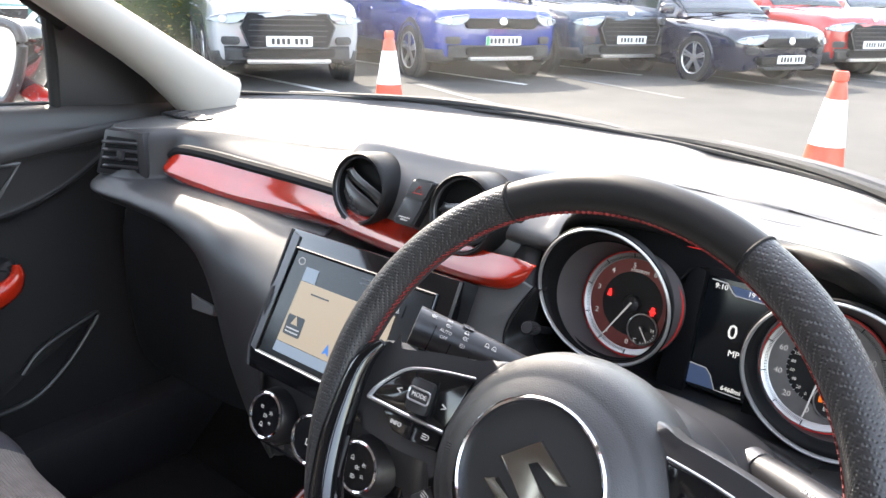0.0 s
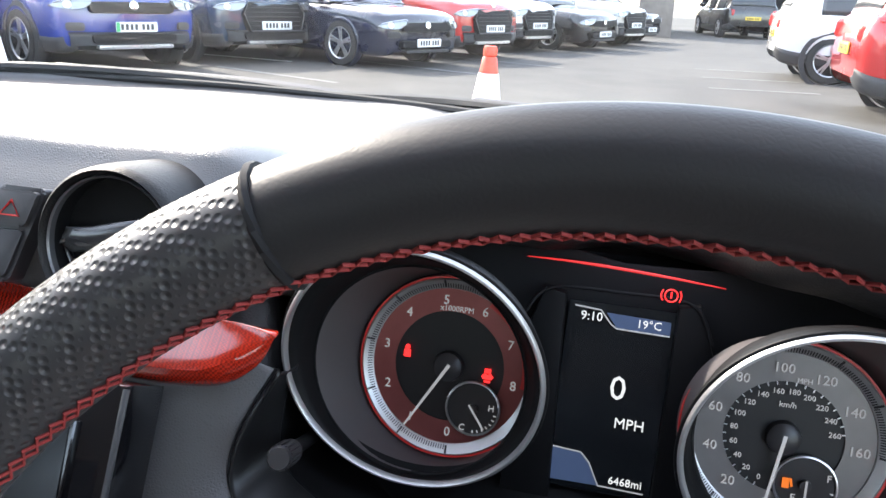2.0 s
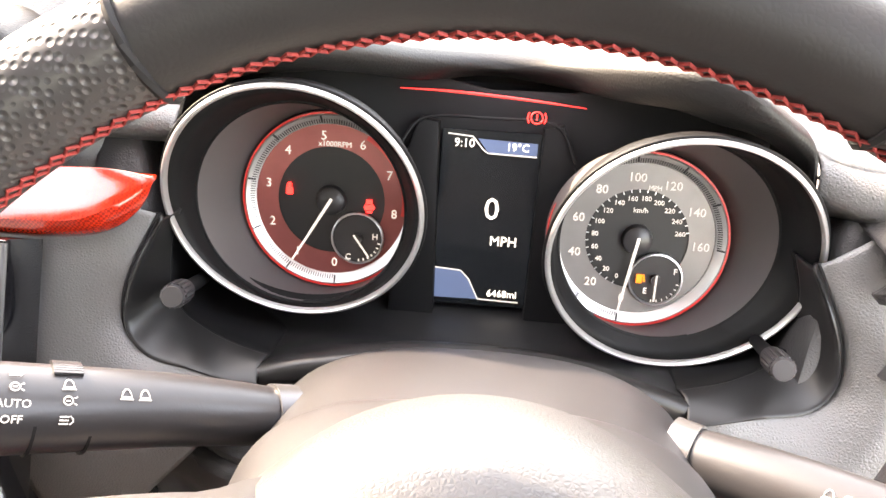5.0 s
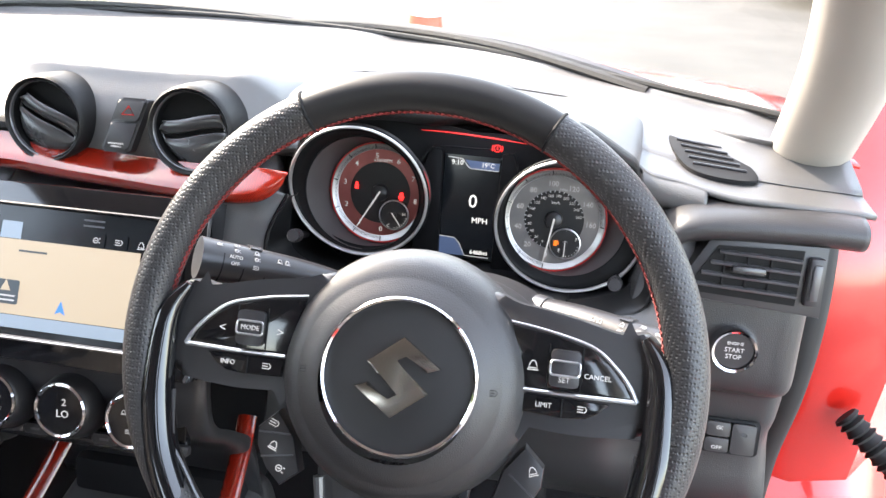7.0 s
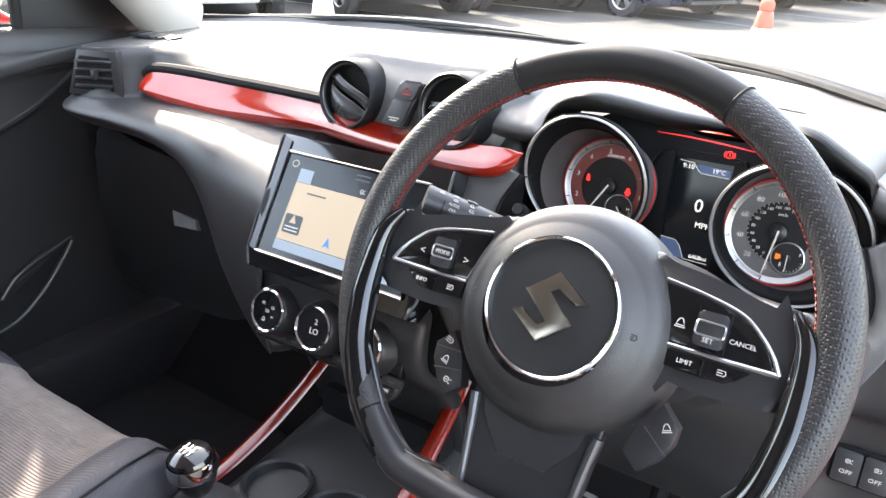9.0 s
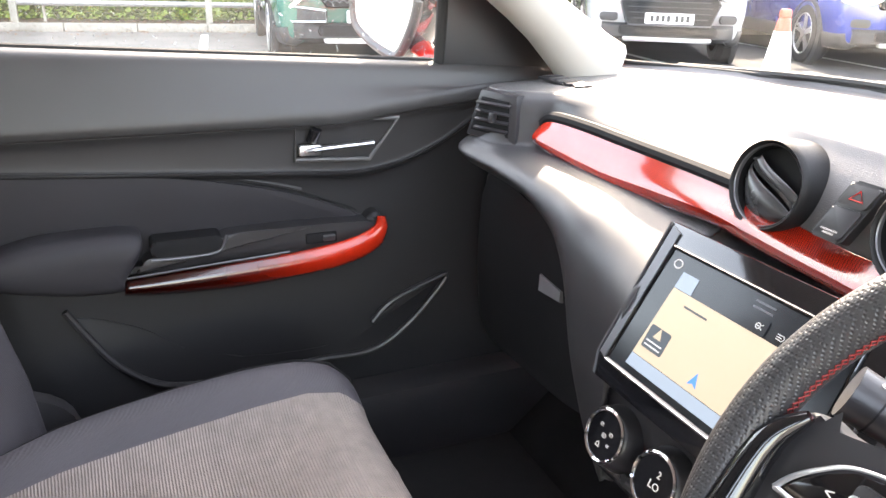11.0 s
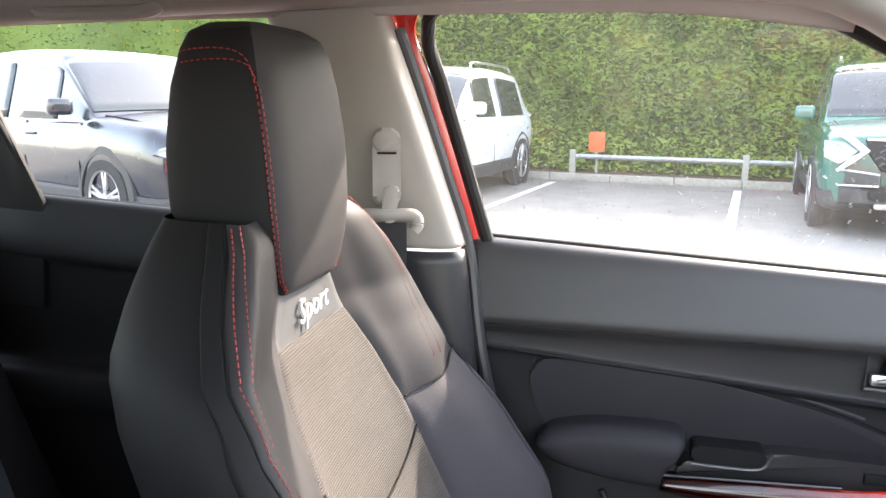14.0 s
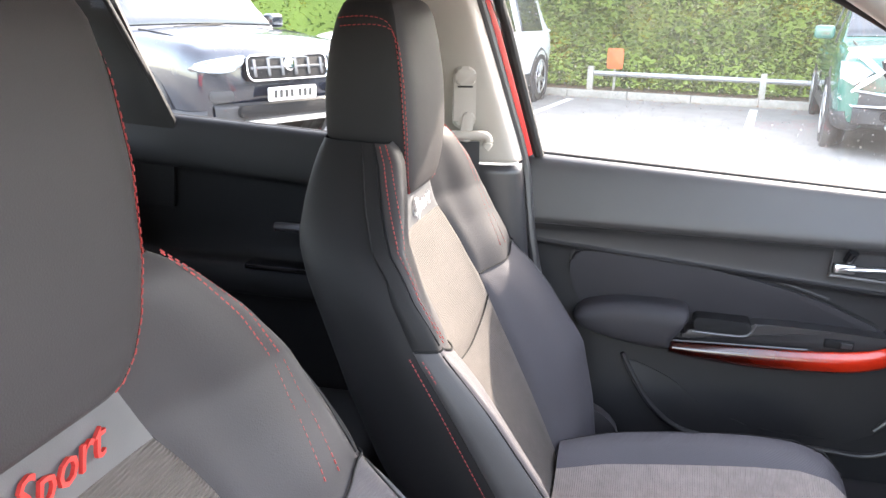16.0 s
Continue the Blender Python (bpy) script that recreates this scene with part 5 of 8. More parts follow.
for s, face in ((-1, DIAL_RED), (1, DIAL_GREY)):
    cx, dy = s * DU, DYR if s > 0 else DYL
    M = IC @ at2(cx, dy)
    bx, bz, br = (-0.0942, 0.8505, 0.0662) if s < 0 else (0.0995, 0.8365, 0.0674)
    B = frame_of((0.331 + bx, -0.046, bz), (0, -math.cos(radians(5)), -math.sin(radians(5))))
    G = frame_of((0.331 + s * 0.0955, -0.026, 0.8418 if s < 0 else 0.8365), (0, -math.cos(radians(6)), math.sin(radians(6))))
    dial = wp("rev_counter" if s < 0 else "speedometer", lathe_bm([(0.0425, 0.0), (0.0425, 0.0012), (0.030 if s < 0 else 0.028, 0.0014)], 64, M), face, ic, "dark red dial face" if s < 0 else "grey dial face")
    own(part("dial_centre", lathe_bm([(0.0302 if s < 0 else 0.0282, 0.0008), (0.0301 if s < 0 else 0.0281, 0.0004), (0.0001, 0.0004)], 48, M), DIAL_BLACK), dial)
    own(part("scale_ring", lathe_bm([(0.0424, 0.001), (0.0424, 0.0022), (0.0432, 0.0026), (0.0472, 0.0052), (0.0480, 0.0046), (0.0482, 0.0)], 72, M), BRIGHT, None, "satin silver scale ring"), dial)
    own(part("outer_ring", lathe_bm([(0.0481, 0.0), (0.0481, 0.0044), (0.0494, 0.0044), (0.0496, 0.0)], 72, M), RED_ICON, None, "thin red outer ring"), dial)
    # fine ticks, one part
    tk = []
    a0, a1, nt = (-184, 99, 160) if s < 0 else (-172, 93, 160)
    for i in range(nt + 1):
        a = a0 + (a1 - a0) * i / nt
        major = (i % 20 == 0)
        tk.append(box_bm((0.0010 if major else 0.00042, 0.0046 if major else 0.0026, 0.0006), M @ Matrix.Rotation(radians(-a), 4, "Z") @ at2(0, 0.0452 if major else 0.0441, 0.0042 if major else 0.0034) @ pose(0, 0, 0, 33), 0))
    tagged(own(part("tick_scale", join_bm(*tk), TICKS), dial), kind="stuff")
    # lit inner cone, then the black wall out to the chrome bezel
    ring = lambda fr, r, w=0.0: [fr @ p for p in ring_pts(r, 72, w)]
    mid = lambda a, b, f: [p.lerp(q, f) for p, q in zip(a, b)]
    c0, c1, c2 = ring(M, 0.0500, -0.002), ring(G, 0.0548), ring(B, br - 0.0030, -0.002)
    own(part("cone", sheet_bm([c0, mid(c0, c1, 0.35), mid(c0, c1, 0.7), c1], wrap=True)[0], CONE_IN, None, "dark grey inner cone"), dial)
    ob = own(part("cone_wall", sheet_bm([c1, ring(G, 0.0562), mid(ring(G, 0.0562), c2, 0.5), c2], wrap=True)[0], HOUSING, None, "black recessed wall"), dial)
    so = ob.modifiers.new("thickness", "SOLIDIFY"); so.thickness, so.offset = 0.0015, 1
    own(part("bezel", lathe_bm([(br - 0.0032, -0.002), (br - 0.0030, 0.0), (br - 0.0022, 0.0013), (br - 0.0012, 0.0012), (br - 0.0004, 0.0002), (br - 0.0002, -0.0015)], 96, B), BRIGHT, None, "satin chrome bezel ring"), dial)
    own(part("bezel_rim", lathe_bm([(br - 0.0004, -0.0008), (br + 0.0009, -0.0012), (br + 0.0011, -0.0020), (br - 0.0030, -0.014)], 72, B), HOUSING), dial)
    # sub gauge
    S = IC @ at2(cx + (0.0155 if s < 0 else 0.0125), (-0.0205 if s < 0 else -0.0215) + dy, 0.002)
    own(part("sub_gauge", lathe_bm([(0.0145, -0.001), (0.0145, 0.0012), (0.0136, 0.0014), (0.0135, 0.0006), (0.0001, 0.0006)], 40, S), SUB_FACE, None, "small black sub gauge"), dial)
    own(part("sub_ring", lathe_bm([(0.0150, 0.0004), (0.0148, 0.0022), (0.0141, 0.0024), (0.0137, 0.0012)], 40, S), SILVER), dial)
    own(part("sub_needle", box_bm((0.0009, 0.0150, 0.0006), S @ Matrix.Rotation(radians(36 if s < 0 else 0), 4, "Z") @ at2(0, -0.0045, 0.004), 0), WHITE_MARK, None, "white needle"), dial)
    own(part("sub_hub", lathe_bm([(0.0028, 0.0), (0.0028, 0.0035), (0.0001, 0.0035)], 16, S), PLASTIC), dial)
    for k in range(7):
        own(part("sub_tick", box_bm((0.0006, 0.0016, 0.0004), S @ Matrix.Rotation(radians((5 if s < 0 else -5) + (75 if s < 0 else 85) * k / 6), 4, "Z") @ at2(0, -0.0125, 0.0018), 0), WHITE_MARK), dial)
    # main needle
    dirn = 211 if s < 0 else 189
    own(part("needle", plate_bm([(-0.0009, -0.002), (0.0009, -0.002), (0.0005, 0.041), (-0.0005, 0.041)], 0.0008, M @ Matrix.Rotation(radians(-dirn), 4, "Z") @ at2(0, 0, 0.0055)), WHITE_MARK, None, "white needle"), dial)
    own(part("needle_hub", lathe_bm([(0.0085, 0.0006), (0.0078, 0.0045), (0.0055, 0.006), (0.0001, 0.0063)], 32, M), PLASTIC), dial)
for i in range(9):
    numeral(str(i), 0.0071, -DU, DYL, 0.0360, -184 + 283 * i / 8 * 1.0)
wp("red_zone", arc_bm(0.0398, 0.0424, -184 + 283 * 6 / 8, 99, 0.0016, IC @ at2(-DU, DYL)), RED_ICON, ic, "red zone of the rev scale")
numeral("x1000RPM", 0.0042, -DU, DYL, 0.0315, 3)
for i, v in enumerate(range(0, 161, 20)):
    numeral(str(v), 0.0068, DU, DYR, 0.0345, -172 + 265 * i / 8)
for i, v in enumerate(range(0, 261, 20)):
    numeral(str(v), 0.0038, DU, DYR, 0.0232, -158 + 236 * i / 13)
tk = [box_bm((0.0005, 0.0016, 0.0004), IC @ at2(DU, DYR) @ Matrix.Rotation(radians(-(-158 + 236 * i / 26)), 4, "Z") @ at2(0, 0.0272, 0.0018), 0) for i in range(27)]
wp("inner_ticks", join_bm(*tk), SILVER, ic)
numeral("MPH", 0.0036, DU, DYR, 0.0298, 12)
numeral("km/h", 0.0040, DU, DYR, 0.0165, 0)
wtext("numeral", "C", 0.0048, IC @ at2(-DU + 0.0105, -0.0305, 0.0036), WHITE_MARK, ic)
wtext("numeral", "H", 0.0048, IC @ at2(-DU + 0.0255, -0.0180, 0.0036), WHITE_MARK, ic)
wtext("numeral", "E", 0.0048, IC @ at2(DU + 0.0075, -0.0370, 0.0036), WHITE_MARK, ic)
wtext("numeral", "F", 0.0048, IC @ at2(DU + 0.0228, -0.0250, 0.0036), WHITE_MARK, ic)
# tell-tales
wp("belt_warning", join_bm(lathe_bm([(0.0014, 0), (0.0014, 0.0006), (0.0001, 0.0007)], 12, IC @ at2(-DU - 0.0235, 0.0085, 0.002)), box_bm((0.0036, 0.004, 0.0006), IC @ at2(-DU - 0.0235, 0.0050, 0.0022), 0), box_bm((0.0045, 0.0008, 0.0006), IC @ at2(-DU - 0.0235, 0.0050, 0.0028, 40), 0)), RED_GLOW, ic, "red seat belt warning light")
wp("door_warning", join_bm(box_bm((0.0050, 0.0026, 0.0006), IC @ at2(-DU + 0.0215, -0.0015, 0.0024), 0), box_bm((0.0034, 0.0024, 0.0006), IC @ at2(-DU + 0.0215, 0.0018, 0.0024), 0), box_bm((0.0030, 0.0008, 0.0006), IC @ at2(-DU + 0.0195, -0.0005, 0.0024, 50), 0), box_bm((0.0030, 0.0008, 0.0006), IC @ at2(-DU + 0.0236, -0.0005, 0.0024, -50), 0), box_bm((0.0034, 0.0012, 0.0006), IC @ at2(-DU + 0.0215, -0.0040, 0.0024), 0)), RED_GLOW, ic, "red open door warning light")
wp("fuel_warning", join_bm(box_bm((0.0032, 0.0050, 0.0006), IC @ at2(DU + 0.0035, -0.0300, 0.0040), 0), box_bm((0.0010, 0.0040, 0.0006), IC @ at2(DU + 0.0060, -0.0295, 0.0040, 12), 0)), AMBER, ic, "amber low fuel warning light")
wp("brake_warning", join_bm(tube_bm([IC @ Vector((0.0250 + 0.0032 * math.cos(a), 0.053 + 0.0032 * math.sin(a), -0.006)) for a in [i * math.pi / 10 for i in range(20)]], 0.00035, 6, closed=True), box_bm((0.0008, 0.0032, 0.0006), IC @ at2(0.0250, 0.0533, -0.006), 0), arc_bm(0.0046, 0.0053, 55, 125, -0.0063, IC @ at2(0.0250, 0.053)), arc_bm(0.0046, 0.0053, 235, 305, -0.0063, IC @ at2(0.0250, 0.053))), RED_GLOW, ic, "red brake warning light")
wp("accent_light", tube_bm([IC @ p for p in spline([(-0.051, 0.0638, -0.014), (-0.027, 0.0638, -0.014), (-0.001, 0.0628, -0.0142), (0.028, 0.0609, -0.0147), (0.052, 0.0589, -0.015)], 30)], lambda f: 0.0002 + 0.0006 * math.sin(math.pi * f), 8), RED_LINE, ic, "thin red accent light")
# centre display
dsp = wp("centre_display", plate_bm([(-0.026, 0.043), (0.030, 0.043), (0.028, -0.060), (-0.028, -0.060)], 0.003, IC @ at2(0, 0, -0.0195)), SCREEN_BLACK, ic, "dark portrait trip display")
for nm, body, size, x, y, m in (("clock", "9:10", 0.0068, -0.0135, 0.0355, WHITE_GLOW), ("temperature", "19°C", 0.0062, 0.0165, 0.0345, WHITE_GLOW), ("speed", "0", 0.0185, 0.0045, -0.002, WHITE_GLOW), ("unit", "MPH", 0.0080, 0.0125, -0.0205, WHITE_GLOW), ("mileage", "6468mi", 0.0060, 0.0140, -0.0525, WHITE_GLOW)):
    own(text(nm, body, size, IC @ at2(x, y, -0.0158), m, None), dsp)
own(part("upper_line", tube_bm([IC @ Vector(p) for p in ((-0.023, 0.0405, -0.016), (-0.009, 0.0395, -0.016), (-0.003, 0.0325, -0.016), (0.0, 0.0305, -0.016), (0.0275, 0.0300, -0.016))], 0.0004, 6), WHITE_MARK), dsp)
own(part("upper_patch", plate_bm([(-0.006, 0.0385), (0.0275, 0.0375), (0.0275, 0.0305), (0.0, 0.0310)], 0.0003, IC @ at2(0, 0, -0.0164)), SCREEN_BLUE), dsp)
own(part("lower_patch", plate_bm([(-0.0275, -0.0385), (-0.011, -0.0395), (-0.006, -0.0445), (-0.0, -0.0565), (-0.0275, -0.0570)], 0.0003, IC @ at2(0, 0, -0.0164)), SCREEN_BLUE), dsp)
own(part("lower_line", tube_bm([IC @ Vector(p) for p in ((-0.0275, -0.0385, -0.016), (-0.011, -0.0395, -0.016), (-0.006, -0.0445, -0.016), (0.0, -0.0565, -0.016), (0.024, -0.0570, -0.016))], 0.0004, 6), WHITE_MARK), dsp)
for s in (-1, 1):
    wp("display_cheek", plate_bm([(s * 0.0265, -0.070), (s * 0.0290, 0.047), (s * 0.040, 0.049), (s * 0.050, 0.020), (s * 0.054, -0.070)][::s], 0.010, IC @ at2(0.001, 0, -0.020), 0.002), HOUSING, ic, "black side panel of the display")
wp("display_brow", tube_bm([IC @ p for p in spline([(-0.048, 0.035, -0.006), (-0.036, 0.049, -0.010), (0, 0.0505, -0.012), (0.036, 0.049, -0.010), (0.048, 0.030, -0.006)], 24)], 0.0009, 8), HOUSING, ic)
# visor over the instruments
lip = [(0.166, 0.012, 0.866), (0.176, -0.020, 0.888), (0.189, -0.030, 0.911), (0.212, -0.045, 0.928), (0.236, -0.050, 0.9345), (0.259, -0.030, 0.929), (0.293, 0.015, 0.914), (0.330, 0.045, 0.906), (0.370, 0.035, 0.909), (0.398, -0.010, 0.9215), (0.418, -0.035, 0.928), (0.436, -0.045, 0.9265), (0.452, -0.046, 0.918), (0.469, -0.040, 0.906), (0.481, -0.034, 0.896), (0.487, -0.030, 0.878), (0.490, -0.024, 0.866)]
vis = []
for x, y, z in lip:
    e = abs(x - 0.331)
    drop = float(np.interp(e, (0.0, 0.03, 0.05, 0.09, 0.14, 0.17), (0.008, 0.010, 0.016, 0.018, 0.026, 0.034)))
    for bx, bz, br in ((0.2368, 0.8505, 0.0662), (0.4305, 0.8365, 0.0674)):      # stays clear of the dials' bezels
        if abs(x - bx) < br:
            drop = max(0.003, min(drop, z - bz - math.sqrt(br * br - (x - bx) ** 2) - 0.004))
    xb = 0.331 + (x - 0.331) * (1.32 if x < 0.331 else 1.12)
    zb = 0.894
    vis.append([(x, y + 0.06, z - drop - 0.004), (x, y + 0.018, z - drop - 0.003), (x, y + 0.008, z - drop), (x, y + 0.001, z - drop * 0.6), (x, y - 0.002, z - 0.003), (x, y, z), (x, y + 0.010, z + 0.0015), (x + (xb - x) * 0.15, y + 0.04, z + 0.001), (x + (xb - x) * 0.6, y * 0.3 + 0.10, z - 0.4 * (z - 0.905)), (xb, 0.17, zb)])
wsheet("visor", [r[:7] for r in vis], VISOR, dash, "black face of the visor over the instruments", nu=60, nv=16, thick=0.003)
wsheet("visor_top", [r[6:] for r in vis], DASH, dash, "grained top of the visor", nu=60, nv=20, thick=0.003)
wsheet("deck_nose", [[(x, 0.125, 0.900), (x, 0.085, 0.9125), (x, 0.045, 0.913 + e), (x, 0.005, 0.905 + e), (x, -0.022, 0.893 + e), (x, -0.030, 0.882), (x, -0.018, 0.872), (x, 0.01, 0.862)] for x, e in ((0.085, 0.0), (0.12, 0.0), (0.15, 0.001), (0.166, 0.0), (0.176, -0.004))], DASH, dash, "grained nose of the dashboard top", nu=20, nv=24, thick=0.003)
wsheet("deck_nose_right", [[(x, y + 0.006, z + 0.0005), (x, y - 0.004, z - 0.002), (x, y - 0.009, z - 0.010), (x, y - 0.007, z - 0.020), (x, y + 0.012, z - 0.030)] for x, y, z in ((0.4875, -0.026, 0.890), (0.498, -0.031, 0.8885), (0.51, -0.036, 0.887), (0.525, -0.042, 0.8858), (0.54, -0.048, 0.884))], DASH, dash, "grained right nose of the dashboard top", nu=16, nv=24, thick=0.003)
wp("cluster_shell", box_bm((0.43, 0.02, 0.17), pose(0.305, 0.085, 0.80), 0.004), MATTE, dash, "black shell behind the instruments")
# binnacle floor with a raised front lip, and the satin surround at each side
flo = []
for x in (0.205, 0.225, 0.25, 0.294, 0.331, 0.37, 0.412, 0.437, 0.457):
    zl = float(np.interp(abs(x - 0.331), (0, 0.037, 0.08, 0.106, 0.126), (0.798, 0.796, 0.787, 0.779, 0.773)))
    flo.append([(x, 0.03, 0.766), (x, -0.01, 0.766), (x, -0.040, 0.768), (x, -0.068, zl - 0.005), (x, -0.080, zl), (x, -0.0855, zl - 0.003), (x, -0.083, zl - 0.012), (x, -0.060, zl - 0.024), (x, -0.050, 0.72), (x, -0.05, 0.60)])
wsheet("binnacle_floor", flo, SURROUND, dash, "black satin binnacle floor", nu=40, nv=40, thick=0.002)
EDGE = [(0.1715, -0.050, 0.845), (0.1620, -0.061, 0.826), (0.1558, -0.067, 0.8088), (0.1560, -0.073, 0.7918), (0.1670, -0.078, 0.7808), (0.1895, -0.082, 0.778), (0.2098, -0.086, 0.7755), (0.226, -0.0875, 0.772)]
INNER = [(0.1740, -0.044, 0.842), (0.1690, -0.048, 0.826), (0.1665, -0.050, 0.810), (0.1670, -0.053, 0.797), (0.1740, -0.059, 0.788), (0.190, -0.067, 0.783), (0.206, -0.074, 0.781), (0.226, -0.080, 0.780)]
DEEP = [(0.176, 0.02, 0.840), (0.174, 0.02, 0.826), (0.173, 0.02, 0.808), (0.174, 0.02, 0.790), (0.180, 0.015, 0.776), (0.190, 0.005, 0.770), (0.205, -0.01, 0.767), (0.226, -0.03, 0.767)]
LEFT = [(0.070, -0.034, 0.874), (0.070, -0.060, 0.838), (0.072, -0.076, 0.812), (0.076, -0.092, 0.787), (0.090, -0.104, 0.757), (0.104, -0.110, 0.727), (0.112, -0.108, 0.695), (0.125, -0.10, 0.66)]
for s in (-1, 1):
    X = lambda p: Vector((p[0] if s < 0 else 0.662 - p[0], p[1], p[2]))
    wsheet("binnacle_surround", [[X(a), X((a[0] + 0.002, a[1] - 0.004, a[2])), X(((a[0] + b[0]) / 2, (a[1] + b[1]) / 2 - 0.005, (a[2] + b[2]) / 2)), X(b), X((b[0] + 0.002, b[1] + 0.006, b[2] + 0.0005))] for a, b in zip(EDGE, INNER)], SURROUND, dash, "satin black surround of the instruments", nu=50, nv=24, thick=0.0015)
    wsheet("surround_hollow", [[X((b[0] + 0.002, b[1] + 0.006, b[2] + 0.0005)), X((b[0] * 0.6 + c[0] * 0.4, b[1] * 0.6 + c[1] * 0.4, b[2] * 0.6 + c[2] * 0.4 - 0.002)), X(c)] for b, c in zip(INNER, DEEP)], HOUSING, dash, "black hollow behind the surround", nu=50, nv=16, thick=0.0015)
    wp("surround_gap", tube_bm(spline([X((p[0] - 0.001, p[1] - 0.0005, p[2])) for p in EDGE], 50), 0.0016, 8), MATTE, dash)
    lf = LEFT if s < 0 else [(p[0] + 0.056, p[1] - 0.004, p[2]) for p in LEFT]
    wsheet("shoulder", [[X(c), X((c[0] * 0.6 + a[0] * 0.4, c[1] * 0.6 + a[1] * 0.4 - 0.006, c[2] * 0.6 + a[2] * 0.4)), X((c[0] * 0.2 + a[0] * 0.8, c[1] * 0.2 + a[1] * 0.8 - 0.005, c[2] * 0.2 + a[2] * 0.8)), X((a[0] - 0.002, a[1] - 0.001, a[2]))] for a, c in zip(EDGE, lf)], DASH, dash, "grained dashboard shoulder", nu=40, nv=24, thick=0.002)
    tip = Vector((0.1899, -0.090, 0.8225)) if s < 0 else Vector((0.4728, -0.090, 0.8097))
    ax = tip - Vector((0.1800 if s < 0 else 0.4790, -0.030, 0.7960 if s < 0 else 0.7870))
    root, ax = tip - ax, ax.normalized()
    stem = wp("reset_stem", tube_bm([tip - ax * 0.022, tip - ax * 0.001, tip], lambda f: 0.0056 if f < 0.9 else 0.0050, 16), PLASTIC, ic, "small ribbed reset stem")
    own(part("shaft", tube_bm([root, tip - ax * 0.021], 0.0036, 12), HOUSING), stem)
    ribs = [box_bm((0.0012, 0.0012, 0.016), Matrix.Translation(tip - ax * 0.010) @ ax.to_track_quat("Z", "Y").to_matrix().to_4x4() @ Matrix.Rotation(2 * math.pi * k / 16, 4, "Z") @ Matrix.Translation((0.0056, 0, 0)), 0) for k in range(16)]
    tagged(own(part("ribs", join_bm(*ribs), PLASTIC), stem), kind="stuff")
# fascia between screen and instruments, and the driver's lower fascia
dr = []
for x, dy in ((0.128, 0.03), (0.150, 0.03), (0.185, 0.012), (0.26, -0.012), (0.331, -0.012), (0.40, -0.012), (0.475, -0.002), (0.51, 0.014), (0.56, 0.014), (0.61, 0.014), (0.635, 0.018), (0.648, 0.045)):
    inner = 0.165 < x < 0.50
    zt = 0.738 if inner else 0.866
    yt = -0.066 if inner else -0.030
    dr.append([(x, yt + 0.02, zt + 0.004), (x, yt - 0.02 + dy, zt - 0.004), (x, -0.085 + dy * (1.6 if x > 0.5 else 1), min(zt - 0.02, 0.80)), (x, -0.095 + dy * (1.6 if x > 0.5 else 1), min(zt - 0.025, 0.745)), (x, -0.092 + dy * 1.3, 0.716), (x, -0.080 + dy, 0.704), (x, -0.068 + dy, 0.695), (x, -0.066 + dy, 0.66), (x, -0.055 + dy, 0.62), (x, -0.05, 0.56), (x, -0.0, 0.50), (x, 0.1, 0.47)])
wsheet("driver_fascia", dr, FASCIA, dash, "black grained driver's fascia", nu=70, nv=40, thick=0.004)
# right end: vent, demister, start button, switches
wsheet("right_cowl", [[(x, 0.02, z - 0.008), (x, -0.055, z - 0.006), (x, -0.075, z - 0.007), (x, -0.083, z - 0.012), (x, -0.082, z - 0.020), (x, -0.070, z - 0.027)] for x, z in ((0.512, 0.866), (0.522, 0.875), (0.54, 0.880), (0.58, 0.883), (0.63, 0.885), (0.66, 0.884))], FASCIA, dash, "black moulded cowl", nu=24, nv=20, thick=0.006)
RV = frame_of((0.575, -0.080, 0.840), (0.0, -0.97, 0.22))
rv = wp("driver_vent", plate_bm([(-0.057, -0.034), (0.063, -0.041), (0.061, 0.019), (-0.031, 0.017)], 0.03, RV @ at2(0, 0, -0.026), 0.004), PLASTIC, dash, "black driver's air vent")
own(part("opening", plate_bm([(-0.046, -0.028), (0.041, -0.032), (0.042, 0.014), (-0.024, 0.012)], 0.001, RV @ at2(0, 0, 0.0042)), HOUSING), rv)
for i in range(4):
    own(part("slat", box_bm((0.082 - 0.006 * i, 0.0022, 0.0045), RV @ at2(0.000 + 0.003 * i, -0.022 + 0.0095 * i, 0.007, -2) @ pose(0, 0, 0, 20), 0.0008), SATIN), rv)
for i in range(3):
    own(part("upright", box_bm((0.0016, 0.032, 0.003), RV @ at2(-0.018 + 0.018 * i, -0.008, 0.0055), 0.0006), MATTE), rv)
own(part("tab", box_bm((0.026, 0.006, 0.008), RV @ at2(0.000, -0.005, 0.011), 0.002), VENT_BLADE), rv)
own(part("thumbwheel", box_bm((0.012, 0.040, 0.010), RV @ at2(0.052, -0.010, 0.006), 0.003), PLASTIC), rv)
own(part("thumbwheel_chrome", box_bm((0.007, 0.030, 0.006), RV @ at2(0.052, -0.010, 0.010), 0.002), SATIN), rv)
RD = frame_of((0.548, 0.021, 0.8930), (0.03, -0.09, 1), (0, 1, 0))
RDQ = [(-0.032, 0.044), (0.013, 0.031), (0.037, -0.040), (-0.018, -0.034)]
wp("right_demister", plate_bm([(p.x, p.y) for p in spline([(x, y, 0) for x, y in RDQ[::-1]], 40, closed=True)], 0.004, RD @ at2(0, 0, -0.003), 0.001), MATTE, dash, "black slotted side demister")
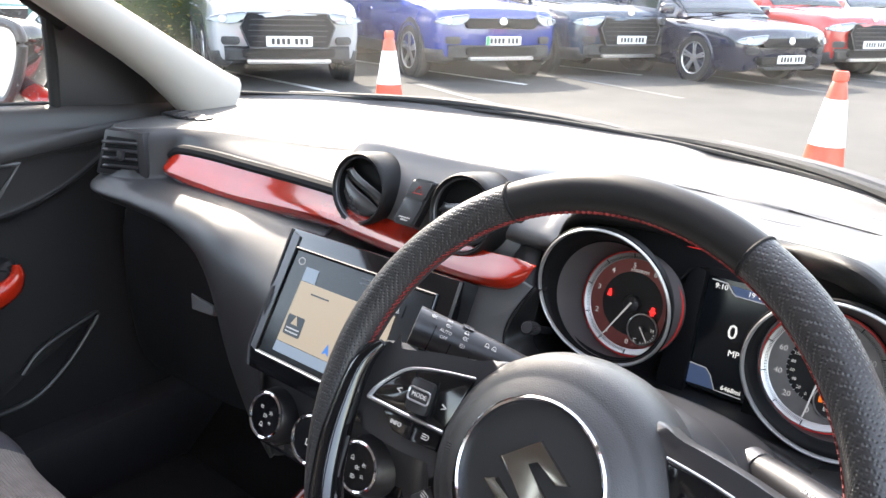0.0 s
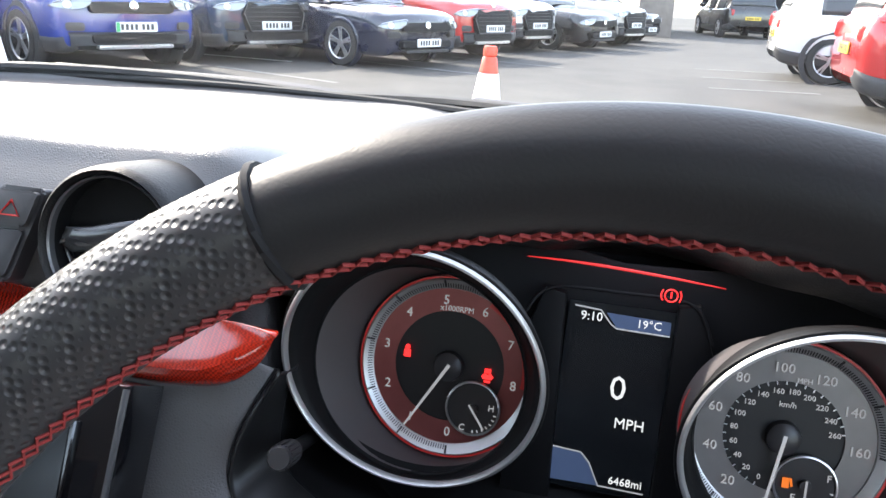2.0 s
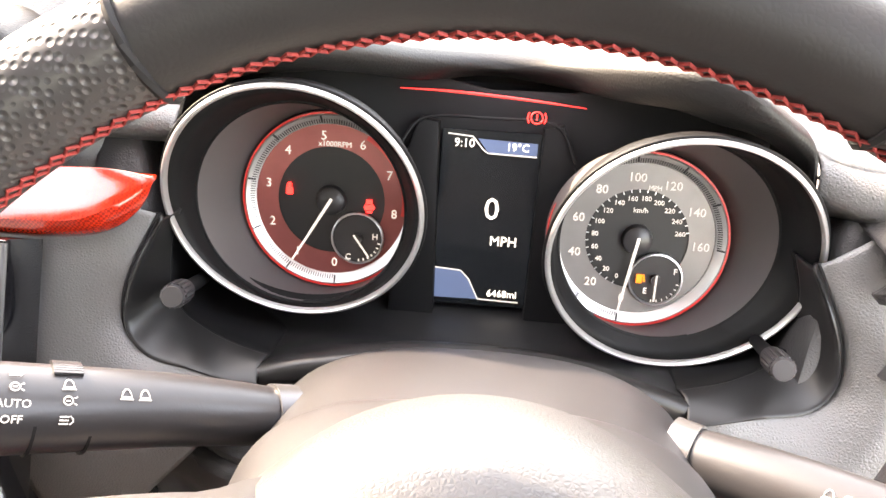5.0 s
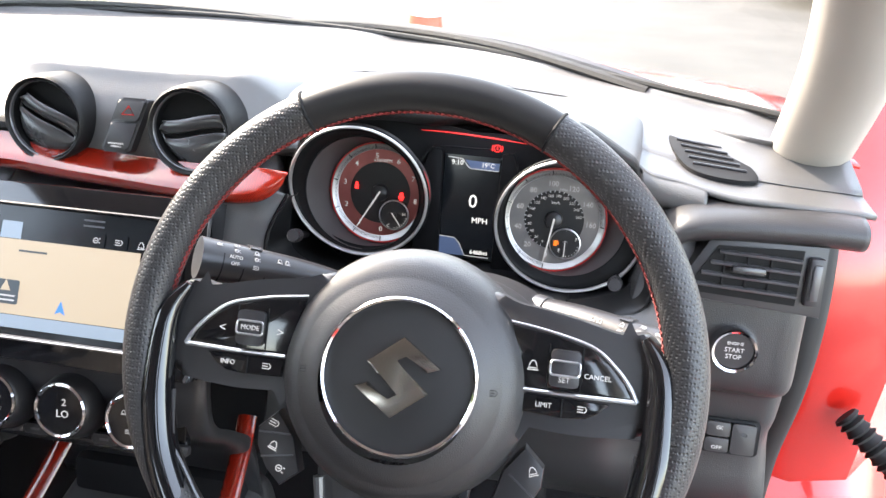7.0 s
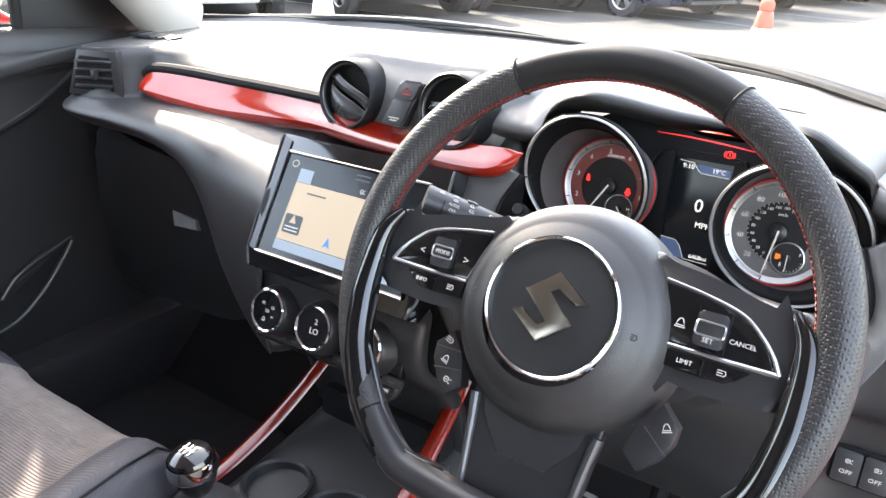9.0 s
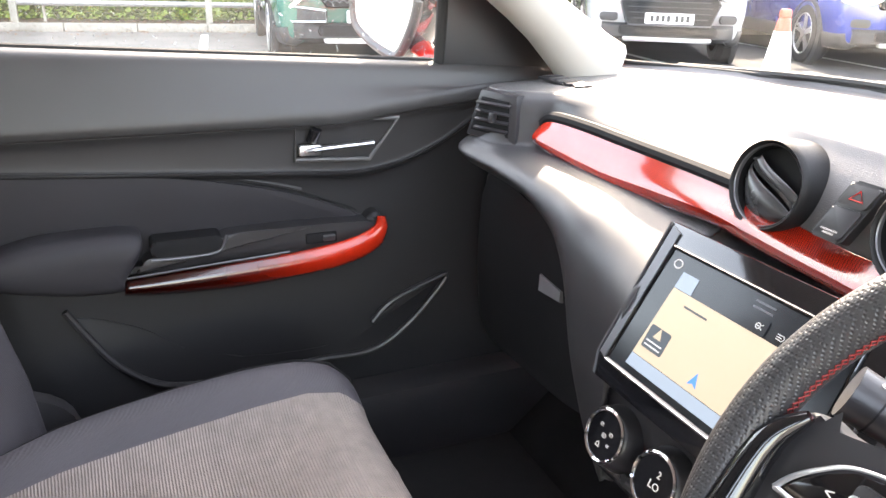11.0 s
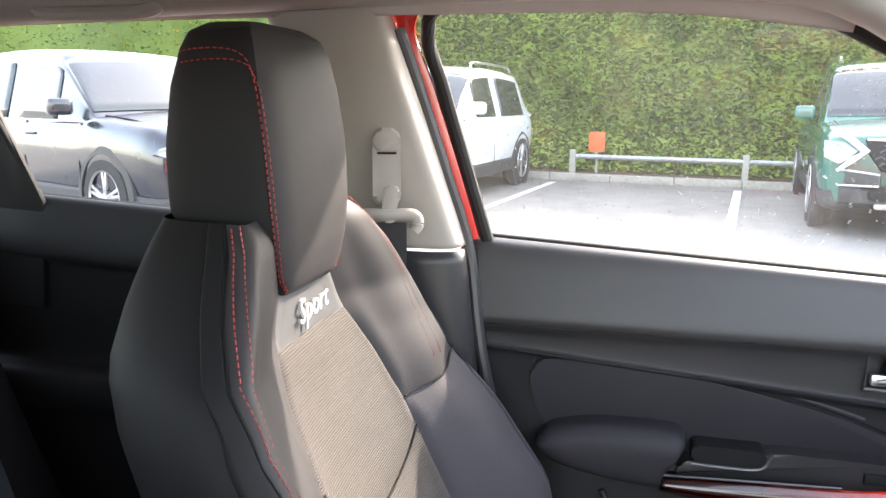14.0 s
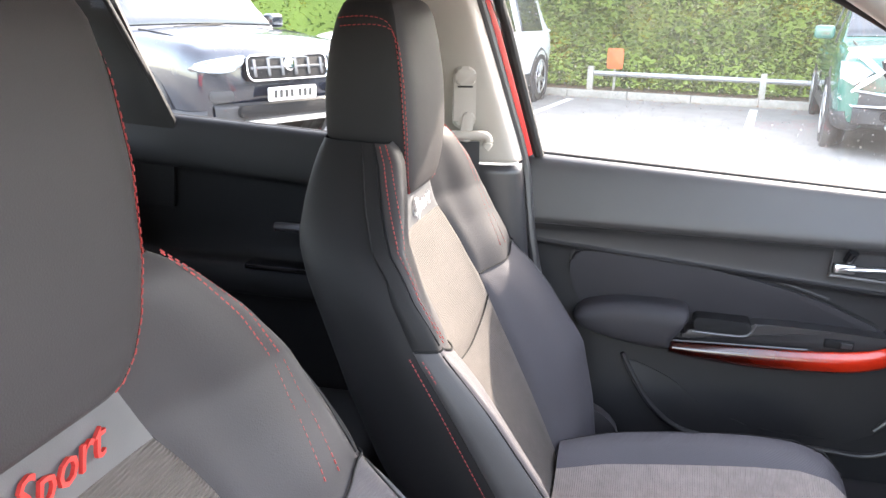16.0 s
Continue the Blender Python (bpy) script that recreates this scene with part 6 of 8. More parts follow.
for i in range(1, 6):
    f = i / 6
    p, q = [Vector((RDQ[i0][0] + (RDQ[i1][0] - RDQ[i0][0]) * f, RDQ[i0][1] + (RDQ[i1][1] - RDQ[i0][1]) * f, 0.0018)) for i0, i1 in ((0, 3), (1, 2))]
    wp("demister_slat", tube_bm([RD @ p.lerp(q, 0.08), RD @ p.lerp(q, 0.92)], 0.0013, 6), PLASTIC, dash)
SBm = frame_of((0.581, -0.080, 0.7553), (0, -0.98, 0.16))
sb = wp("start_button", lathe_bm([(0.0205, -0.01), (0.0205, 0.003), (0.0188, 0.0065), (0.0168, 0.0055), (0.0164, 0.002)], 48, SBm), CHROME, dash, "round chrome-ringed engine start button")
own(part("cap", lathe_bm([(0.0165, 0.001), (0.0160, 0.0035), (0.0001, 0.0030)], 40, SBm), PLASTIC, None, "black button cap"), sb)
for i, wd in enumerate(("ENGINE", "START", "STOP")):
    own(text("lettering", wd, (0.0038, 0.0056, 0.0056)[i], SBm @ at2(0, 0.0068 - 0.0062 * i, 0.0036), WHITE_MARK, None), sb)
SWm = frame_of((0.566, -0.056, 0.647), (0, -0.95, 0.30)) @ Matrix.Diagonal((1, 0.86, 1, 1))
sbk = wp("switch_panel", plate_bm(rounded(0.122, 0.040, 0.004), 0.006, SWm, 0.002), MATTE, dash, "row of black switches")
for i in range(5):
    k = own(part("switch", plate_bm(rounded(0.0215, 0.034 if i != 3 else 0.016, 0.002), 0.006, SWm @ at2(-0.047 + 0.0232 * i, 0.0 if i != 3 else 0.009, 0.005), 0.0015), PLASTIC), sbk)
    own(part("symbol", icon_bm(SWm @ at2(-0.047 + 0.0232 * i, 0.006 if i != 3 else 0.011, 0.0114), 0.006, i), WHITE_MARK if i < 4 else PLASTIC), sbk)
    if i in (0, 1):
        own(text("lettering", "OFF", 0.006, SWm @ at2(-0.047 + 0.0232 * i, -0.006, 0.0113), WHITE_MARK, None), sbk)
own(part("switch", plate_bm(rounded(0.0215, 0.016, 0.002), 0.006, SWm @ at2(-0.047 + 0.0232 * 3, -0.009, 0.005), 0.0015), PLASTIC), sbk)
own(text("lettering", "OFF", 0.0055, SWm @ at2(-0.047 + 0.0232 * 3, -0.012, 0.0113), WHITE_MARK, None), sbk)
wp("card_pocket", plate_bm(rounded(0.085, 0.018, 0.004), 0.005, frame_of((0.575, -0.044, 0.585), (0, -0.97, 0.2)), 0.002), MATTE, dash, "black slot")

# ---- steering wheel ----
sw_ = thing("steering_wheel", "flat-bottomed black leather steering wheel with red stitching", "steering wheel", (0.337, -0.26, 0.83))
ST = radians(27.4)
WM = frame_of((0.3366, -0.2931, 0.8442), (0, -math.cos(ST), math.sin(ST)))
WUP = tuple(WM.col[2][:3])
RW, RT = 0.1689, 0.0128


def rim(deg):
    """Centre line of the rim, degrees clockwise from the top; the foot is flattened."""
    a = radians(deg)
    x, y = RW * math.sin(a), RW * math.cos(a)
    if y < -0.146:
        y = -0.146 - (abs(y) - 0.146) * 0.25
    return Vector((x, y, 0.0))


def rim_bm(a0, a1, r=RT, n=40):
    return tube_bm([WM @ rim(a0 + (a1 - a0) * i / n) for i in range(n + 1)], r, 20, up=WUP, ry=r * 1.08)


wp("rim_top", rim_bm(-27, 27), LEATHER, sw_, "smooth black leather rim top")
for s in (-1, 1):
    wp("rim_side", rim_bm(s * 27.4, s * 134, RT * 1.02, 60), PERF, sw_, "dimpled black leather grip")
    wp("seam", tube_bm([WM @ (rim(s * 27.2) + (rim(s * 27.2).normalized() * math.cos(t) + Vector((0, 0, 1)) * math.sin(t) * 1.08) * (RT * 1.015)) for t in [2 * math.pi * k / 20 for k in range(20)]], 0.0012, 6, closed=True), MATTE, sw_)
wp("rim_foot", rim_bm(134.5, 225.5, RT * 0.98), PLASTIC, sw_, "satin black lower rim")


# red cross stitching on the inner side
def lace(i, n, flip):
    """Point of the lacing round the rim's inner side: to and fro over the seam."""
    c = rim(-80 + 160 * i / n)
    a = 0.10 + 0.13 * flip * (1 if i % 2 else -1)
    return WM @ (c - c.normalized() * (RT * 1.05 * math.cos(a)) + Vector((0, 0, RT * 1.12 * math.sin(a))))


for flip in (-1, 1):
    wp("stitching", tube_bm([lace(i, 112, flip) for i in range(113)], 0.00046, 6), LACING, sw_, "red crossed lacing")
# domed hub pad with a crease, its smooth round face and the chrome ring
HB = WM @ at2(0.001, -0.009)
wp("airbag_pad", lathe_bm([(0.080, -0.052), (0.0815, -0.034), (0.0810, -0.020), (0.0775, -0.006), (0.0715, 0.004), (0.0655, 0.0095), (0.0635, 0.0100), (0.0618, 0.0116), (0.0550, 0.0170), (0.0500, 0.0198), (0.0468, 0.0206)], 72, HB), HUB, sw_, "round black airbag pad", angle=60)
RC = WM @ at2(0.003, -0.004)
wp("pad_face", lathe_bm([(0.0450, 0.0170), (0.0440, 0.0205), (0.030, 0.0222), (0.0001, 0.0230)], 56, RC), PAD_FACE, sw_, "smooth dark centre of the hub")
wp("hub_ring", lathe_bm([(0.0474, 0.0190), (0.0470, 0.0236), (0.0458, 0.0248), (0.0445, 0.0240), (0.0438, 0.0195)], 80, RC), CHROME, sw_, "bright chrome hub ring")
em = [(-0.0166, 0.0063), (0.0015, 0.0207), (0.0217, 0.0066), (0.0150, 0.0040), (0.0035, 0.0125), (-0.0030, 0.0085)]
em += [(-x, -y) for x, y in em]
wp("emblem", plate_bm([(x * 1.16, y * 1.16) for x, y in em], 0.0042, RC @ at2(0, 0, 0.0218), 0.0014), EMBLEM, sw_, "bronze-tinted chrome emblem shape")
wtext("lettering", "SRS AIRBAG", 0.0066, WM @ at2(0, -0.0575, 0.0136) @ Matrix.Rotation(radians(-22), 4, "X"), HUB, sw_)
for s in (-1, 1):
    wp("horn_mark", icon_bm(HB @ at2(s * 0.057, 0.002, 0.0162), 0.006, 1), HUB, sw_)
    # side spoke, wide and smooth on top
    sp = spline([(s * 0.045, 0.046, 0), (s * 0.070, 0.0455, 0), (s * 0.100, 0.041, 0), (s * 0.130, 0.0345, 0), (s * 0.148, 0.036, 0), (s * 0.158, 0.020, 0), (s * 0.155, -0.005, 0), (s * 0.151, -0.022, 0), (s * 0.135, -0.0265, 0), (s * 0.105, -0.0285, 0), (s * 0.075, -0.0270, 0), (s * 0.045, -0.027, 0)], 60, closed=True)
    wp("spoke", plate_bm([(p.x, p.y) for p in sp][::s], 0.024, WM @ at2(0, 0, -0.028), 0.009, 4), PLASTIC, sw_, "black spoke", angle=60)
    # switch pack inside a silver arrowhead line
    pk2 = [(s * x, y) for x, y in ((0.0650, 0.0330), (0.0900, 0.0295), (0.1130, 0.0235), (0.1250, 0.0150), (0.1335, 0.0060), (0.1385, -0.0022), (0.1080, -0.0025), (0.0745, -0.0028))][::s]
    spk = wp("switch_pack", plate_bm(pk2, 0.004, WM @ at2(0, 0, -0.0055), 0.001), PIANO, sw_, "gloss black switch pack")
    wp("switch_surround", tube_bm([WM @ p for p in spline([(s * 0.0640, 0.0350, -0.0015), (s * 0.0900, 0.0312, -0.0012), (s * 0.1140, 0.0250, -0.0010), (s * 0.1275, 0.0150, -0.0010), (s * 0.1365, 0.0050, -0.0010), (s * 0.1415, -0.0040, -0.0012)], 30)], lambda f: 0.0007 + 0.0010 * f, 8), SILVER, sw_, "satin silver switch surround")
    wp("switch_line", tube_bm([WM @ Vector(p) for p in ((s * 0.1415, -0.0040, -0.0012), (s * 0.1100, -0.0046, -0.0014), (s * 0.0750, -0.0046, -0.0016))], lambda f: 0.0016 - 0.0005 * f, 8), SILVER, sw_, "satin silver line under the switches")
    for x in (0.0885, 0.1085):
        own(part("gap", box_bm((0.0008, 0.026, 0.0006), WM @ at2(s * x, 0.0110, -0.0013), 0), MATTE), spk)
    own(part("rocker", plate_bm(rounded(0.018, 0.022, 0.003), 0.004, WM @ at2(s * 0.0985, 0.0108, -0.0015), 0.001), PLASTIC), spk)
    own(part("rocker_frame", tube_bm([WM @ Vector((s * 0.0985 + x, 0.0110 + y, 0.0030)) for x, y in rounded(0.0175, 0.0085, 0.002, 3)], 0.0007, 6, closed=True), SILVER), spk)
    own(text("lettering", "MODE" if s < 0 else "SET", 0.0044, WM @ at2(s * 0.0985, 0.0110 if s < 0 else 0.0040, 0.0026), WHITE_MARK, None), spk)
    if s < 0:
        own(text("lettering", "<", 0.008, WM @ at2(-0.1182, 0.0086, -0.0012), WHITE_MARK, None), spk)
        own(text("lettering", ">", 0.008, WM @ at2(-0.0797, 0.0095, -0.0012), WHITE_MARK, None), spk)
    else:
        own(text("lettering", "CANCEL", 0.0042, WM @ at2(0.1180, 0.0075, -0.0012), WHITE_MARK, None), spk)
        own(part("symbol", icon_bm(WM @ at2(0.0795, 0.0108, -0.0010), 0.0065, 2), WHITE_MARK), spk)
    low = [(s * x, y) for x, y in ((0.1265, -0.0075), (0.1200, -0.0140), (0.1130, -0.0180), (0.1000, -0.0188), (0.0760, -0.0180), (0.0755, -0.0070))][::-s]
    lp = wp("lower_switch", plate_bm(low, 0.004, WM @ at2(0, 0, -0.0055), 0.0012), PIANO, sw_)
    own(part("gap", box_bm((0.0008, 0.0105, 0.0006), WM @ at2(s * 0.0990, -0.0128, -0.0012), 0), MATTE), lp)
    own(text("lettering", "INFO" if s < 0 else "LIMIT", 0.0042, WM @ at2(-0.1122 if s < 0 else 0.0880, -0.0125, -0.0012), WHITE_MARK, None), lp)
    own(part("symbol", icon_bm(WM @ at2(-0.0865 if s < 0 else 0.1105, -0.0122, -0.0010), 0.0055, 1), WHITE_MARK), lp)
    # gloss arc inside the lower rim
    arc = [WM @ p for p in spline([(s * 0.142, 0.034, 0.002), (s * 0.1530, 0.015, 0.003), (s * 0.1560, -0.015, 0.003), (s * 0.1545, -0.045, 0.003), (s * 0.1460, -0.080, 0.003), (s * 0.1240, -0.118, 0.002), (s * 0.0900, -0.143, 0.0), (s * 0.0500, -0.146, -0.006)], 40)]
    wp("lower_arc", tube_bm(arc, lambda f: float(np.interp(f, (0, 0.15, 0.4, 0.8, 1), (0.003, 0.008, 0.0115, 0.0125, 0.011))), 16, up=WUP), PIANO, sw_, "gloss black lower spoke trim")
    wp("arc_line", tube_bm([WM @ p for p in spline([(s * 0.1445, -0.034, 0.002), (s * 0.1400, -0.066, 0.004), (s * 0.1320, -0.080, 0.004), (s * 0.1060, -0.117, 0.002), (s * 0.0770, -0.1350, 0.0)], 24)], 0.0014, 6), SATIN, sw_)
    # phone keys and lane key on the column side of the hub
    pad = [(0.0803, -0.0420), (0.0930, -0.0540), (0.0925, -0.0660), (0.0850, -0.0800), (0.0745, -0.0900), (0.0620, -0.0800), (0.0680, -0.0580)]
    kp = wp("thumb_pad", plate_bm([(s * x, y) for x, y in pad][::-s], 0.012, WM @ at2(0, 0, -0.028), 0.003), PLASTIC, sw_, "black thumb switches")
    for a, b in ((((0.070, -0.0560), (0.0915, -0.0565)), ((0.067, -0.0690), (0.0885, -0.0725))) if s < 0 else (((0.0720, -0.0600), (0.0900, -0.0740)),)):
        own(part("key_line", tube_bm([WM @ Vector((s * a[0], a[1], -0.0158)), WM @ Vector((s * b[0], b[1], -0.0158))], 0.0006, 6), SATIN), kp)
    for x, y, k in (((0.0820, -0.0500, 1), (0.0805, -0.0640, 2), (0.0755, -0.0785, 0)) if s < 0 else ((0.0860, -0.0560, 2),)):
        own(part("symbol", icon_bm(WM @ at2(s * x, y, -0.0156, 20 * s), 0.0062, k), WHITE_MARK), kp)
# lower spoke: grey frame with a sunken black face
wp("v_plate", plate_bm([(-0.050, -0.066), (0.050, -0.066), (0.047, -0.090), (0.041, -0.146), (0.034, -0.156), (-0.034, -0.156), (-0.041, -0.146), (-0.047, -0.090)], 0.014, WM @ at2(0, 0, -0.026), 0.004, 3), SPOKE_GREY, sw_, "satin grey lower spoke")
wp("v_inset", plate_bm([(-0.0385, -0.078), (-0.0365, -0.090), (-0.018, -0.113), (0.018, -0.113), (0.0365, -0.090), (0.0385, -0.078)][::-1], 0.004, WM @ at2(0, 0, -0.0140), 0.0015), PLASTIC, sw_, "black inset of the lower spoke")
for s in (-1, 1):
    wp("v_edge", tube_bm([WM @ Vector(p) for p in ((s * 0.0470, -0.078, -0.0115), (s * 0.0445, -0.095, -0.0115), (s * 0.0390, -0.145, -0.0120))], lambda f: 0.0040 - 0.0012 * f, 10, up=WUP), SATIN, sw_, "satin edge of the lower spoke")
# column shroud behind the wheel, with a raised collar
AX = Vector((0, 0.888, -0.460))
def shroud(rows_):
    return [[Vector((0.3366, -0.2931, 0.8442)) + AX * d + Vector((rx * math.copysign(abs(math.cos(t)) ** 0.75, math.cos(t)), 0, rz_ * math.copysign(abs(math.sin(t)) ** 0.8, math.sin(t)))) for t in [2 * math.pi * i / 20 for i in range(21)]] for d, rx, rz_ in rows_]
wsheet("column_shroud", shroud(((0.070, 0.070, 0.050), (0.100, 0.080, 0.058), (0.150, 0.088, 0.066), (0.185, 0.094, 0.069), (0.215, 0.097, 0.068), (0.26, 0.095, 0.060))), PLASTIC, dash, "black steering column shroud", nu=24, nv=60)
wsheet("shroud_collar", shroud(((0.060, 0.066, 0.050), (0.064, 0.074, 0.0575), (0.095, 0.083, 0.0635), (0.118, 0.086, 0.0665), (0.122, 0.083, 0.0620))), PLASTIC, dash, "raised collar of the column shroud", nu=20, nv=60)
# stalks
for s in (-1, 1):
    root = Vector((0.3366 + s * 0.078, -0.152, 0.812))
    tip = Vector((0.3366 + s * 0.172, -0.213, 0.858 if s < 0 else 0.824))
    stk = thing("indicator_stalk" if s < 0 else "wiper_stalk", "black plastic stalk with white switch symbols", "stalk", tuple(root))
    rad = lambda f: 0.0108 + 0.0052 * f
    wp("arm", tube_bm(spline([root, root + (tip - root) * 0.4 + Vector((0, 0, 0.002)), tip], 20), rad, 22), PLASTIC, stk, "tapered black arm")
    wp("root_ring", tube_bm([root - (tip - root).normalized() * 0.004, root + (tip - root).normalized() * 0.006], 0.0128, 22), SATIN, stk, "pale ring at the root")
    for f_ in (0.60, 0.74, 0.87):
        p = root + (tip - root) * f_
        wp("collar", tube_bm([p, p + (tip - root).normalized() * 0.0010], rad(f_) + 0.0003, 22), MATTE, stk)
    dn = (tip - root).normalized()
    # upright and facing directions across the arm
    up_n = (Vector((0, 0, 1)) - dn * dn.z).normalized()
    out_n = dn.cross(up_n) if dn.cross(up_n).y < 0 else -dn.cross(up_n)

    def on_stalk(f, ang):
        """Frame on the stalk's skin at the share f of its length, ang degrees above level."""
        n_ = out_n * math.cos(radians(ang)) + up_n * math.sin(radians(ang))
        c_ = root + (tip - root) * f + Vector((0, 0, 0.002 * math.sin(math.pi * f)))
        x_ = dn * s
        y_ = n_.cross(x_)
        return Matrix.Translation(c_ + n_ * (rad(f) + 0.0006)) @ Matrix((x_, y_, n_)).transposed().to_4x4()

    tagged(own(part("knurling", join_bm(*[box_bm((0.009, 0.0011, 0.0011), on_stalk(0.67, a_), 0) for a_ in [84 + 5 * k for k in range(9)]]), PLASTIC), stk), kind="stuff")
    for f_, ang, kind in ((0.91, 72, 0), (0.80, 80, 1), (0.80, 60, 0), (0.67, 66, 2), (0.67, 44, 0), (0.67, 20, 1), (0.52, 56, 2), (0.47, 56, 2)):
        wp("symbol", icon_bm(on_stalk(f_, ang), 0.0042, kind), WHITE_MARK, stk)
    for f_, ang, wd in (((0.80, 40, "AUTO"), (0.80, 22, "OFF")) if s < 0 else ((0.80, 58, "OFF"), (0.80, 40, "INT"), (0.80, 22, "LO"))):
        wtext("lettering", wd, 0.0036, on_stalk(f_, ang), WHITE_MARK, stk)

# ---- front seats ----
S_H = [0.44, 0.55, 0.65, 0.75, 0.82, 0.88, 0.93, 0.98, 1.02, 1.045]
S_Y = [-0.735, -0.795, -0.848, -0.888, -0.917, -0.942, -0.960, -0.964, -0.968, -0.975]
S_W = [0.235, 0.250, 0.262, 0.265, 0.260, 0.252, 0.232, 0.188, 0.146, 0.121]
S_B = [0.050, 0.094, 0.122, 0.092, 0.060, 0.048, 0.042, 0.032, 0.020, 0.010]
S_D = [0.100, 0.105, 0.105, 0.107, 0.105, 0.106, 0.108, 0.108, 0.104, 0.092]
LOOP = [(0, 0, 0), (0.35, 0.06, 0), (0.52, 0.28, 0), (0.70, 0.74, 0), (0.86, 0.95, 0), (0.96, 0.97, 0), (1.0, 0.35, -0.06), (0.97, 0, -0.35), (0.91, 0, -0.72), (0.80, 0, -0.95), (0.5, 0, -1.05), (0, 0, -1.08)]
# headrest: height, half width, front, back
HR = [(0.966, 0.062, -0.955, -0.985), (0.972, 0.069, -0.950, -1.010), (0.985, 0.081, -0.946, -1.040), (1.010, 0.090, -0.942, -1.062), (1.05, 0.097, -0.940, -1.075), (1.11, 0.100, -0.943, -1.074), (1.165, 0.097, -0.951, -1.066), (1.200, 0.091, -0.959, -1.056), (1.217, 0.083, -0.967, -1.048), (1.226, 0.062, -0.980, -1.036), (1.2295, 0.025, -1.000, -1.018)]
HLOOP = [(0, 0), (0.45, 0.0), (0.75, 0.015), (0.91, 0.07), (0.985, 0.18), (1.0, 0.42), (0.97, 0.74), (0.82, 0.94), (0.4, 1.0), (0, 1.0)]


def head_pt(u, h, s):
    k = u * (len(HLOOP) - 1)
    c = spline([(-x, y, 0) for x, y in HLOOP[2:0:-1]] + [(x, y, 0) for x, y in HLOOP], 401)
    kk = max(0.0, min(399.99, (k + 2) / (len(HLOOP) + 1) * 400))
    g = c[int(kk)].lerp(c[int(kk) + 1], kk - int(kk))
    it = lambda i: float(np.interp(h, [q[0] for q in HR], [q[i] for q in HR]))
    w, f, b_ = it(1), it(2), it(3)
    return Vector((s * g.x * w, f + (b_ - f) * g.y, h))


def head_bm(front):
    """Loft of the headrest, rounded over its top and foot: its front panel, or the sides and back with the caps."""
    zs = [q.x for q in spline([(q[0], 0, 0) for q in HR], 44)]
    if front:
        return sheet_bm([[head_pt(0.365 * i / 12, z, -1) for i in range(12, 0, -1)] + [head_pt(0.365 * i / 12, z, 1) for i in range(13)] for z in zs])[0]
    bm = sheet_bm([[head_pt(0.365 + 0.635 * i / 18, z, 1) for i in range(19)] + [head_pt(1 - 0.635 * i / 18, z, -1) for i in range(1, 19)] for z in zs])[0]
    for z in (zs[0], zs[-1]):
        bm.faces.new([bm.verts.new(head_pt(i / 26, z, 1)) for i in range(27)] + [bm.verts.new(head_pt(1 - i / 26, z, -1)) for i in range(1, 26)])
    return bm


def seat_pt(u, h, s):
    """Point of the backrest's skin: u from the middle of the front (0) round the side to the middle of the back (1)."""
    k = u * (len(LOOP) - 1)
    j = min(int(k), len(LOOP) - 2)
    f = k - j
    g = lambda i: Vector(LOOP[max(0, min(len(LOOP) - 1, i))])
    a, b, c, d = g(j - 1), g(j), g(j + 1), g(j + 2)
    if j == 0:
        a = Vector((-b.x - c.x, c.y, 0))
    p = 0.5 * (2 * b + (c - a) * f + (2 * a - 5 * b + 4 * c - d) * f * f + (3 * b - a - 3 * c + d) * f ** 3)
    it = lambda t: float(np.interp(h, S_H, t))
    return Vector((s * p.x * it(S_W), it(S_Y) + p.y * it(S_B) + p.z * it(S_D), h))


def patch(u0, u1, h0, h1, s, nu=16, nv=24, puff=0.004):
    """Quilted patch of the skin; u0, u1 may depend on the height and h0, h1 on u. Its edges sink into the seam."""
    val = lambda q, x: q(x) if callable(q) else q
    open0, open1 = not callable(u0) and u0 <= 0, not callable(u1) and u1 >= 1
    rows = []
    for j in range(nv + 1):
        v = j / nv
        row = []
        for i in range(nu + 1):
            t = i / nu
            h = 0.8
            for _ in range(4):
                u = val(u0, h) + (val(u1, h) - val(u0, h)) * t
                h = val(h0, u) + (val(h1, u) - val(h0, u)) * v
            p = seat_pt(u, h, s)
            q = seat_pt(min(1, u + 0.01), h, s) - seat_pt(max(0, u - 0.01), h, s)
            w = seat_pt(u, h + 0.006, s) - seat_pt(u, h - 0.006, s)
            n = (w.cross(q) * s).normalized() if q.length > 1e-6 and w.length > 1e-6 else Vector((0, 1, 0))
            edge = min(1, 7 * min(1 if open0 else t, 1 if open1 else 1 - t, v, 1 - v))
            row.append(p + n * (puff * (1 - (1 - edge) ** 2) - 0.001))
        rows.append(row)
    bm, _ = sheet_bm(rows)
    return bm


def seam_path(u, h0, h1, s, n=60, out=0.004):
    pts = []
    for i in range(n + 1):
        h = h0 + (h1 - h0) * i / n
        uu = u(h) if callable(u) else u
        p = seat_pt(uu, h, s)
        q = seat_pt(min(1, uu + 0.01), h, s) - seat_pt(max(0, uu - 0.01), h, s)
        w = seat_pt(uu, h + 0.006, s) - seat_pt(uu, h - 0.006, s)
        nn = (w.cross(q) * s).normalized()
        pts.append(p + nn * out)
    return pts


U_STRIP, U_SIDE = 0.435, 0.515      # edge seam of the bolster, start of its flank


def u_ridge(h):
    """Ridge seam of the wing: runs back towards the headrest."""
    return float(np.interp(h, (0.826, 0.90, 0.97, 1.045), (0.415, 0.455, 0.515, 0.570)))


def u_side(h):
    return max(U_SIDE, u_ridge(h) + 0.055) if h > 0.826 else U_SIDE


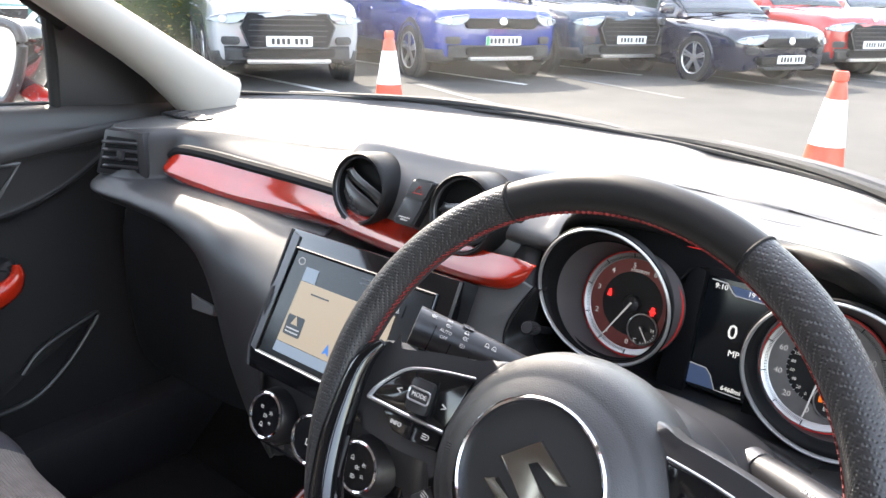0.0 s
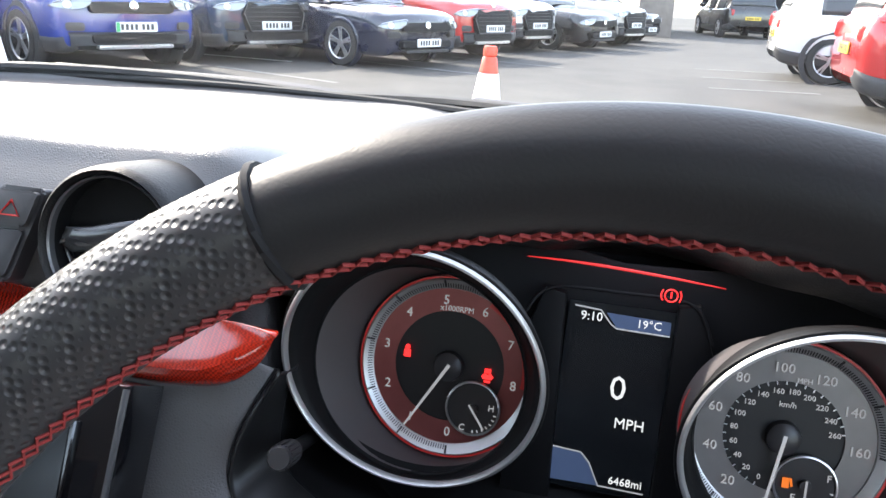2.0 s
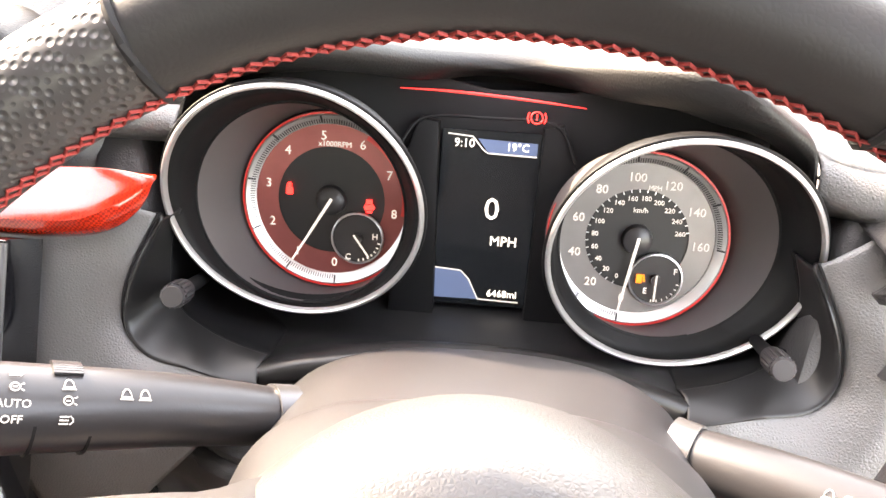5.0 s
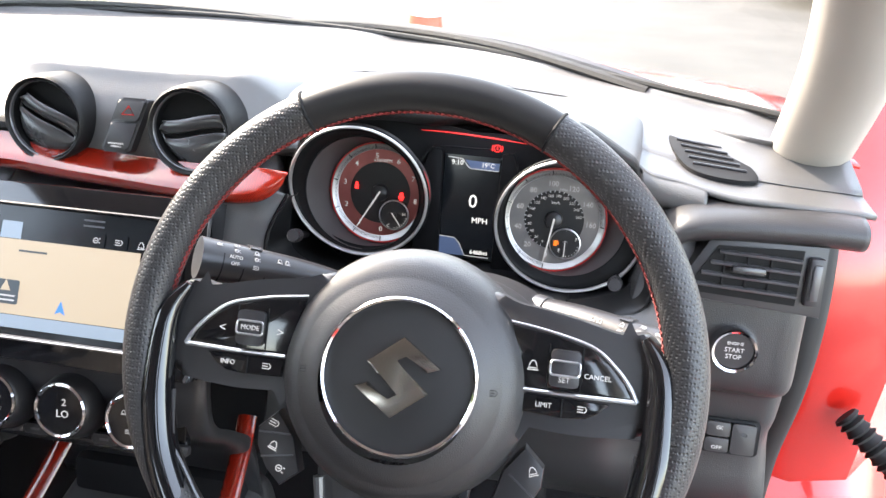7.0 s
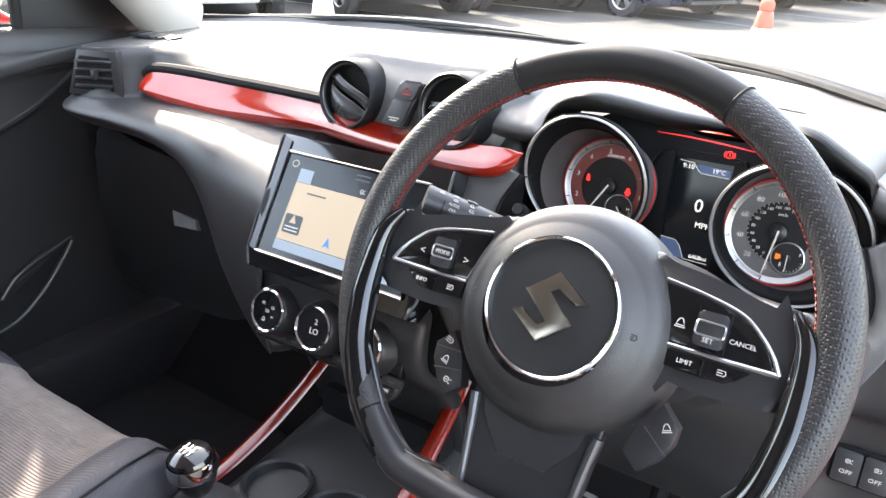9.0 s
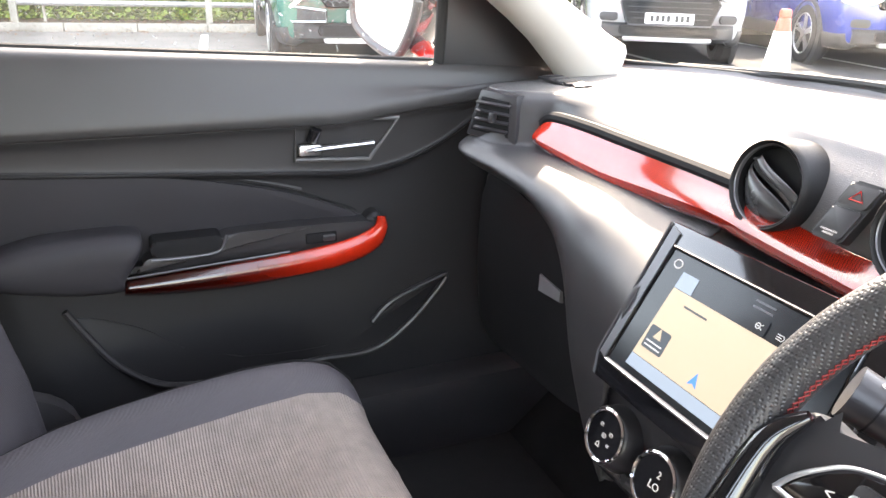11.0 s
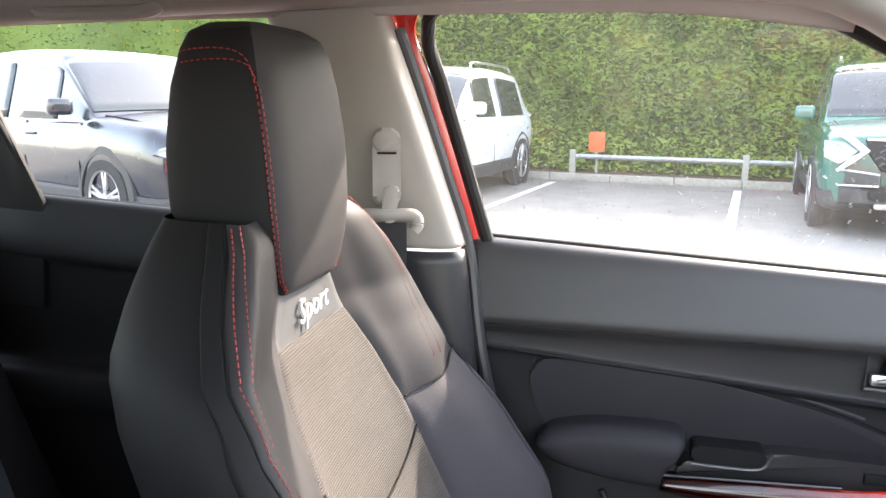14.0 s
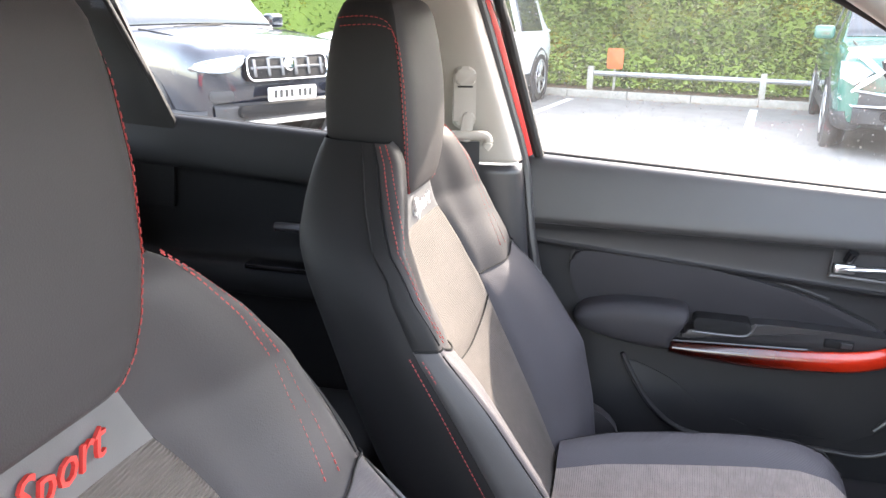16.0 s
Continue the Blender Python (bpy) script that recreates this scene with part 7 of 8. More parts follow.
def u_in(h):
    """Edge of the middle part: narrow at the badge, widest below it."""
    return float(np.interp(h, (0.44, 0.60, 0.74, 0.80, 0.86, 0.917, 0.97, 1.045), (0.175, 0.168, 0.158, 0.162, 0.140, 0.096, 0.080, 0.080)))


def seam_h(u):
    """Sagging seam across the insert."""
    return 0.762 - 0.040 * math.cos(min(1.0, u / 0.158) * math.pi / 2)


def wing_low(u):
    """Lower edge of the shoulder wing: climbs outwards."""
    return float(np.interp(u, (0.16, 0.30, 0.40, 0.52), (0.797, 0.808, 0.826, 0.826)))


EMB_W = mat("pale_embroidered_emblem", (0.55, 0.55, 0.56), 0.5, grain=("noise", 900), bump=0.3)


def front_seat():
    seat = thing("front_seat", "", "car seat", (0, -0.6, 0.26))

    def sp(name, bm, m, label=""):
        return wp(name, bm, m, seat, label, angle=50)

    mid = lambda a, b: join_bm(a, b)
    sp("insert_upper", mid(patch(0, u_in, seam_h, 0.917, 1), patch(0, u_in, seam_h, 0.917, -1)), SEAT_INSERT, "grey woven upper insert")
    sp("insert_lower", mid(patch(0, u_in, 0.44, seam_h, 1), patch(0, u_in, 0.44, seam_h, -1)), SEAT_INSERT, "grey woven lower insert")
    badge = sp("badge_panel", mid(patch(0, u_in, 0.917, 0.985, 1, 10, 8, 0.002), patch(0, u_in, 0.917, 0.985, -1, 10, 8, 0.002)), BADGE, "light grey embossed badge panel")
    # slanted raised word on the badge panel
    BM = frame_of((0.0, -0.9555, 0.941), (0, 1, 0.16)) @ at2(0, 0, 0, 3)
    own(text("emblem", "Sport", 0.034, BM, EMB_W, None, depth=0.0016, shear=0.45), badge)
    sp("headrest_front", head_bm(True), SEAT_LEATHER, "tall black headrest front")
    sp("headrest_side", head_bm(False), SEAT_SIDE, "headrest sides, darkened as if in shade")
    sp("neck", mid(patch(0, u_in, 0.983, 1.045, 1, 8, 8, 0.0), patch(0, u_in, 0.983, 1.045, -1, 8, 8, 0.0)), SEAT_LEATHER)
    for s in (-1, 1):
        sp("shoulder_wing", patch(u_in, u_ridge, wing_low, 1.045, s, 20, 28, 0.006), SEAT_LEATHER, "black shoulder bolster")
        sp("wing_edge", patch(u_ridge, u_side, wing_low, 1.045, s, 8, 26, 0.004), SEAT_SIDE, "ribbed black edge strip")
        sp("side_bolster", patch(u_in, U_STRIP, 0.44, wing_low, s, 20, 30, 0.006), SEAT_TEX, "ribbed black side bolster")
        sp("bolster_edge", patch(U_STRIP, U_SIDE, 0.44, wing_low, s, 8, 28, 0.006), BOLSTER_EDGE, "smooth grey-black edge strip")
        sp("flank", patch(u_side, 1.0, 0.44, 1.045, s, 20, 34, 0.002), SEAT_SIDE, "smooth seat flank, darkened as if in shade")
        # seams across the bolster and the insert
        sp("seam", tube_bm([seat_pt(u, wing_low(u), s) + Vector((0, 0.0022, 0)) for u in [0.16 + (U_SIDE - 0.16) * k / 24 for k in range(25)]], 0.0013, 6), MATTE)
        sp("seam", tube_bm([seat_pt(0.158 * k / 12, seam_h(0.158 * k / 12), s) + Vector((0, 0.0012, 0)) for k in range(13)], 0.0012, 6), MATTE)
        sp("seam", tube_bm(seam_path(u_ridge, 0.83, 1.04, s, out=0.0010), 0.0011, 6), MATTE)
        sp("seam", tube_bm(seam_path(U_STRIP, 0.45, 0.82, s, out=0.0014), 0.0011, 6), MATTE)
        # red double stitching
        for off in (-0.012, 0.012):
            stitches("stitching", seam_path(lambda h: u_ridge(h) - (0.045 if s > 0 else 0.105) + 1.5 * off, 0.828, 1.040, s, out=0.0046), 0.0040, 0.0026, 0.0007, None).parent = seat
            stitches("stitching", seam_path(lambda h: U_SIDE + off, 0.46, 0.815, s, out=0.0036), 0.0040, 0.0026, 0.0007, None).parent = seat
        # headrest seams: from the back along the top of the flank, round the corner and down the front edge
        for du, dh in ((0.0, 0.0), (-0.030, -0.010)):
            way = spline([(0.74 + du, 1.197 + dh, 0), (0.58 + du, 1.200 + dh, 0), (0.47 + du, 1.195 + dh, 0), (0.41 + du, 1.180 + dh, 0), (0.385 + du, 1.15, 0), (0.375 + du, 1.08, 0), (0.37 + du, 1.02, 0), (0.37 + du, 0.985, 0), (0.36 + du, 0.968, 0)], 60)
            stitches("stitching", [head_pt(q.x, q.y, s) + Vector((s * 0.0010, 0.0010, 0.0004)) for q in way], 0.0042, 0.0026, 0.00065, None).parent = seat
        sp("seam", tube_bm([head_pt(0.357 + 0.02 * min(1, (h - 0.97) / 0.1), h, s) + Vector((s * 0.0004, 0.0006, 0)) for h in [0.968 + 0.21 * k / 30 for k in range(31)]], 0.0008, 6), MATTE)
    for ob in seat.children:
        if ob.name.startswith("stitching"):
            ob.matrix_parent_inverse = Matrix.Translation(seat.location).inverted()
    # cushion: sections across, from the back to the front edge
    C = [(-0.74, 0.462, 0.195, 0.050), (-0.66, 0.472, 0.222, 0.058), (-0.55, 0.487, 0.232, 0.058), (-0.44, 0.506, 0.235, 0.050), (-0.37, 0.520, 0.229, 0.038), (-0.325, 0.520, 0.218, 0.028), (-0.298, 0.502, 0.206, 0.018), (-0.288, 0.46, 0.20, 0.008), (-0.295, 0.41, 0.195, 0.0)]

    def cush(u, t, s):
        k = t * (len(C) - 1)
        y, z, w, b = [float(np.interp(k, range(len(C)), [c[i] for c in C])) for i in range(4)]
        prof = [(0, 0), (0.45, 0.03), (0.58, 0.25), (0.74, 0.9), (0.86, 1.0), (0.97, 0.6), (1.0, -0.6), (0.99, -2.2)]
        x = float(np.interp(u * 7, range(8), [q[0] for q in prof]))
        dz_ = float(np.interp(u * 7, range(8), [q[1] for q in prof]))
        return Vector((s * x * w + 0.042, y, z + dz_ * max(b, 0.02)))

    def cpatch(u0, u1, t0, t1, s, nu=14, nv=26):
        rows = [[cush(u0 + (u1 - u0) * i / nu, t0 + (t1 - t0) * j / nv, s) for i in range(nu + 1)] for j in range(nv + 1)]
        for _ in range(2):
            rows = [[(rows[max(0, j - 1)][i] + rows[min(nv, j + 1)][i] + rows[j][max(0, i - 1)] + rows[j][min(nu, i + 1)] + rows[j][i] * 2) / 6 if 0 < i < nu and 0 < j < nv else rows[j][i] for i in range(nu + 1)] for j in range(nv + 1)]
        return sheet_bm(rows)[0]

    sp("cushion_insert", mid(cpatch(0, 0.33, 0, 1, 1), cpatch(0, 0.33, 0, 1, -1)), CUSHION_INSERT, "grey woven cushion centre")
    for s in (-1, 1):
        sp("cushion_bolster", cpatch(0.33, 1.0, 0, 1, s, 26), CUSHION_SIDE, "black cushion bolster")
        sp("cushion_piping", tube_bm([cush(0.63, t, s) + Vector((0, 0, 0.001)) for t in [k / 40 for k in range(36)]], 0.0016, 6), MATTE)
    sp("base", box_bm((0.44, 0.42, 0.16), pose(0, -0.52, 0.36), 0.03), MATTE, "black seat base")
    sp("recliner_cover", plate_bm([(p.x, p.y) for p in spline([(-0.06, -0.05, 0), (0.06, -0.06, 0), (0.07, 0.03, 0), (0.0, 0.09, 0), (-0.07, 0.05, 0)], 24, closed=True)], 0.03, frame_of((0.225, -0.72, 0.44), (1, 0, 0)), 0.01), PLASTIC, "black recliner cover")
    sp("recliner_cover", plate_bm([(p.x, p.y) for p in spline([(-0.06, -0.05, 0), (0.06, -0.06, 0), (0.07, 0.03, 0), (0.0, 0.09, 0), (-0.07, 0.05, 0)], 24, closed=True)], 0.03, frame_of((-0.225, -0.72, 0.44), (-1, 0, 0)), 0.01), PLASTIC, "black recliner cover")
    return seat


seat_a = front_seat()
seat_a.location = (-0.348, -0.6, 0.26)
seat_b = copy_thing(seat_a, pose(0.372, -0.612, 0.26))
tagged(seat_a, "black sports bucket seat with grey insert, passenger's", "car seat", "front seats")
tagged(seat_b, "black sports bucket seat with red emblem, driver's", "car seat", "front seats")
RED_EMB = mat("red_embroidered_emblem", (0.45, 0.03, 0.025), 0.5, grain=("noise", 900), bump=0.3)
for ob in seat_b.children_recursive:
    if ob.name.startswith("emblem"):
        ob.data = ob.data.copy()
        ob.data.materials[0] = RED_EMB

# ---- rear bench ----
rb = thing("rear_bench", "black cloth rear bench seat in shadow", "rear seat", (0, -1.5, 0.3))
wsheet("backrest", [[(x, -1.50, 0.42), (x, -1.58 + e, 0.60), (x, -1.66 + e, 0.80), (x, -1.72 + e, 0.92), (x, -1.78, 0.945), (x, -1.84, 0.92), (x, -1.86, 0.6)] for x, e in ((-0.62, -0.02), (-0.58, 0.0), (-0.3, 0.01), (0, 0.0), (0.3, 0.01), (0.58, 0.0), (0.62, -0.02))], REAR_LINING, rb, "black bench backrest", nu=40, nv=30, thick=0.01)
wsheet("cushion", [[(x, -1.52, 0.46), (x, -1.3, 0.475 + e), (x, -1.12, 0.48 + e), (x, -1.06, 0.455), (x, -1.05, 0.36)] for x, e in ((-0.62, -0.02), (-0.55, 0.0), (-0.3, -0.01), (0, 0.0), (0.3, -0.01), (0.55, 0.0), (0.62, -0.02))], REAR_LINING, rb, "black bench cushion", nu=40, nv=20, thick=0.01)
# grab handle and clip marks on the headliner
gh = thing("grab_handle", "pale grey folding grab handle on the roof edge", "grab handle", (-0.55, -1.35, 1.27))
wp("bar", tube_bm(spline([(-0.545, -1.24, 1.285), (-0.535, -1.26, 1.268), (-0.53, -1.34, 1.265), (-0.535, -1.42, 1.268), (-0.545, -1.44, 1.285)], 20), 0.010, 10), BEIGE, gh)
for y in (-1.235, -1.445):
    wp("mount", box_bm((0.02, 0.04, 0.03), pose(-0.55, y, 1.285), 0.008), BEIGE, gh)

# ---- car park ----
LINE = mat("worn_white_road_paint", (0.62, 0.61, 0.58), 0.8, vscale=12, vary=0.25, grain=("noise", 200), bump=0.3)
FADED = mat("faded_road_paint", (0.15, 0.148, 0.142), 0.85, vscale=9, vary=0.45, grain=("noise", 200), bump=0.3)
HA = radians(-8)                # the bays and the hedge lie at this angle to the car


def bay(u, v, z=0.0):
    """Place in the bays beside the car: u out from the hedge's foot, v along it."""
    return Vector((-11.15 + u * math.cos(HA) - v * math.sin(HA), -0.5 + u * math.sin(HA) + v * math.cos(HA), z))


def flat_bm(c, d, ln, wd):
    d = Vector((d[0], d[1], 0)).normalized()
    s = Vector((-d.y, d.x, 0)) * wd / 2
    c = Vector(c)
    rows = [[c + d * (ln * i / 20) + s * (1 + 0.06 * math.sin(i * 2.3)), c + d * (ln * i / 20) - s * (1 + 0.06 * math.sin(i * 1.7))] for i in range(21)]
    return sheet_bm(rows)[0]


out = bay(1, 0) - bay(0, 0)
for i in range(-4, 5):
    b = bay(0.35, 1.33 + 2.55 * i)
    tagged(part("bay_line", flat_bm((b.x, b.y, 0.006), out, 4.6, 0.10), LINE), "worn white parking bay line", "parking line", "bay lines", "structure")
for x, y in ((-5.9, 6.6), (-5.1, 8.9), (-3.9, 11.0), (-2.9, 12.9)):
    tagged(part("bay_line", flat_bm((x, y, 0.010), (0.92, -0.38), 2.2, 0.10), FADED), "faded white parking bay line", "parking line", "bay lines", "structure")
for i in range(3):
    tagged(part("bay_line", flat_bm((1.2, 10.4 + 1.6 * i, 0.010), (1, 0.1), 1.4, 0.10), FADED), "faded white parking bay line", "parking line", "bay lines", "structure")
KERB = mat("grey_concrete_kerb", (0.33, 0.31, 0.27), 0.85, vscale=20, vary=0.25, grain=("noise", 150), bump=0.4)
kerb = thing("kerb", "weathered concrete kerb below the hedge", "kerb", tuple(bay(-0.05, 0)), kind="structure")
for i in range(-12, 13):
    c = bay(-0.06, 0.915 * i)
    wp("kerb_stone", box_bm((0.125, 0.905, 0.12), Matrix.Translation((c.x, c.y, 0.05)) @ Matrix.Rotation(HA, 4, "Z"), 0.012), KERB, kerb)
SOIL = mat("leaf_litter_soil", (0.10, 0.075, 0.05), 0.95, vscale=25, vary=0.4, grain=("noise", 60), bump=0.8)
c = bay(-1.32, 0)
tagged(part("verge", box_bm((2.4, 60, 0.10), Matrix.Translation((c.x, c.y, 0.055)) @ Matrix.Rotation(HA, 4, "Z"), 0.02), SOIL), "brown soil strip strewn with dead leaves", "verge", kind="structure")

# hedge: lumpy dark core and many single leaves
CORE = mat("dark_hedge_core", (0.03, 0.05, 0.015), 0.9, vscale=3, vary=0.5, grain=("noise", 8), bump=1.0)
LEAF = bpy.data.materials.new("hedge_leaf")
LEAF.use_nodes = True
nt = LEAF.node_tree
rnd, ramp = nt.nodes.new("ShaderNodeNewGeometry"), nt.nodes.new("ShaderNodeValToRGB")
ramp.color_ramp.elements[0].color, ramp.color_ramp.elements[1].color = (0.052, 0.100, 0.030, 1), (0.30, 0.34, 0.105, 1)
e = ramp.color_ramp.elements.new(0.55); e.color = (0.135, 0.195, 0.054, 1)
nt.links.new(rnd.outputs["Random Per Island"], ramp.inputs[0])
# patches of yellowed and of deep green growth
geo_, pn, pr2, pm = rnd, nt.nodes.new("ShaderNodeTexNoise"), nt.nodes.new("ShaderNodeValToRGB"), nt.nodes.new("ShaderNodeVectorMath")
pn.inputs["Scale"].default_value, pn.inputs["Detail"].default_value = 1.7, 5
pm.operation = "MULTIPLY"
pr2.color_ramp.elements[0].position, pr2.color_ramp.elements[0].color = 0.38, (0.50, 0.62, 0.58, 1)
pr2.color_ramp.elements[1].position, pr2.color_ramp.elements[1].color = 0.66, (2.1, 1.25, 0.75, 1)
e2_ = pr2.color_ramp.elements.new(0.54); e2_.color = (1.15, 1.12, 0.95, 1)
nt.links.new(geo_.outputs["Position"], pn.inputs["Vector"]); nt.links.new(pn.outputs["Fac"], pr2.inputs[0])
nt.links.new(ramp.outputs[0], pm.inputs[0]); nt.links.new(pr2.outputs[0], pm.inputs[1])
nt.links.new(pm.outputs[0], nt.nodes["Principled BSDF"].inputs["Base Color"])
nt.nodes["Principled BSDF"].inputs["Roughness"].default_value = 0.45
tl, ms = nt.nodes.new("ShaderNodeBsdfTranslucent"), nt.nodes.new("ShaderNodeMixShader")
nt.links.new(pm.outputs[0], tl.inputs[0])
ms.inputs[0].default_value = 0.55
nt.links.new(nt.nodes["Principled BSDF"].outputs[0], ms.inputs[1]); nt.links.new(tl.outputs[0], ms.inputs[2])
nt.links.new(ms.outputs[0], nt.nodes["Material Output"].inputs[0])
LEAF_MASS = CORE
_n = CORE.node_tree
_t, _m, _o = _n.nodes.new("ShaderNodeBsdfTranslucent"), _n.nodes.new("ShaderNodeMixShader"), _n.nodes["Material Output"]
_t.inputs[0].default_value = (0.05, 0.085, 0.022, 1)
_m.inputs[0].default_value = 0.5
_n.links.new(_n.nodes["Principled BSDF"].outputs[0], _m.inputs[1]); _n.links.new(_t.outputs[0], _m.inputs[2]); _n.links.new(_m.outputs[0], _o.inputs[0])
hedge = thing("hedge", "tall dense green hedge beside the car park", "hedge", tuple(bay(-1.2, 0)))


def bulge(v, z):
    return 0.28 * noise.noise(Vector((v * 0.55, z * 0.8, 3.1))) + 0.16 * noise.noise(Vector((v * 1.9, z * 2.1, 7.7)))


V0, V1, HT = -20.0, 14.0, 3.4
rows = []
for j in range(24):
    z = 0.06 + (HT - 0.06) * j / 23
    rows.append([bay(-0.72 + bulge(v, z) - (0.5 if z > 3.1 else 0) + (0.12 if z < 0.5 else 0) * -1, v, z) for v in [V0 + (V1 - V0) * i / 120 for i in range(121)]])
cb = sheet_bm(rows)[0]
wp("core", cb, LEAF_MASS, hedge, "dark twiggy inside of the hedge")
rg = random.Random(5)
verts, faces = [], []
for i in range(64000):
    near = rg.random() < 0.72
    v = rg.uniform(-5.5, 5.0) if near else rg.uniform(V0, V1)
    z = 0.13 + (HT + 0.25 - 0.13) * rg.random()
    d = -0.66 + bulge(v, z) + 0.30 * (rg.random() ** 2) - 0.02 + 0.09 * math.sin(v * 9 + z * 5) * math.sin(z * 8)
    p = bay(d, v, z)
    ln, wd = rg.uniform(0.05, 0.095), rg.uniform(0.024, 0.042)
    yaw, pit = rg.uniform(0, 6.283), rg.uniform(-0.9, 0.5)
    t = Vector((math.cos(yaw) * math.cos(pit), math.sin(yaw) * math.cos(pit), math.sin(pit)))
    s = t.cross(Vector((rg.uniform(-0.5, 0.5), rg.uniform(-0.5, 0.5), 1))).normalized() * wd
    n = t.cross(s).normalized() * 0.010
    k = len(verts)
    verts += [tuple(p), tuple(p + t * ln * 0.45 + s + n), tuple(p + t * ln), tuple(p + t * ln * 0.45 - s + n)]
    faces += [(k, k + 1, k + 2), (k, k + 2, k + 3)]
me = bpy.data.meshes.new("leaves")
me.from_pydata(verts, [], faces)
tagged(own(finish("leaves", me, LEAF, None, "small green hedge leaves"), hedge), kind="stuff")
# fallen leaves along the kerb
DEAD = mat("dead_brown_leaf", (0.22, 0.12, 0.06), 0.8, vscale=20, vary=0.5)
verts, faces = [], []
for i in range(1800):
    v = rg.uniform(-6, 6)
    p = bay(rg.uniform(-0.55, 0.12) if rg.random() < 0.85 else rg.uniform(0.1, 0.7), v, 0.0)
    p.z = 0.112 if (bay(0, 0) - p).dot(out) > 0.0 else 0.012
    a, r = rg.uniform(0, 6.28), rg.uniform(0.015, 0.035)
    k = len(verts)
    verts += [(p.x + r * math.cos(a + q), p.y + r * 0.6 * math.sin(a + q), p.z + 0.012 * rg.random()) for q in (0, 1.6, 3.1, 4.7)]
    faces.append((k, k + 1, k + 2, k + 3))
me = bpy.data.meshes.new("fallen_leaves")
me.from_pydata(verts, [], faces)
tagged(finish("fallen_leaves", me, DEAD), "scattered dead brown leaves along the kerb", "fallen leaves", kind="stuff")
# low rail, its post, and the orange marker
GALV = mat("galvanised_steel", (0.31, 0.315, 0.32), 0.45, metal=0.7, vscale=15, vary=0.2)
rail = thing("guard_rail", "low grey galvanised guard rail before the hedge", "guard rail", tuple(bay(-0.2, 0)))
wp("beam", tube_bm([bay(-0.10, -1.0 + 0.5 * i, 0.36) for i in range(13)], 0.012, 8, ry=0.036), GALV, rail)
for v in (-1.05, 1.4, 3.9):
    wp("post", box_bm((0.07, 0.09, 0.46), Matrix.Translation(bay(-0.12, v, 0.23)) @ Matrix.Rotation(HA, 4, "Z"), 0.008), KERB, rail, "short concrete post")
ORANGE = mat("orange_marker", (0.62, 0.12, 0.03), 0.6, vscale=12, vary=0.25)
mk = thing("orange_marker", "small faded orange marker on the hedge", "marker", tuple(bay(-0.2, -0.45, 0.3)))
wp("board", plate_bm(rounded(0.24, 0.30, 0.03), 0.02, frame_of(bay(-0.16, -0.70, 0.58), out), 0.006), ORANGE, mk)
wp("stake", tube_bm([bay(-0.18, -0.70, 0.08), bay(-0.18, -0.70, 0.5)], 0.02, 8), KERB, mk)


# ---- traffic cones ----
CONE_RED = mat("orange_red_cone_plastic", (0.72, 0.075, 0.035), 0.45, vscale=14, vary=0.12, grain=("noise", 120), bump=0.15)
CONE_WHITE = mat("white_reflective_sleeve", (0.80, 0.78, 0.77), 0.5, vscale=14, vary=0.08, grain=("dimple", 260), bump=0.15)


def cone_thing():
    t = thing("traffic_cone", "orange and white traffic cone standing on the tarmac", "traffic cone", group="traffic cones")
    r = lambda z: 0.028 + (0.140 - 0.028) * (0.75 - z) / 0.72
    part("base", box_bm((0.38, 0.38, 0.035), pose(0, 0, 0.0175), 0.012), CONE_RED, t, "orange base")
    part("lower_band", lathe_bm([(r(0.03), 0.03), (r(0.39), 0.39)], 36), CONE_RED, t, "orange lower band")
    part("sleeve", lathe_bm([(r(0.39) + 0.003, 0.388), (r(0.615) + 0.003, 0.617)], 36), CONE_WHITE, t, "white sleeve")
    part("upper_band", lathe_bm([(r(0.615), 0.615), (r(0.69), 0.69), (0.030, 0.70), (0.036, 0.705), (0.036, 0.735), (0.030, 0.75), (0.020, 0.752), (0.018, 0.70)], 36), CONE_RED, t, "orange top")
    return t


c1 = cone_thing()
c1.matrix_world = pose(-0.475, 3.72, 0, 1.0, 1.5, 20) @ Matrix.Diagonal((1.04, 1.04, 1.04, 1))
copy_thing(c1, pose(-3.62, 3.72, 0, 0, 0, 65) @ Matrix.Diagonal((1.04, 1.04, 1.04, 1)))

# ---- parked cars ----
TYRE = mat("black_tyre_rubber", (0.018, 0.018, 0.018), 0.8, grain=("noise", 80), bump=0.3)
ALLOY = mat("silver_alloy", (0.5, 0.5, 0.51), 0.3, metal=0.9, vary=0.06)
CAR_GLASS = mat("dark_car_glass", (0.03, 0.035, 0.04), 0.05, coat=0.5, vary=0.2, vscale=2)
LAMP = mat("clear_headlamp", (0.20, 0.21, 0.22), 0.10, metal=0.5, coat=1.0, vary=0.2, vscale=18)
TAIL = mat("red_tail_lamp", (0.5, 0.02, 0.02), 0.15, coat=1.0)
PLATE_W = mat("white_number_plate", (0.78, 0.78, 0.76), 0.5)
PLATE_Y = mat("yellow_number_plate", (0.72, 0.5, 0.06), 0.5)
PLATE_G = mat("green_plate_edge", (0.03, 0.35, 0.12), 0.5)
BARS = mat("dark_plate_bars", (0.02, 0.02, 0.02), 0.6)
CLAD = mat("grey_black_cladding", (0.03, 0.03, 0.032), 0.6, grain=("noise", 150), bump=0.2)
paints = {}


def paint(color):
    if color not in paints:
        paints[color] = mat("car_paint_%d" % len(paints), color, 0.25, metal=0.0, coat=1.0, vary=0.06, vscale=5)
    return paints[color]


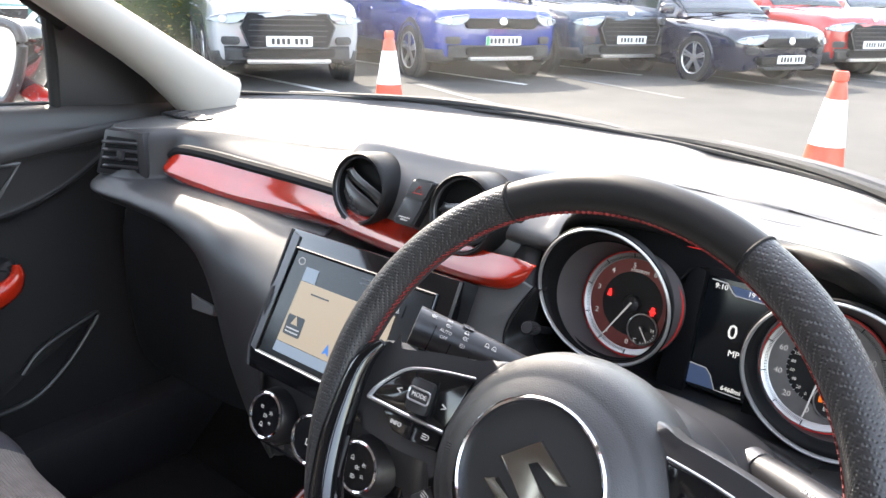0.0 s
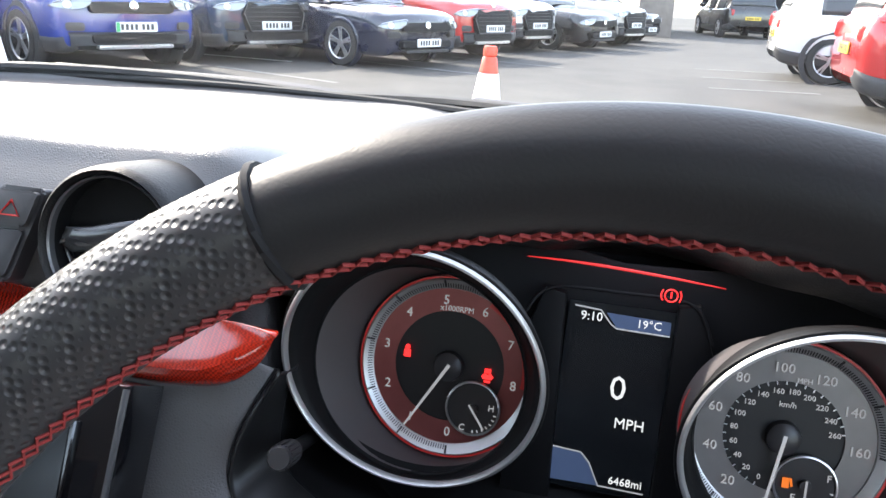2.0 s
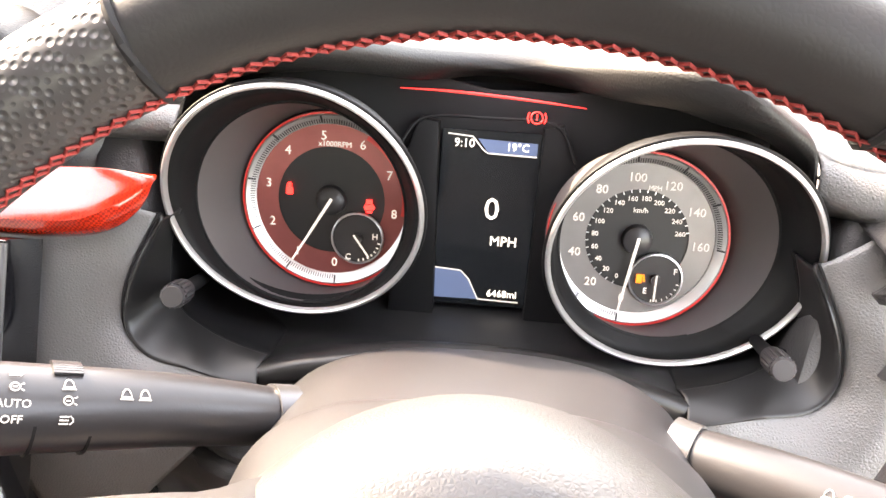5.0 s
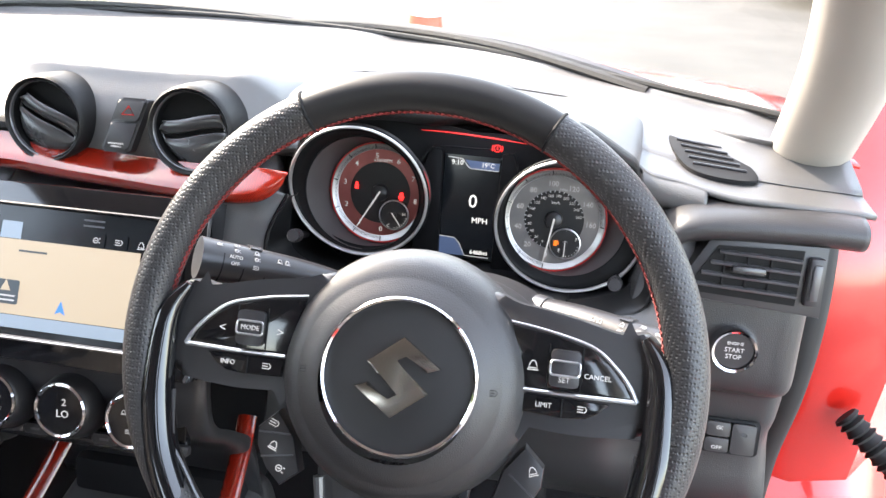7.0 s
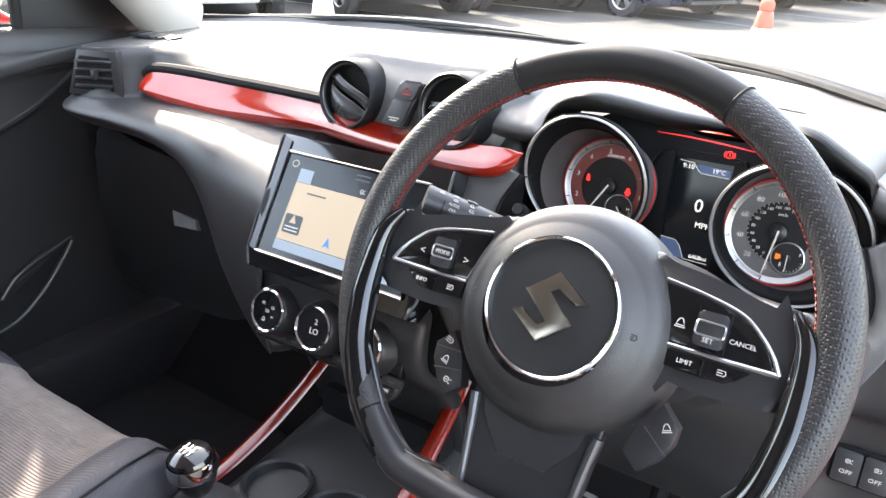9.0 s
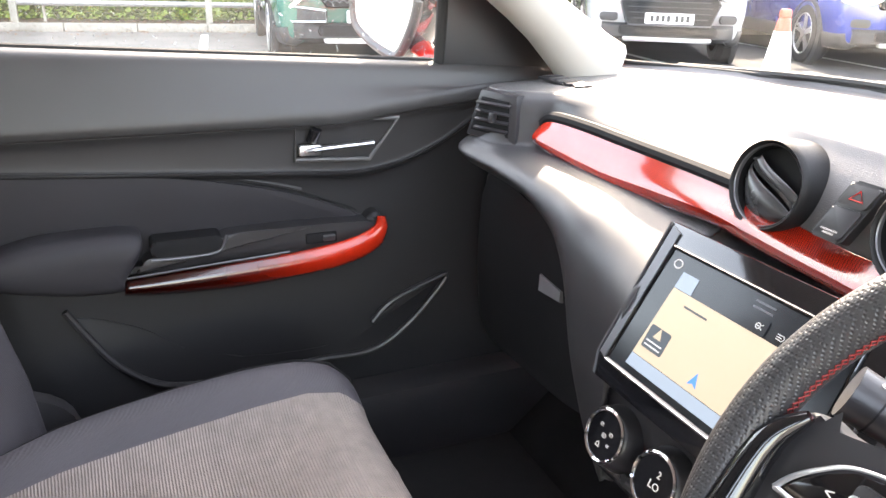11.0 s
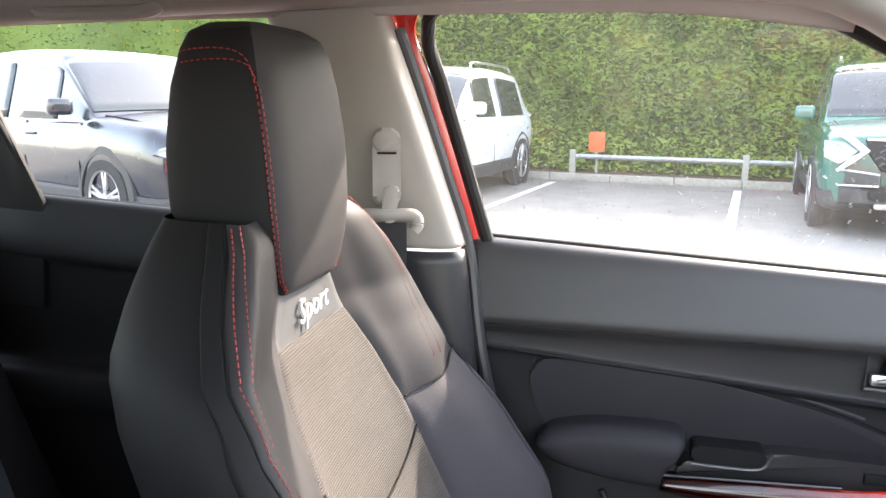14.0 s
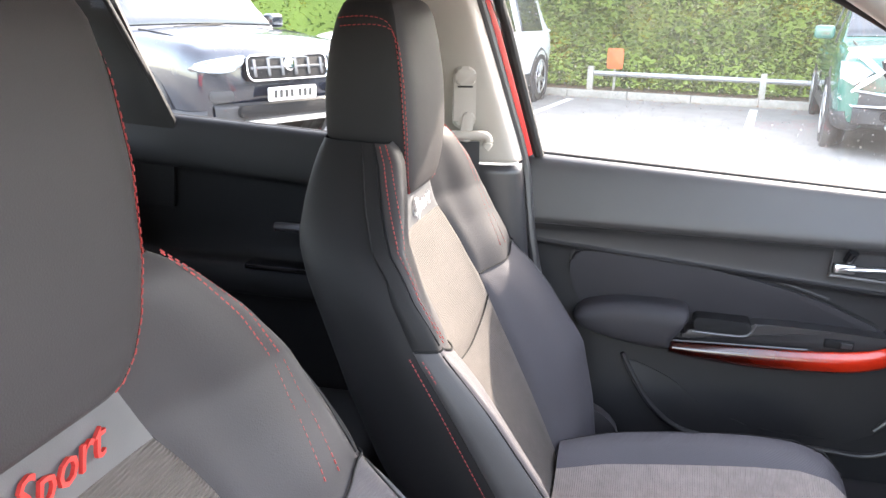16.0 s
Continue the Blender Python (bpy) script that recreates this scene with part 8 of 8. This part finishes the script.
def wheel_parts(car, x, y, R, side):
    M = Matrix.Translation((x, y, R)) @ Matrix.Rotation(radians(-90 * side), 4, "X")
    w = part("wheel", lathe_bm([(R * 0.66, -0.10), (R * 0.94, -0.10), (R, -0.07), (R, 0.07), (R * 0.95, 0.105), (R * 0.70, 0.112), (R * 0.66, 0.09)], 40, M), TYRE, car, "black tyre")
    part("barrel", lathe_bm([(R * 0.68, 0.10), (R * 0.66, 0.02), (0.01, 0.0)], 32, M), MATTE, w)
    part("rim", lathe_bm([(R * 0.64, 0.105), (R * 0.685, 0.118), (R * 0.70, 0.10)], 40, M), ALLOY, w, "silver rim")
    for k in range(5):
        for d in (-7, 7):
            A = M @ Matrix.Rotation(radians(72 * k + d), 4, "Z")
            part("spoke", plate_bm([(-0.016, 0.03), (0.016, 0.03), (0.013, R * 0.66), (-0.013, R * 0.66)], 0.02, A @ at2(0, 0, 0.085), 0.004), ALLOY, w)
    part("hub", lathe_bm([(0.055, 0.09), (0.05, 0.112), (0.001, 0.115)], 20, M), ALLOY, w)


def parked_car(label, color, L, W, H, m, face="hex", tall=True, clad=True, plate_m=None, rails=False, detail=True):
    """A parked car heading along its local x, standing on the ground about its middle."""
    car = thing("parked_car", label, "car", group="parked cars")
    P = paint(color)
    zb = 0.98 if tall else 0.86                       # belt line
    hood = zb + 0.02 if tall else zb - 0.02
    bot = 0.22 if tall else 0.17
    xs = [-L / 2, -L / 2 + 0.05, -L / 2 + 0.18, -L / 2 + 0.5, -L * 0.25, 0, L * 0.18, L * 0.24, L * 0.32, L * 0.42, L / 2 - 0.16, L / 2 - 0.05, L / 2]
    top = [zb - 0.18, zb, zb + 0.04, zb + 0.03, zb + 0.02, zb, zb - 0.005, hood + 0.01, hood - 0.01, hood - 0.045, hood - 0.085, hood - 0.13, hood - 0.22]
    wid = [0.80, 0.90, 0.965, 1, 1, 1, 1, 1, 1.0, 0.99, 0.965, 0.93, 0.88]
    lob = [bot + 0.2, bot + 0.1, bot + 0.04, bot, bot, bot, bot, bot, bot, bot, bot + 0.01, bot + 0.03, bot + 0.07]
    secs = []
    for x, t, w, b in zip(xs, top, wid, lob):
        h = w * W / 2
        secs.append([(x, -h * 0.80, b), (x, -h * 0.93, b + 0.03), (x, -h * 0.97, b + 0.25 * (t - b)), (x, -h, b + 0.55 * (t - b)), (x, -h * 0.985, b + 0.8 * (t - b)), (x, -h * 0.93, t - 0.035), (x, -h * 0.80, t - 0.004), (x, -h * 0.4, t + 0.022), (x, 0, t + 0.03),
                     (x, h * 0.4, t + 0.022), (x, h * 0.80, t - 0.004), (x, h * 0.93, t - 0.035), (x, h * 0.985, b + 0.8 * (t - b)), (x, h, b + 0.55 * (t - b)), (x, h * 0.97, b + 0.25 * (t - b)), (x, h * 0.93, b + 0.03), (x, h * 0.80, b)])
    bow = [0.0] * 9 + [0.02, 0.06, 0.10, 0.13]        # the nose is bowed in plan
    secs = [[(x - k * (y / (W / 2)) ** 2, y, z) for x, y, z in s] for s, k in zip(secs, bow)]
    cols = [spline(s, 49) for s in secs]
    rows = [spline([c[j] for c in cols], 52) for j in range(49)]
    bm, V = sheet_bm(rows)
    bm.faces.new([r[0] for r in V]); bm.faces.new([r[-1] for r in V][::-1])
    part("body", bm, P, car, "painted body")
    if clad:
        for js in (range(0, 7), range(42, 49)):
            sk = part("lower_cladding", sheet_bm([[Vector((p.x * 1.002, p.y * 1.012, p.z)) for p in rows[j]] for j in js])[0], CLAD, car, "black lower cladding")
            so = sk.modifiers.new("thickness", "SOLIDIFY"); so.thickness, so.offset = 0.01, 0
        bmp = [(-0.40 * W + 0.80 * W * k / 12) for k in range(13)]
        sk = part("lower_bumper", sheet_bm([[(L / 2 + 0.012 - 0.11 * (y / (W / 2)) ** 2 - d, y, bot + z) for y in bmp] for z, d in ((0.05, 0.06), (0.10, 0.0), (0.20, 0.0), (0.235, 0.03))])[0], CLAD, car, "black lower bumper")
        so = sk.modifiers.new("thickness", "SOLIDIFY"); so.thickness, so.offset = 0.015, 0
    # greenhouse: cross sections from the foot of the windscreen to the tail
    gx = [L * 0.235, L * 0.10, L * 0.02, -L * 0.15, -L * 0.32, -L * 0.42, -L * 0.475]
    gz = [zb + 0.0, H - 0.13, H - 0.03, H, H - 0.03, H - 0.12, zb + 0.04]
    gw = [0.88, 0.80, 0.765, 0.76, 0.755, 0.75, 0.80]
    gsec = []
    for x, z, w in zip(gx, gz, gw):
        h, hb = w * W / 2, 0.93 * W / 2
        z2 = max(z, zb + 0.01)
        gsec.append([(x, -hb, zb - 0.03), (x, -hb * 0.99, zb), (x, -(h * 0.75 + hb * 0.25), zb + 0.62 * (z2 - zb)), (x, -h, zb + 0.86 * (z2 - zb)), (x, -h * 0.86, zb + 0.97 * (z2 - zb)), (x, 0, z2 + 0.012),
                     (x, h * 0.86, zb + 0.97 * (z2 - zb)), (x, h, zb + 0.86 * (z2 - zb)), (x, h * 0.75 + hb * 0.25, zb + 0.62 * (z2 - zb)), (x, hb * 0.99, zb), (x, hb, zb - 0.03)])
    cols = [spline(s, 33) for s in gsec]
    rows = [spline([c[j] for c in cols], 40) for j in range(33)]
    part("cabin", sheet_bm(rows)[0], P, car, "painted roof and pillars")

    def gpt(j, i, off=0.006):
        p = rows[j][i]
        q = (rows[min(32, j + 1)][i] - rows[max(0, j - 1)][i]).cross(rows[j][min(39, i + 1)] - rows[j][max(0, i - 1)])
        n = q.normalized()
        if n.dot(p - Vector((-0.1 * L, 0, zb + 0.2))) < 0:
            n = -n
        return p + n * off

    def pane(name, j0, j1, i0, i1):
        r = [[gpt(j, i) for i in range(i0, i1 + 1)] for j in range(j0, j1 + 1)]
        ob = part(name, sheet_bm(r)[0], CAR_GLASS, car, "dark glass")
        so = ob.modifiers.new("thickness", "SOLIDIFY"); so.thickness, so.offset = 0.008, 0
    pane("windscreen", 10, 22, 1, 7)
    pane("rear_window", 11, 21, 33, 38)
    for j0, j1 in ((3, 8), (24, 29)):
        pane("front_side_window", j0, j1, 7, 17)
        pane("rear_side_window", j0, j1, 19, 29)
    R = 0.345 if tall else 0.32
    fx, rx = L / 2 - 0.86, -L / 2 + 0.76
    for side in (-1, 1):
        for x in (fx, rx):
            wheel_parts(car, x, side * (W / 2 - 0.105), R, side)
            part("arch", lathe_bm([(R + 0.015, -0.12), (R + 0.02, 0.018), (R + (0.085 if clad else 0.04), 0.010), (R + (0.09 if clad else 0.045), -0.05)], 40, Matrix.Translation((x, side * W / 2 * 0.985, R)) @ Matrix.Rotation(radians(-90 * side), 4, "X")), CLAD if clad else P, car, "wheel arch")
        if clad:
            part("sill_cladding", box_bm((fx - rx - 2 * R - 0.12, 0.05, 0.16), pose((fx + rx) / 2, side * W / 2 * 0.955, bot + 0.10), 0.02), CLAD, car, "black sill cladding")
        # mirrors and door handles
        mr = part("mirror", box_bm((0.12, 0.20, 0.14), pose(L * 0.175, side * (W / 2 + 0.07), zb + 0.10, 0, 0, side * 8), 0.045, 4), P, car, "door mirror")
        for hx in (0.02, -0.22):
            part("door_handle", tube_bm([(L * hx, side * W / 2 * 0.985, zb - 0.14), (L * hx - 0.10, side * (W / 2 * 0.985 + 0.03), zb - 0.135), (L * hx - 0.2, side * W / 2 * 0.985, zb - 0.14)], 0.013, 8), P, car)
        for sx in (0.205, -0.03, -0.27):
            part("door_gap", tube_bm([(L * sx, side * W / 2 * 0.997, bot + 0.18), (L * sx, side * W / 2 * 1.0, 0.62), (L * sx - 0.02, side * W / 2 * 0.94, zb - 0.03)], 0.006, 6), MATTE, car)
        if rails:
            part("roof_rail", tube_bm(spline([(L * 0.02, side * W * 0.355, H - 0.03), (0, side * W * 0.355, H + 0.03), (-L * 0.3, side * W * 0.35, H + 0.035), (-L * 0.36, side * W * 0.35, H - 0.03)], 16), 0.016, 8), ALLOY, car, "silver roof rail")
        # lamps
        hl = [(p.x, p.y) for p in spline([(-0.22, -0.015, 0), (-0.10, 0.035, 0), (0.10, 0.065, 0), (0.22, 0.075, 0), (0.20, 0.0, 0), (0.10, -0.045, 0), (-0.05, -0.050, 0)], 24, closed=True)]
        HM = frame_of((L / 2 - 0.085, side * W * 0.375, hood - 0.25), (1.0, side * 0.42, 0.22))
        if face == "arrow":
            hl = [(0.21, 0.10), (0.04, 0.09), (-0.09, 0.01), (0.05, -0.12), (0.19, -0.05)]
            lamp = part("headlamp", plate_bm([(x * side, y) for x, y in hl][::-side], 0.05, HM @ at2(0, 0, -0.015), 0.012), LAMP, car, "clear triangular headlamp")
            part("lamp_core", lathe_bm([(0.036, 0.0), (0.036, 0.012), (0.024, 0.006), (0.001, 0.004)], 20, HM @ at2(side * 0.10, 0.03, 0.036)), ALLOY, lamp)
            part("lamp_core", lathe_bm([(0.030, 0.0), (0.030, 0.012), (0.02, 0.006), (0.001, 0.004)], 20, HM @ at2(side * 0.07, -0.05, 0.036)), ALLOY, lamp)
            part("daytime_lamp", tube_bm([HM @ Vector((side * x, y, 0.030)) for x, y in ((0.17, 0.21), (0.0, 0.12), (-0.15, 0.01), (-0.05, -0.07), (0.06, -0.17))], lambda f: 0.012 + 0.022 * math.sin(math.pi * f), 10, up=(1, 0, 0), ry=0.010), PLATE_W, lamp, "white boomerang daytime lamp")
            FG = frame_of((L / 2 - 0.085, side * W * 0.335, bot + 0.31), (1, side * 0.38, 0.0))
            fog = [(-0.20, 0.04), (0.14, 0.07), (0.25, 0.0), (0.12, -0.07), (-0.20, -0.06)]
            fl = part("fog_lamp", plate_bm([(x * side, y) for x, y in fog][::-side], 0.04, FG @ at2(0, 0, -0.006), 0.008), CLAD, car, "black fog lamp recess")
            part("fog_frame", tube_bm([FG @ Vector((side * x, y, 0.036)) for x, y in fog[:2] + fog[2:]], 0.012, 8, closed=True), SILVER, fl, "silver fog lamp frame")
            part("tail_lamp", plate_bm(rounded(0.24, 0.20, 0.04), 0.06, frame_of((-L / 2 + 0.07, side * W * 0.40, zb - 0.12), (-1, side * 0.8, 0.1)) @ at2(0, 0, -0.03), 0.01), TAIL, car, "red tail lamp")
            continue
        lamp = part("headlamp", plate_bm([(x * -side, y) for x, y in hl][::-side], 0.05, HM @ at2(0, 0, -0.015), 0.012), LAMP, car, "clear headlamp")
        part("lamp_core", lathe_bm([(0.045, 0.0), (0.045, 0.012), (0.03, 0.006), (0.001, 0.004)], 20, HM @ at2(side * 0.03, 0.0, 0.036)), ALLOY, lamp)
        part("daytime_lamp", tube_bm([HM @ Vector((-side * x, y, 0.036)) for x, y in hl[2:12]], 0.007, 6), CHROME, lamp)
        part("fog_lamp", plate_bm(rounded(0.20, 0.09, 0.035), 0.03, frame_of((L / 2 - 0.075, side * W * 0.36, bot + 0.30), (1, side * 0.35, 0.0)) @ at2(0, 0, -0.006), 0.008), CLAD, car, "black fog lamp recess")
        part("tail_lamp", plate_bm(rounded(0.24, 0.20, 0.04), 0.06, frame_of((-L / 2 + 0.07, side * W * 0.40, zb - 0.12), (-1, side * 0.8, 0.1)) @ at2(0, 0, -0.03), 0.01), TAIL, car, "red tail lamp")
    # face
    fz = hood - 0.36
    if face == "hex":
        o = [(-0.44, 0.15), (0.44, 0.15), (0.53, 0.0), (0.44, -0.23), (-0.44, -0.23), (-0.53, 0.0)]
    elif face == "arrow":
        o = [(-0.58, 0.14), (0.58, 0.14), (0.55, 0.02), (0.44, -0.13), (-0.44, -0.13), (-0.55, 0.02)]
    elif face == "bars":
        o = rounded(0.86, 0.20, 0.06)
    else:
        o = rounded(1.05, 0.12, 0.05)
    FM = frame_of((L / 2 - 0.075, 0, fz + (0.02 if face == "hex" else 0.08)), (1, 0, 0.18))
    g = part("grille", plate_bm(o, 0.10, FM @ at2(0, 0, -0.02), 0.01), MATTE, car, "black grille")
    if face == "hex":
        part("grille_frame", tube_bm([FM @ Vector((x, y, 0.082)) for x, y in o], 0.009, 8, closed=True), SATIN, g, "satin grille frame")
        for i in range(5):
            part("grille_slat", box_bm((0.90 - abs(i - 2) * 0.04, 0.010, 0.016), FM @ at2(0, -0.16 + 0.06 * i, 0.080), 0.003), CLAD, g)
    elif face == "arrow":
        part("grille_band", box_bm((1.14, 0.022, 0.02), FM @ at2(0, 0.135, 0.082), 0.004), CHROME, g, "chrome band over the grille")
        for i in range(4):
            part("grille_slat", tube_bm([FM @ Vector((-0.50 + 0.03 * abs(i - 2) + (0.94 - 0.06 * abs(i - 2)) * k / 24, 0.095 - 0.058 * i + (0.014 if k % 2 else -0.014), 0.083)) for k in range(25)], 0.0065, 6), SATIN, g, "zigzag grille slat")
    elif face == "bars":
        for i in range(6):
            part("grille_bar", box_bm((0.034, 0.14, 0.02), FM @ at2(-0.36 + 0.144 * i, 0, 0.080), 0.008), SATIN, g)
        part("grille_cross_bar", box_bm((0.80, 0.022, 0.016), FM @ at2(0, 0.0, 0.080), 0.006), SATIN, g)
        part("grille_frame", tube_bm([FM @ Vector((x, y, 0.082)) for x, y in o], 0.008, 8, closed=True), CHROME, g)
    part("badge", lathe_bm([(0.055, 0.0), (0.055, 0.012), (0.04, 0.018), (0.001, 0.018)], 20, FM @ at2(0, 0.02 if face != "hex" else 0.22, 0.08)), CHROME, car, "plain chrome badge")
    part("lower_grille", plate_bm(rounded(1.05, 0.10, 0.04), 0.10, frame_of((L / 2 - 0.075, 0, bot + 0.17), (1, 0, 0)) , 0.01), MATTE, car, "black lower intake")
    part("skid_plate", plate_bm(rounded(0.95, 0.045, 0.02), 0.10, frame_of((L / 2 - 0.068, 0, bot + 0.085), (1, 0, -0.1)), 0.008), SILVER if clad else CLAD, car, "silver skid plate")
    for front in (True, False):
        PM = frame_of((L / 2 + 0.040, 0, fz - 0.12), (1, 0, 0.0)) if front else frame_of((-L / 2 - 0.015, 0, zb - 0.30), (-1, 0, 0.0))
        pl = part("number_plate", plate_bm(rounded(0.52, 0.111, 0.012), 0.012, PM @ at2(0, 0, -0.004), 0.002), PLATE_W if front else PLATE_Y, car, "number plate with dark bars")
        if plate_m and front:
            part("plate_edge", box_bm((0.045, 0.105, 0.002), PM @ at2(-0.236, 0, 0.009), 0), plate_m, pl)
        for i in range(7):
            x = -0.185 + 0.058 * i + (0.03 if i > 3 else 0)
            part("plate_bar", box_bm((0.036, 0.066, 0.002), PM @ at2(x, 0, 0.009), 0), BARS, pl)
    # wipers and bonnet gap
    for side in (-1, 1):
        part("bonnet_gap", tube_bm(spline([(L * 0.24, side * W * 0.40, hood + 0.012), (L * 0.34, side * W * 0.40, hood - 0.018), (L * 0.43, side * W * 0.37, hood - 0.075)], 12), 0.006, 6), MATTE, car)
    part("wiper", tube_bm([(L * 0.235, -0.35, zb + 0.045), (L * 0.225, 0.05, zb + 0.065), (L * 0.215, 0.4, zb + 0.07)], 0.012, 6), MATTE, car)
    car.matrix_world = m
    return car


def at_front(px, py, heading, L):
    """Pose of a car whose front end is at (px, py) and that heads that way."""
    a = radians(heading)
    return pose(px - math.cos(a) * L / 2, py - math.sin(a) * L / 2, 0, 0, 0, heading)


ROW = -24
parked_car("silver compact crossover parked in the row", (0.36, 0.365, 0.38), 4.17, 1.77, 1.61, at_front(-6.55, 5.15, -30, 4.17), "hex", True, True)
parked_car("bright blue electric crossover with green-edged plate", (0.012, 0.035, 0.22), 4.68, 1.88, 1.55, at_front(-5.45, 7.75, ROW, 4.68), "slim", True, True, PLATE_G)
parked_car("dark blue sport utility car in the row", (0.012, 0.03, 0.06), 4.6, 1.89, 1.66, at_front(-4.70, 9.85, ROW, 4.6), "hex", True, True)
parked_car("dark navy hatchback with silver alloy wheels", (0.01, 0.013, 0.03), 4.37, 1.79, 1.45, at_front(-2.70, 10.60, ROW, 4.37), "slim", False, False)
parked_car("red sport utility car in the row", (0.42, 0.02, 0.018), 4.48, 1.86, 1.64, at_front(-2.15, 12.75, ROW, 4.48), "hex", True, True)
parked_car("white compact car in the row", (0.75, 0.75, 0.75), 4.1, 1.78, 1.6, at_front(-1.75, 15.4, ROW, 4.1), "hex", True, True)
parked_car("black hatchback with silver alloy wheels", (0.01, 0.01, 0.012), 4.3, 1.8, 1.46, at_front(-0.55, 17.1, ROW, 4.3), "slim", False, False)
parked_car("pale champagne crossover in the row", (0.38, 0.36, 0.33), 4.4, 1.83, 1.62, at_front(0.05, 19.4, ROW, 4.4), "hex", True, True)
parked_car("dark blue hatchback at the row's end", (0.012, 0.016, 0.035), 4.3, 1.8, 1.5, at_front(0.45, 22.0, ROW, 4.3), "slim", False, False)
parked_car("black sport utility car by the far wall", (0.01, 0.01, 0.011), 4.6, 1.88, 1.68, pose(3.4, 31.0, 0, 0, 0, 100), "hex", True, True)
parked_car("white crossover seen from its tail", (0.75, 0.75, 0.75), 4.2, 1.77, 1.6, pose(4.35, 12.9, 0, 0, 0, -3), "hex", True, True)
parked_car("red crossover with black arches seen from its tail", (0.45, 0.018, 0.018), 4.2, 1.80, 1.62, pose(4.45, 8.55, 0, 0, 0, -3), "hex", True, True)
parked_car("green sport utility car facing out of its bay", (0.018, 0.11, 0.085), 4.52, 1.87, 1.65, at_front(-6.85, 1.88, -8, 4.52), "arrow", True, True, rails=True)
parked_car("white crossover facing out of its bay", (0.75, 0.75, 0.75), 4.3, 1.79, 1.60, at_front(-7.15, -3.55, -8, 4.3), "hex", True, True, rails=True)
parked_car("dark blue compact crossover with chrome bar grille", (0.006, 0.009, 0.018), 4.17, 1.78, 1.61, at_front(-5.41, -3.62, 66, 4.17), "bars", True, True)

# far wall and shed
BRICK = mat("weathered_brown_boarding", (0.19, 0.165, 0.145), 0.9, vscale=6, vary=0.3, grain=("noise", 40), bump=0.5)
for nm, sz, at, m_ in (("wall_far", (1.1, 9.0, 2.6), (0.55, 31.0, 1.3), BRICK), ("wall_shed", (9.0, 0.4, 3.4), (7.0, 36.0, 1.7), MATTE)):
    tagged(part(nm, box_bm(sz, pose(*at), 0.02), m_), "weathered brown boundary wall" if nm == "wall_far" else "dark open shed front", "wall", kind="structure")
fb = thing("fence", "grey-brown boarded fence behind the parked row", "fence", (-6, 17, 0))
fd = Vector((0.38, 0.92, 0)).normalized()
for i in range(60):
    p = Vector((-11.6, 6.0, 0.95)) + fd * 0.42 * i
    wp("board", box_bm((0.03, 0.40, 1.9), Matrix.Translation(p) @ Matrix.Rotation(math.atan2(fd.y, fd.x) - math.pi / 2, 4, "Z"), 0.006), BRICK, fb)
# own bonnet and wipers
bonnet = sheet("bonnet", [[(x, base_y(x) + 0.05, 0.872 - 0.02 * abs(x)), (x, base_y(x) * 0.5 + 0.45, 0.865 - 0.05 * x * x), (x, 0.85, 0.80 - 0.06 * x * x), (x, 1.10 - 0.3 * x * x, 0.70)] for x in (-0.72, -0.4, 0, 0.4, 0.72)], RED_PAINT, nu=20, nv=16, thick=0.004)
tagged(bonnet, "glossy red car bonnet beyond the windscreen", "bonnet", kind="structure")
for i, (pts) in enumerate(([(-0.62, 0.31, 0.915), (-0.35, 0.39, 0.926), (-0.1, 0.425, 0.920), (0.1, 0.41, 0.905)], [(-0.05, 0.42, 0.912), (0.15, 0.38, 0.923), (0.33, 0.29, 0.925), (0.5, 0.17, 0.912)])):
    wi = thing("wiper", "black windscreen wiper at rest", "wiper", pts[0], group="windscreen wipers")
    wp("blade", tube_bm(spline(pts, 24), 0.008, 8, ry=0.006), RUBBER, wi, "black rubber blade")
    wp("arm", tube_bm(spline([(p[0] + 0.02, p[1] + 0.02, p[2] - 0.004) for p in pts[1:]], 16), 0.009, 8), PLASTIC, wi, "black arm")
cowl = sheet("cowl", [[(x, base_y(x) + 0.0, 0.908), (x, base_y(x) + 0.03, 0.895), (x, base_y(x) + 0.07, 0.875)] for x in (-0.66, -0.4, -0.2, 0, 0.2, 0.4, 0.62)], MATTE, nu=30, nv=8)
tagged(cowl, "black plastic scuttle below the windscreen", "scuttle", kind="structure")
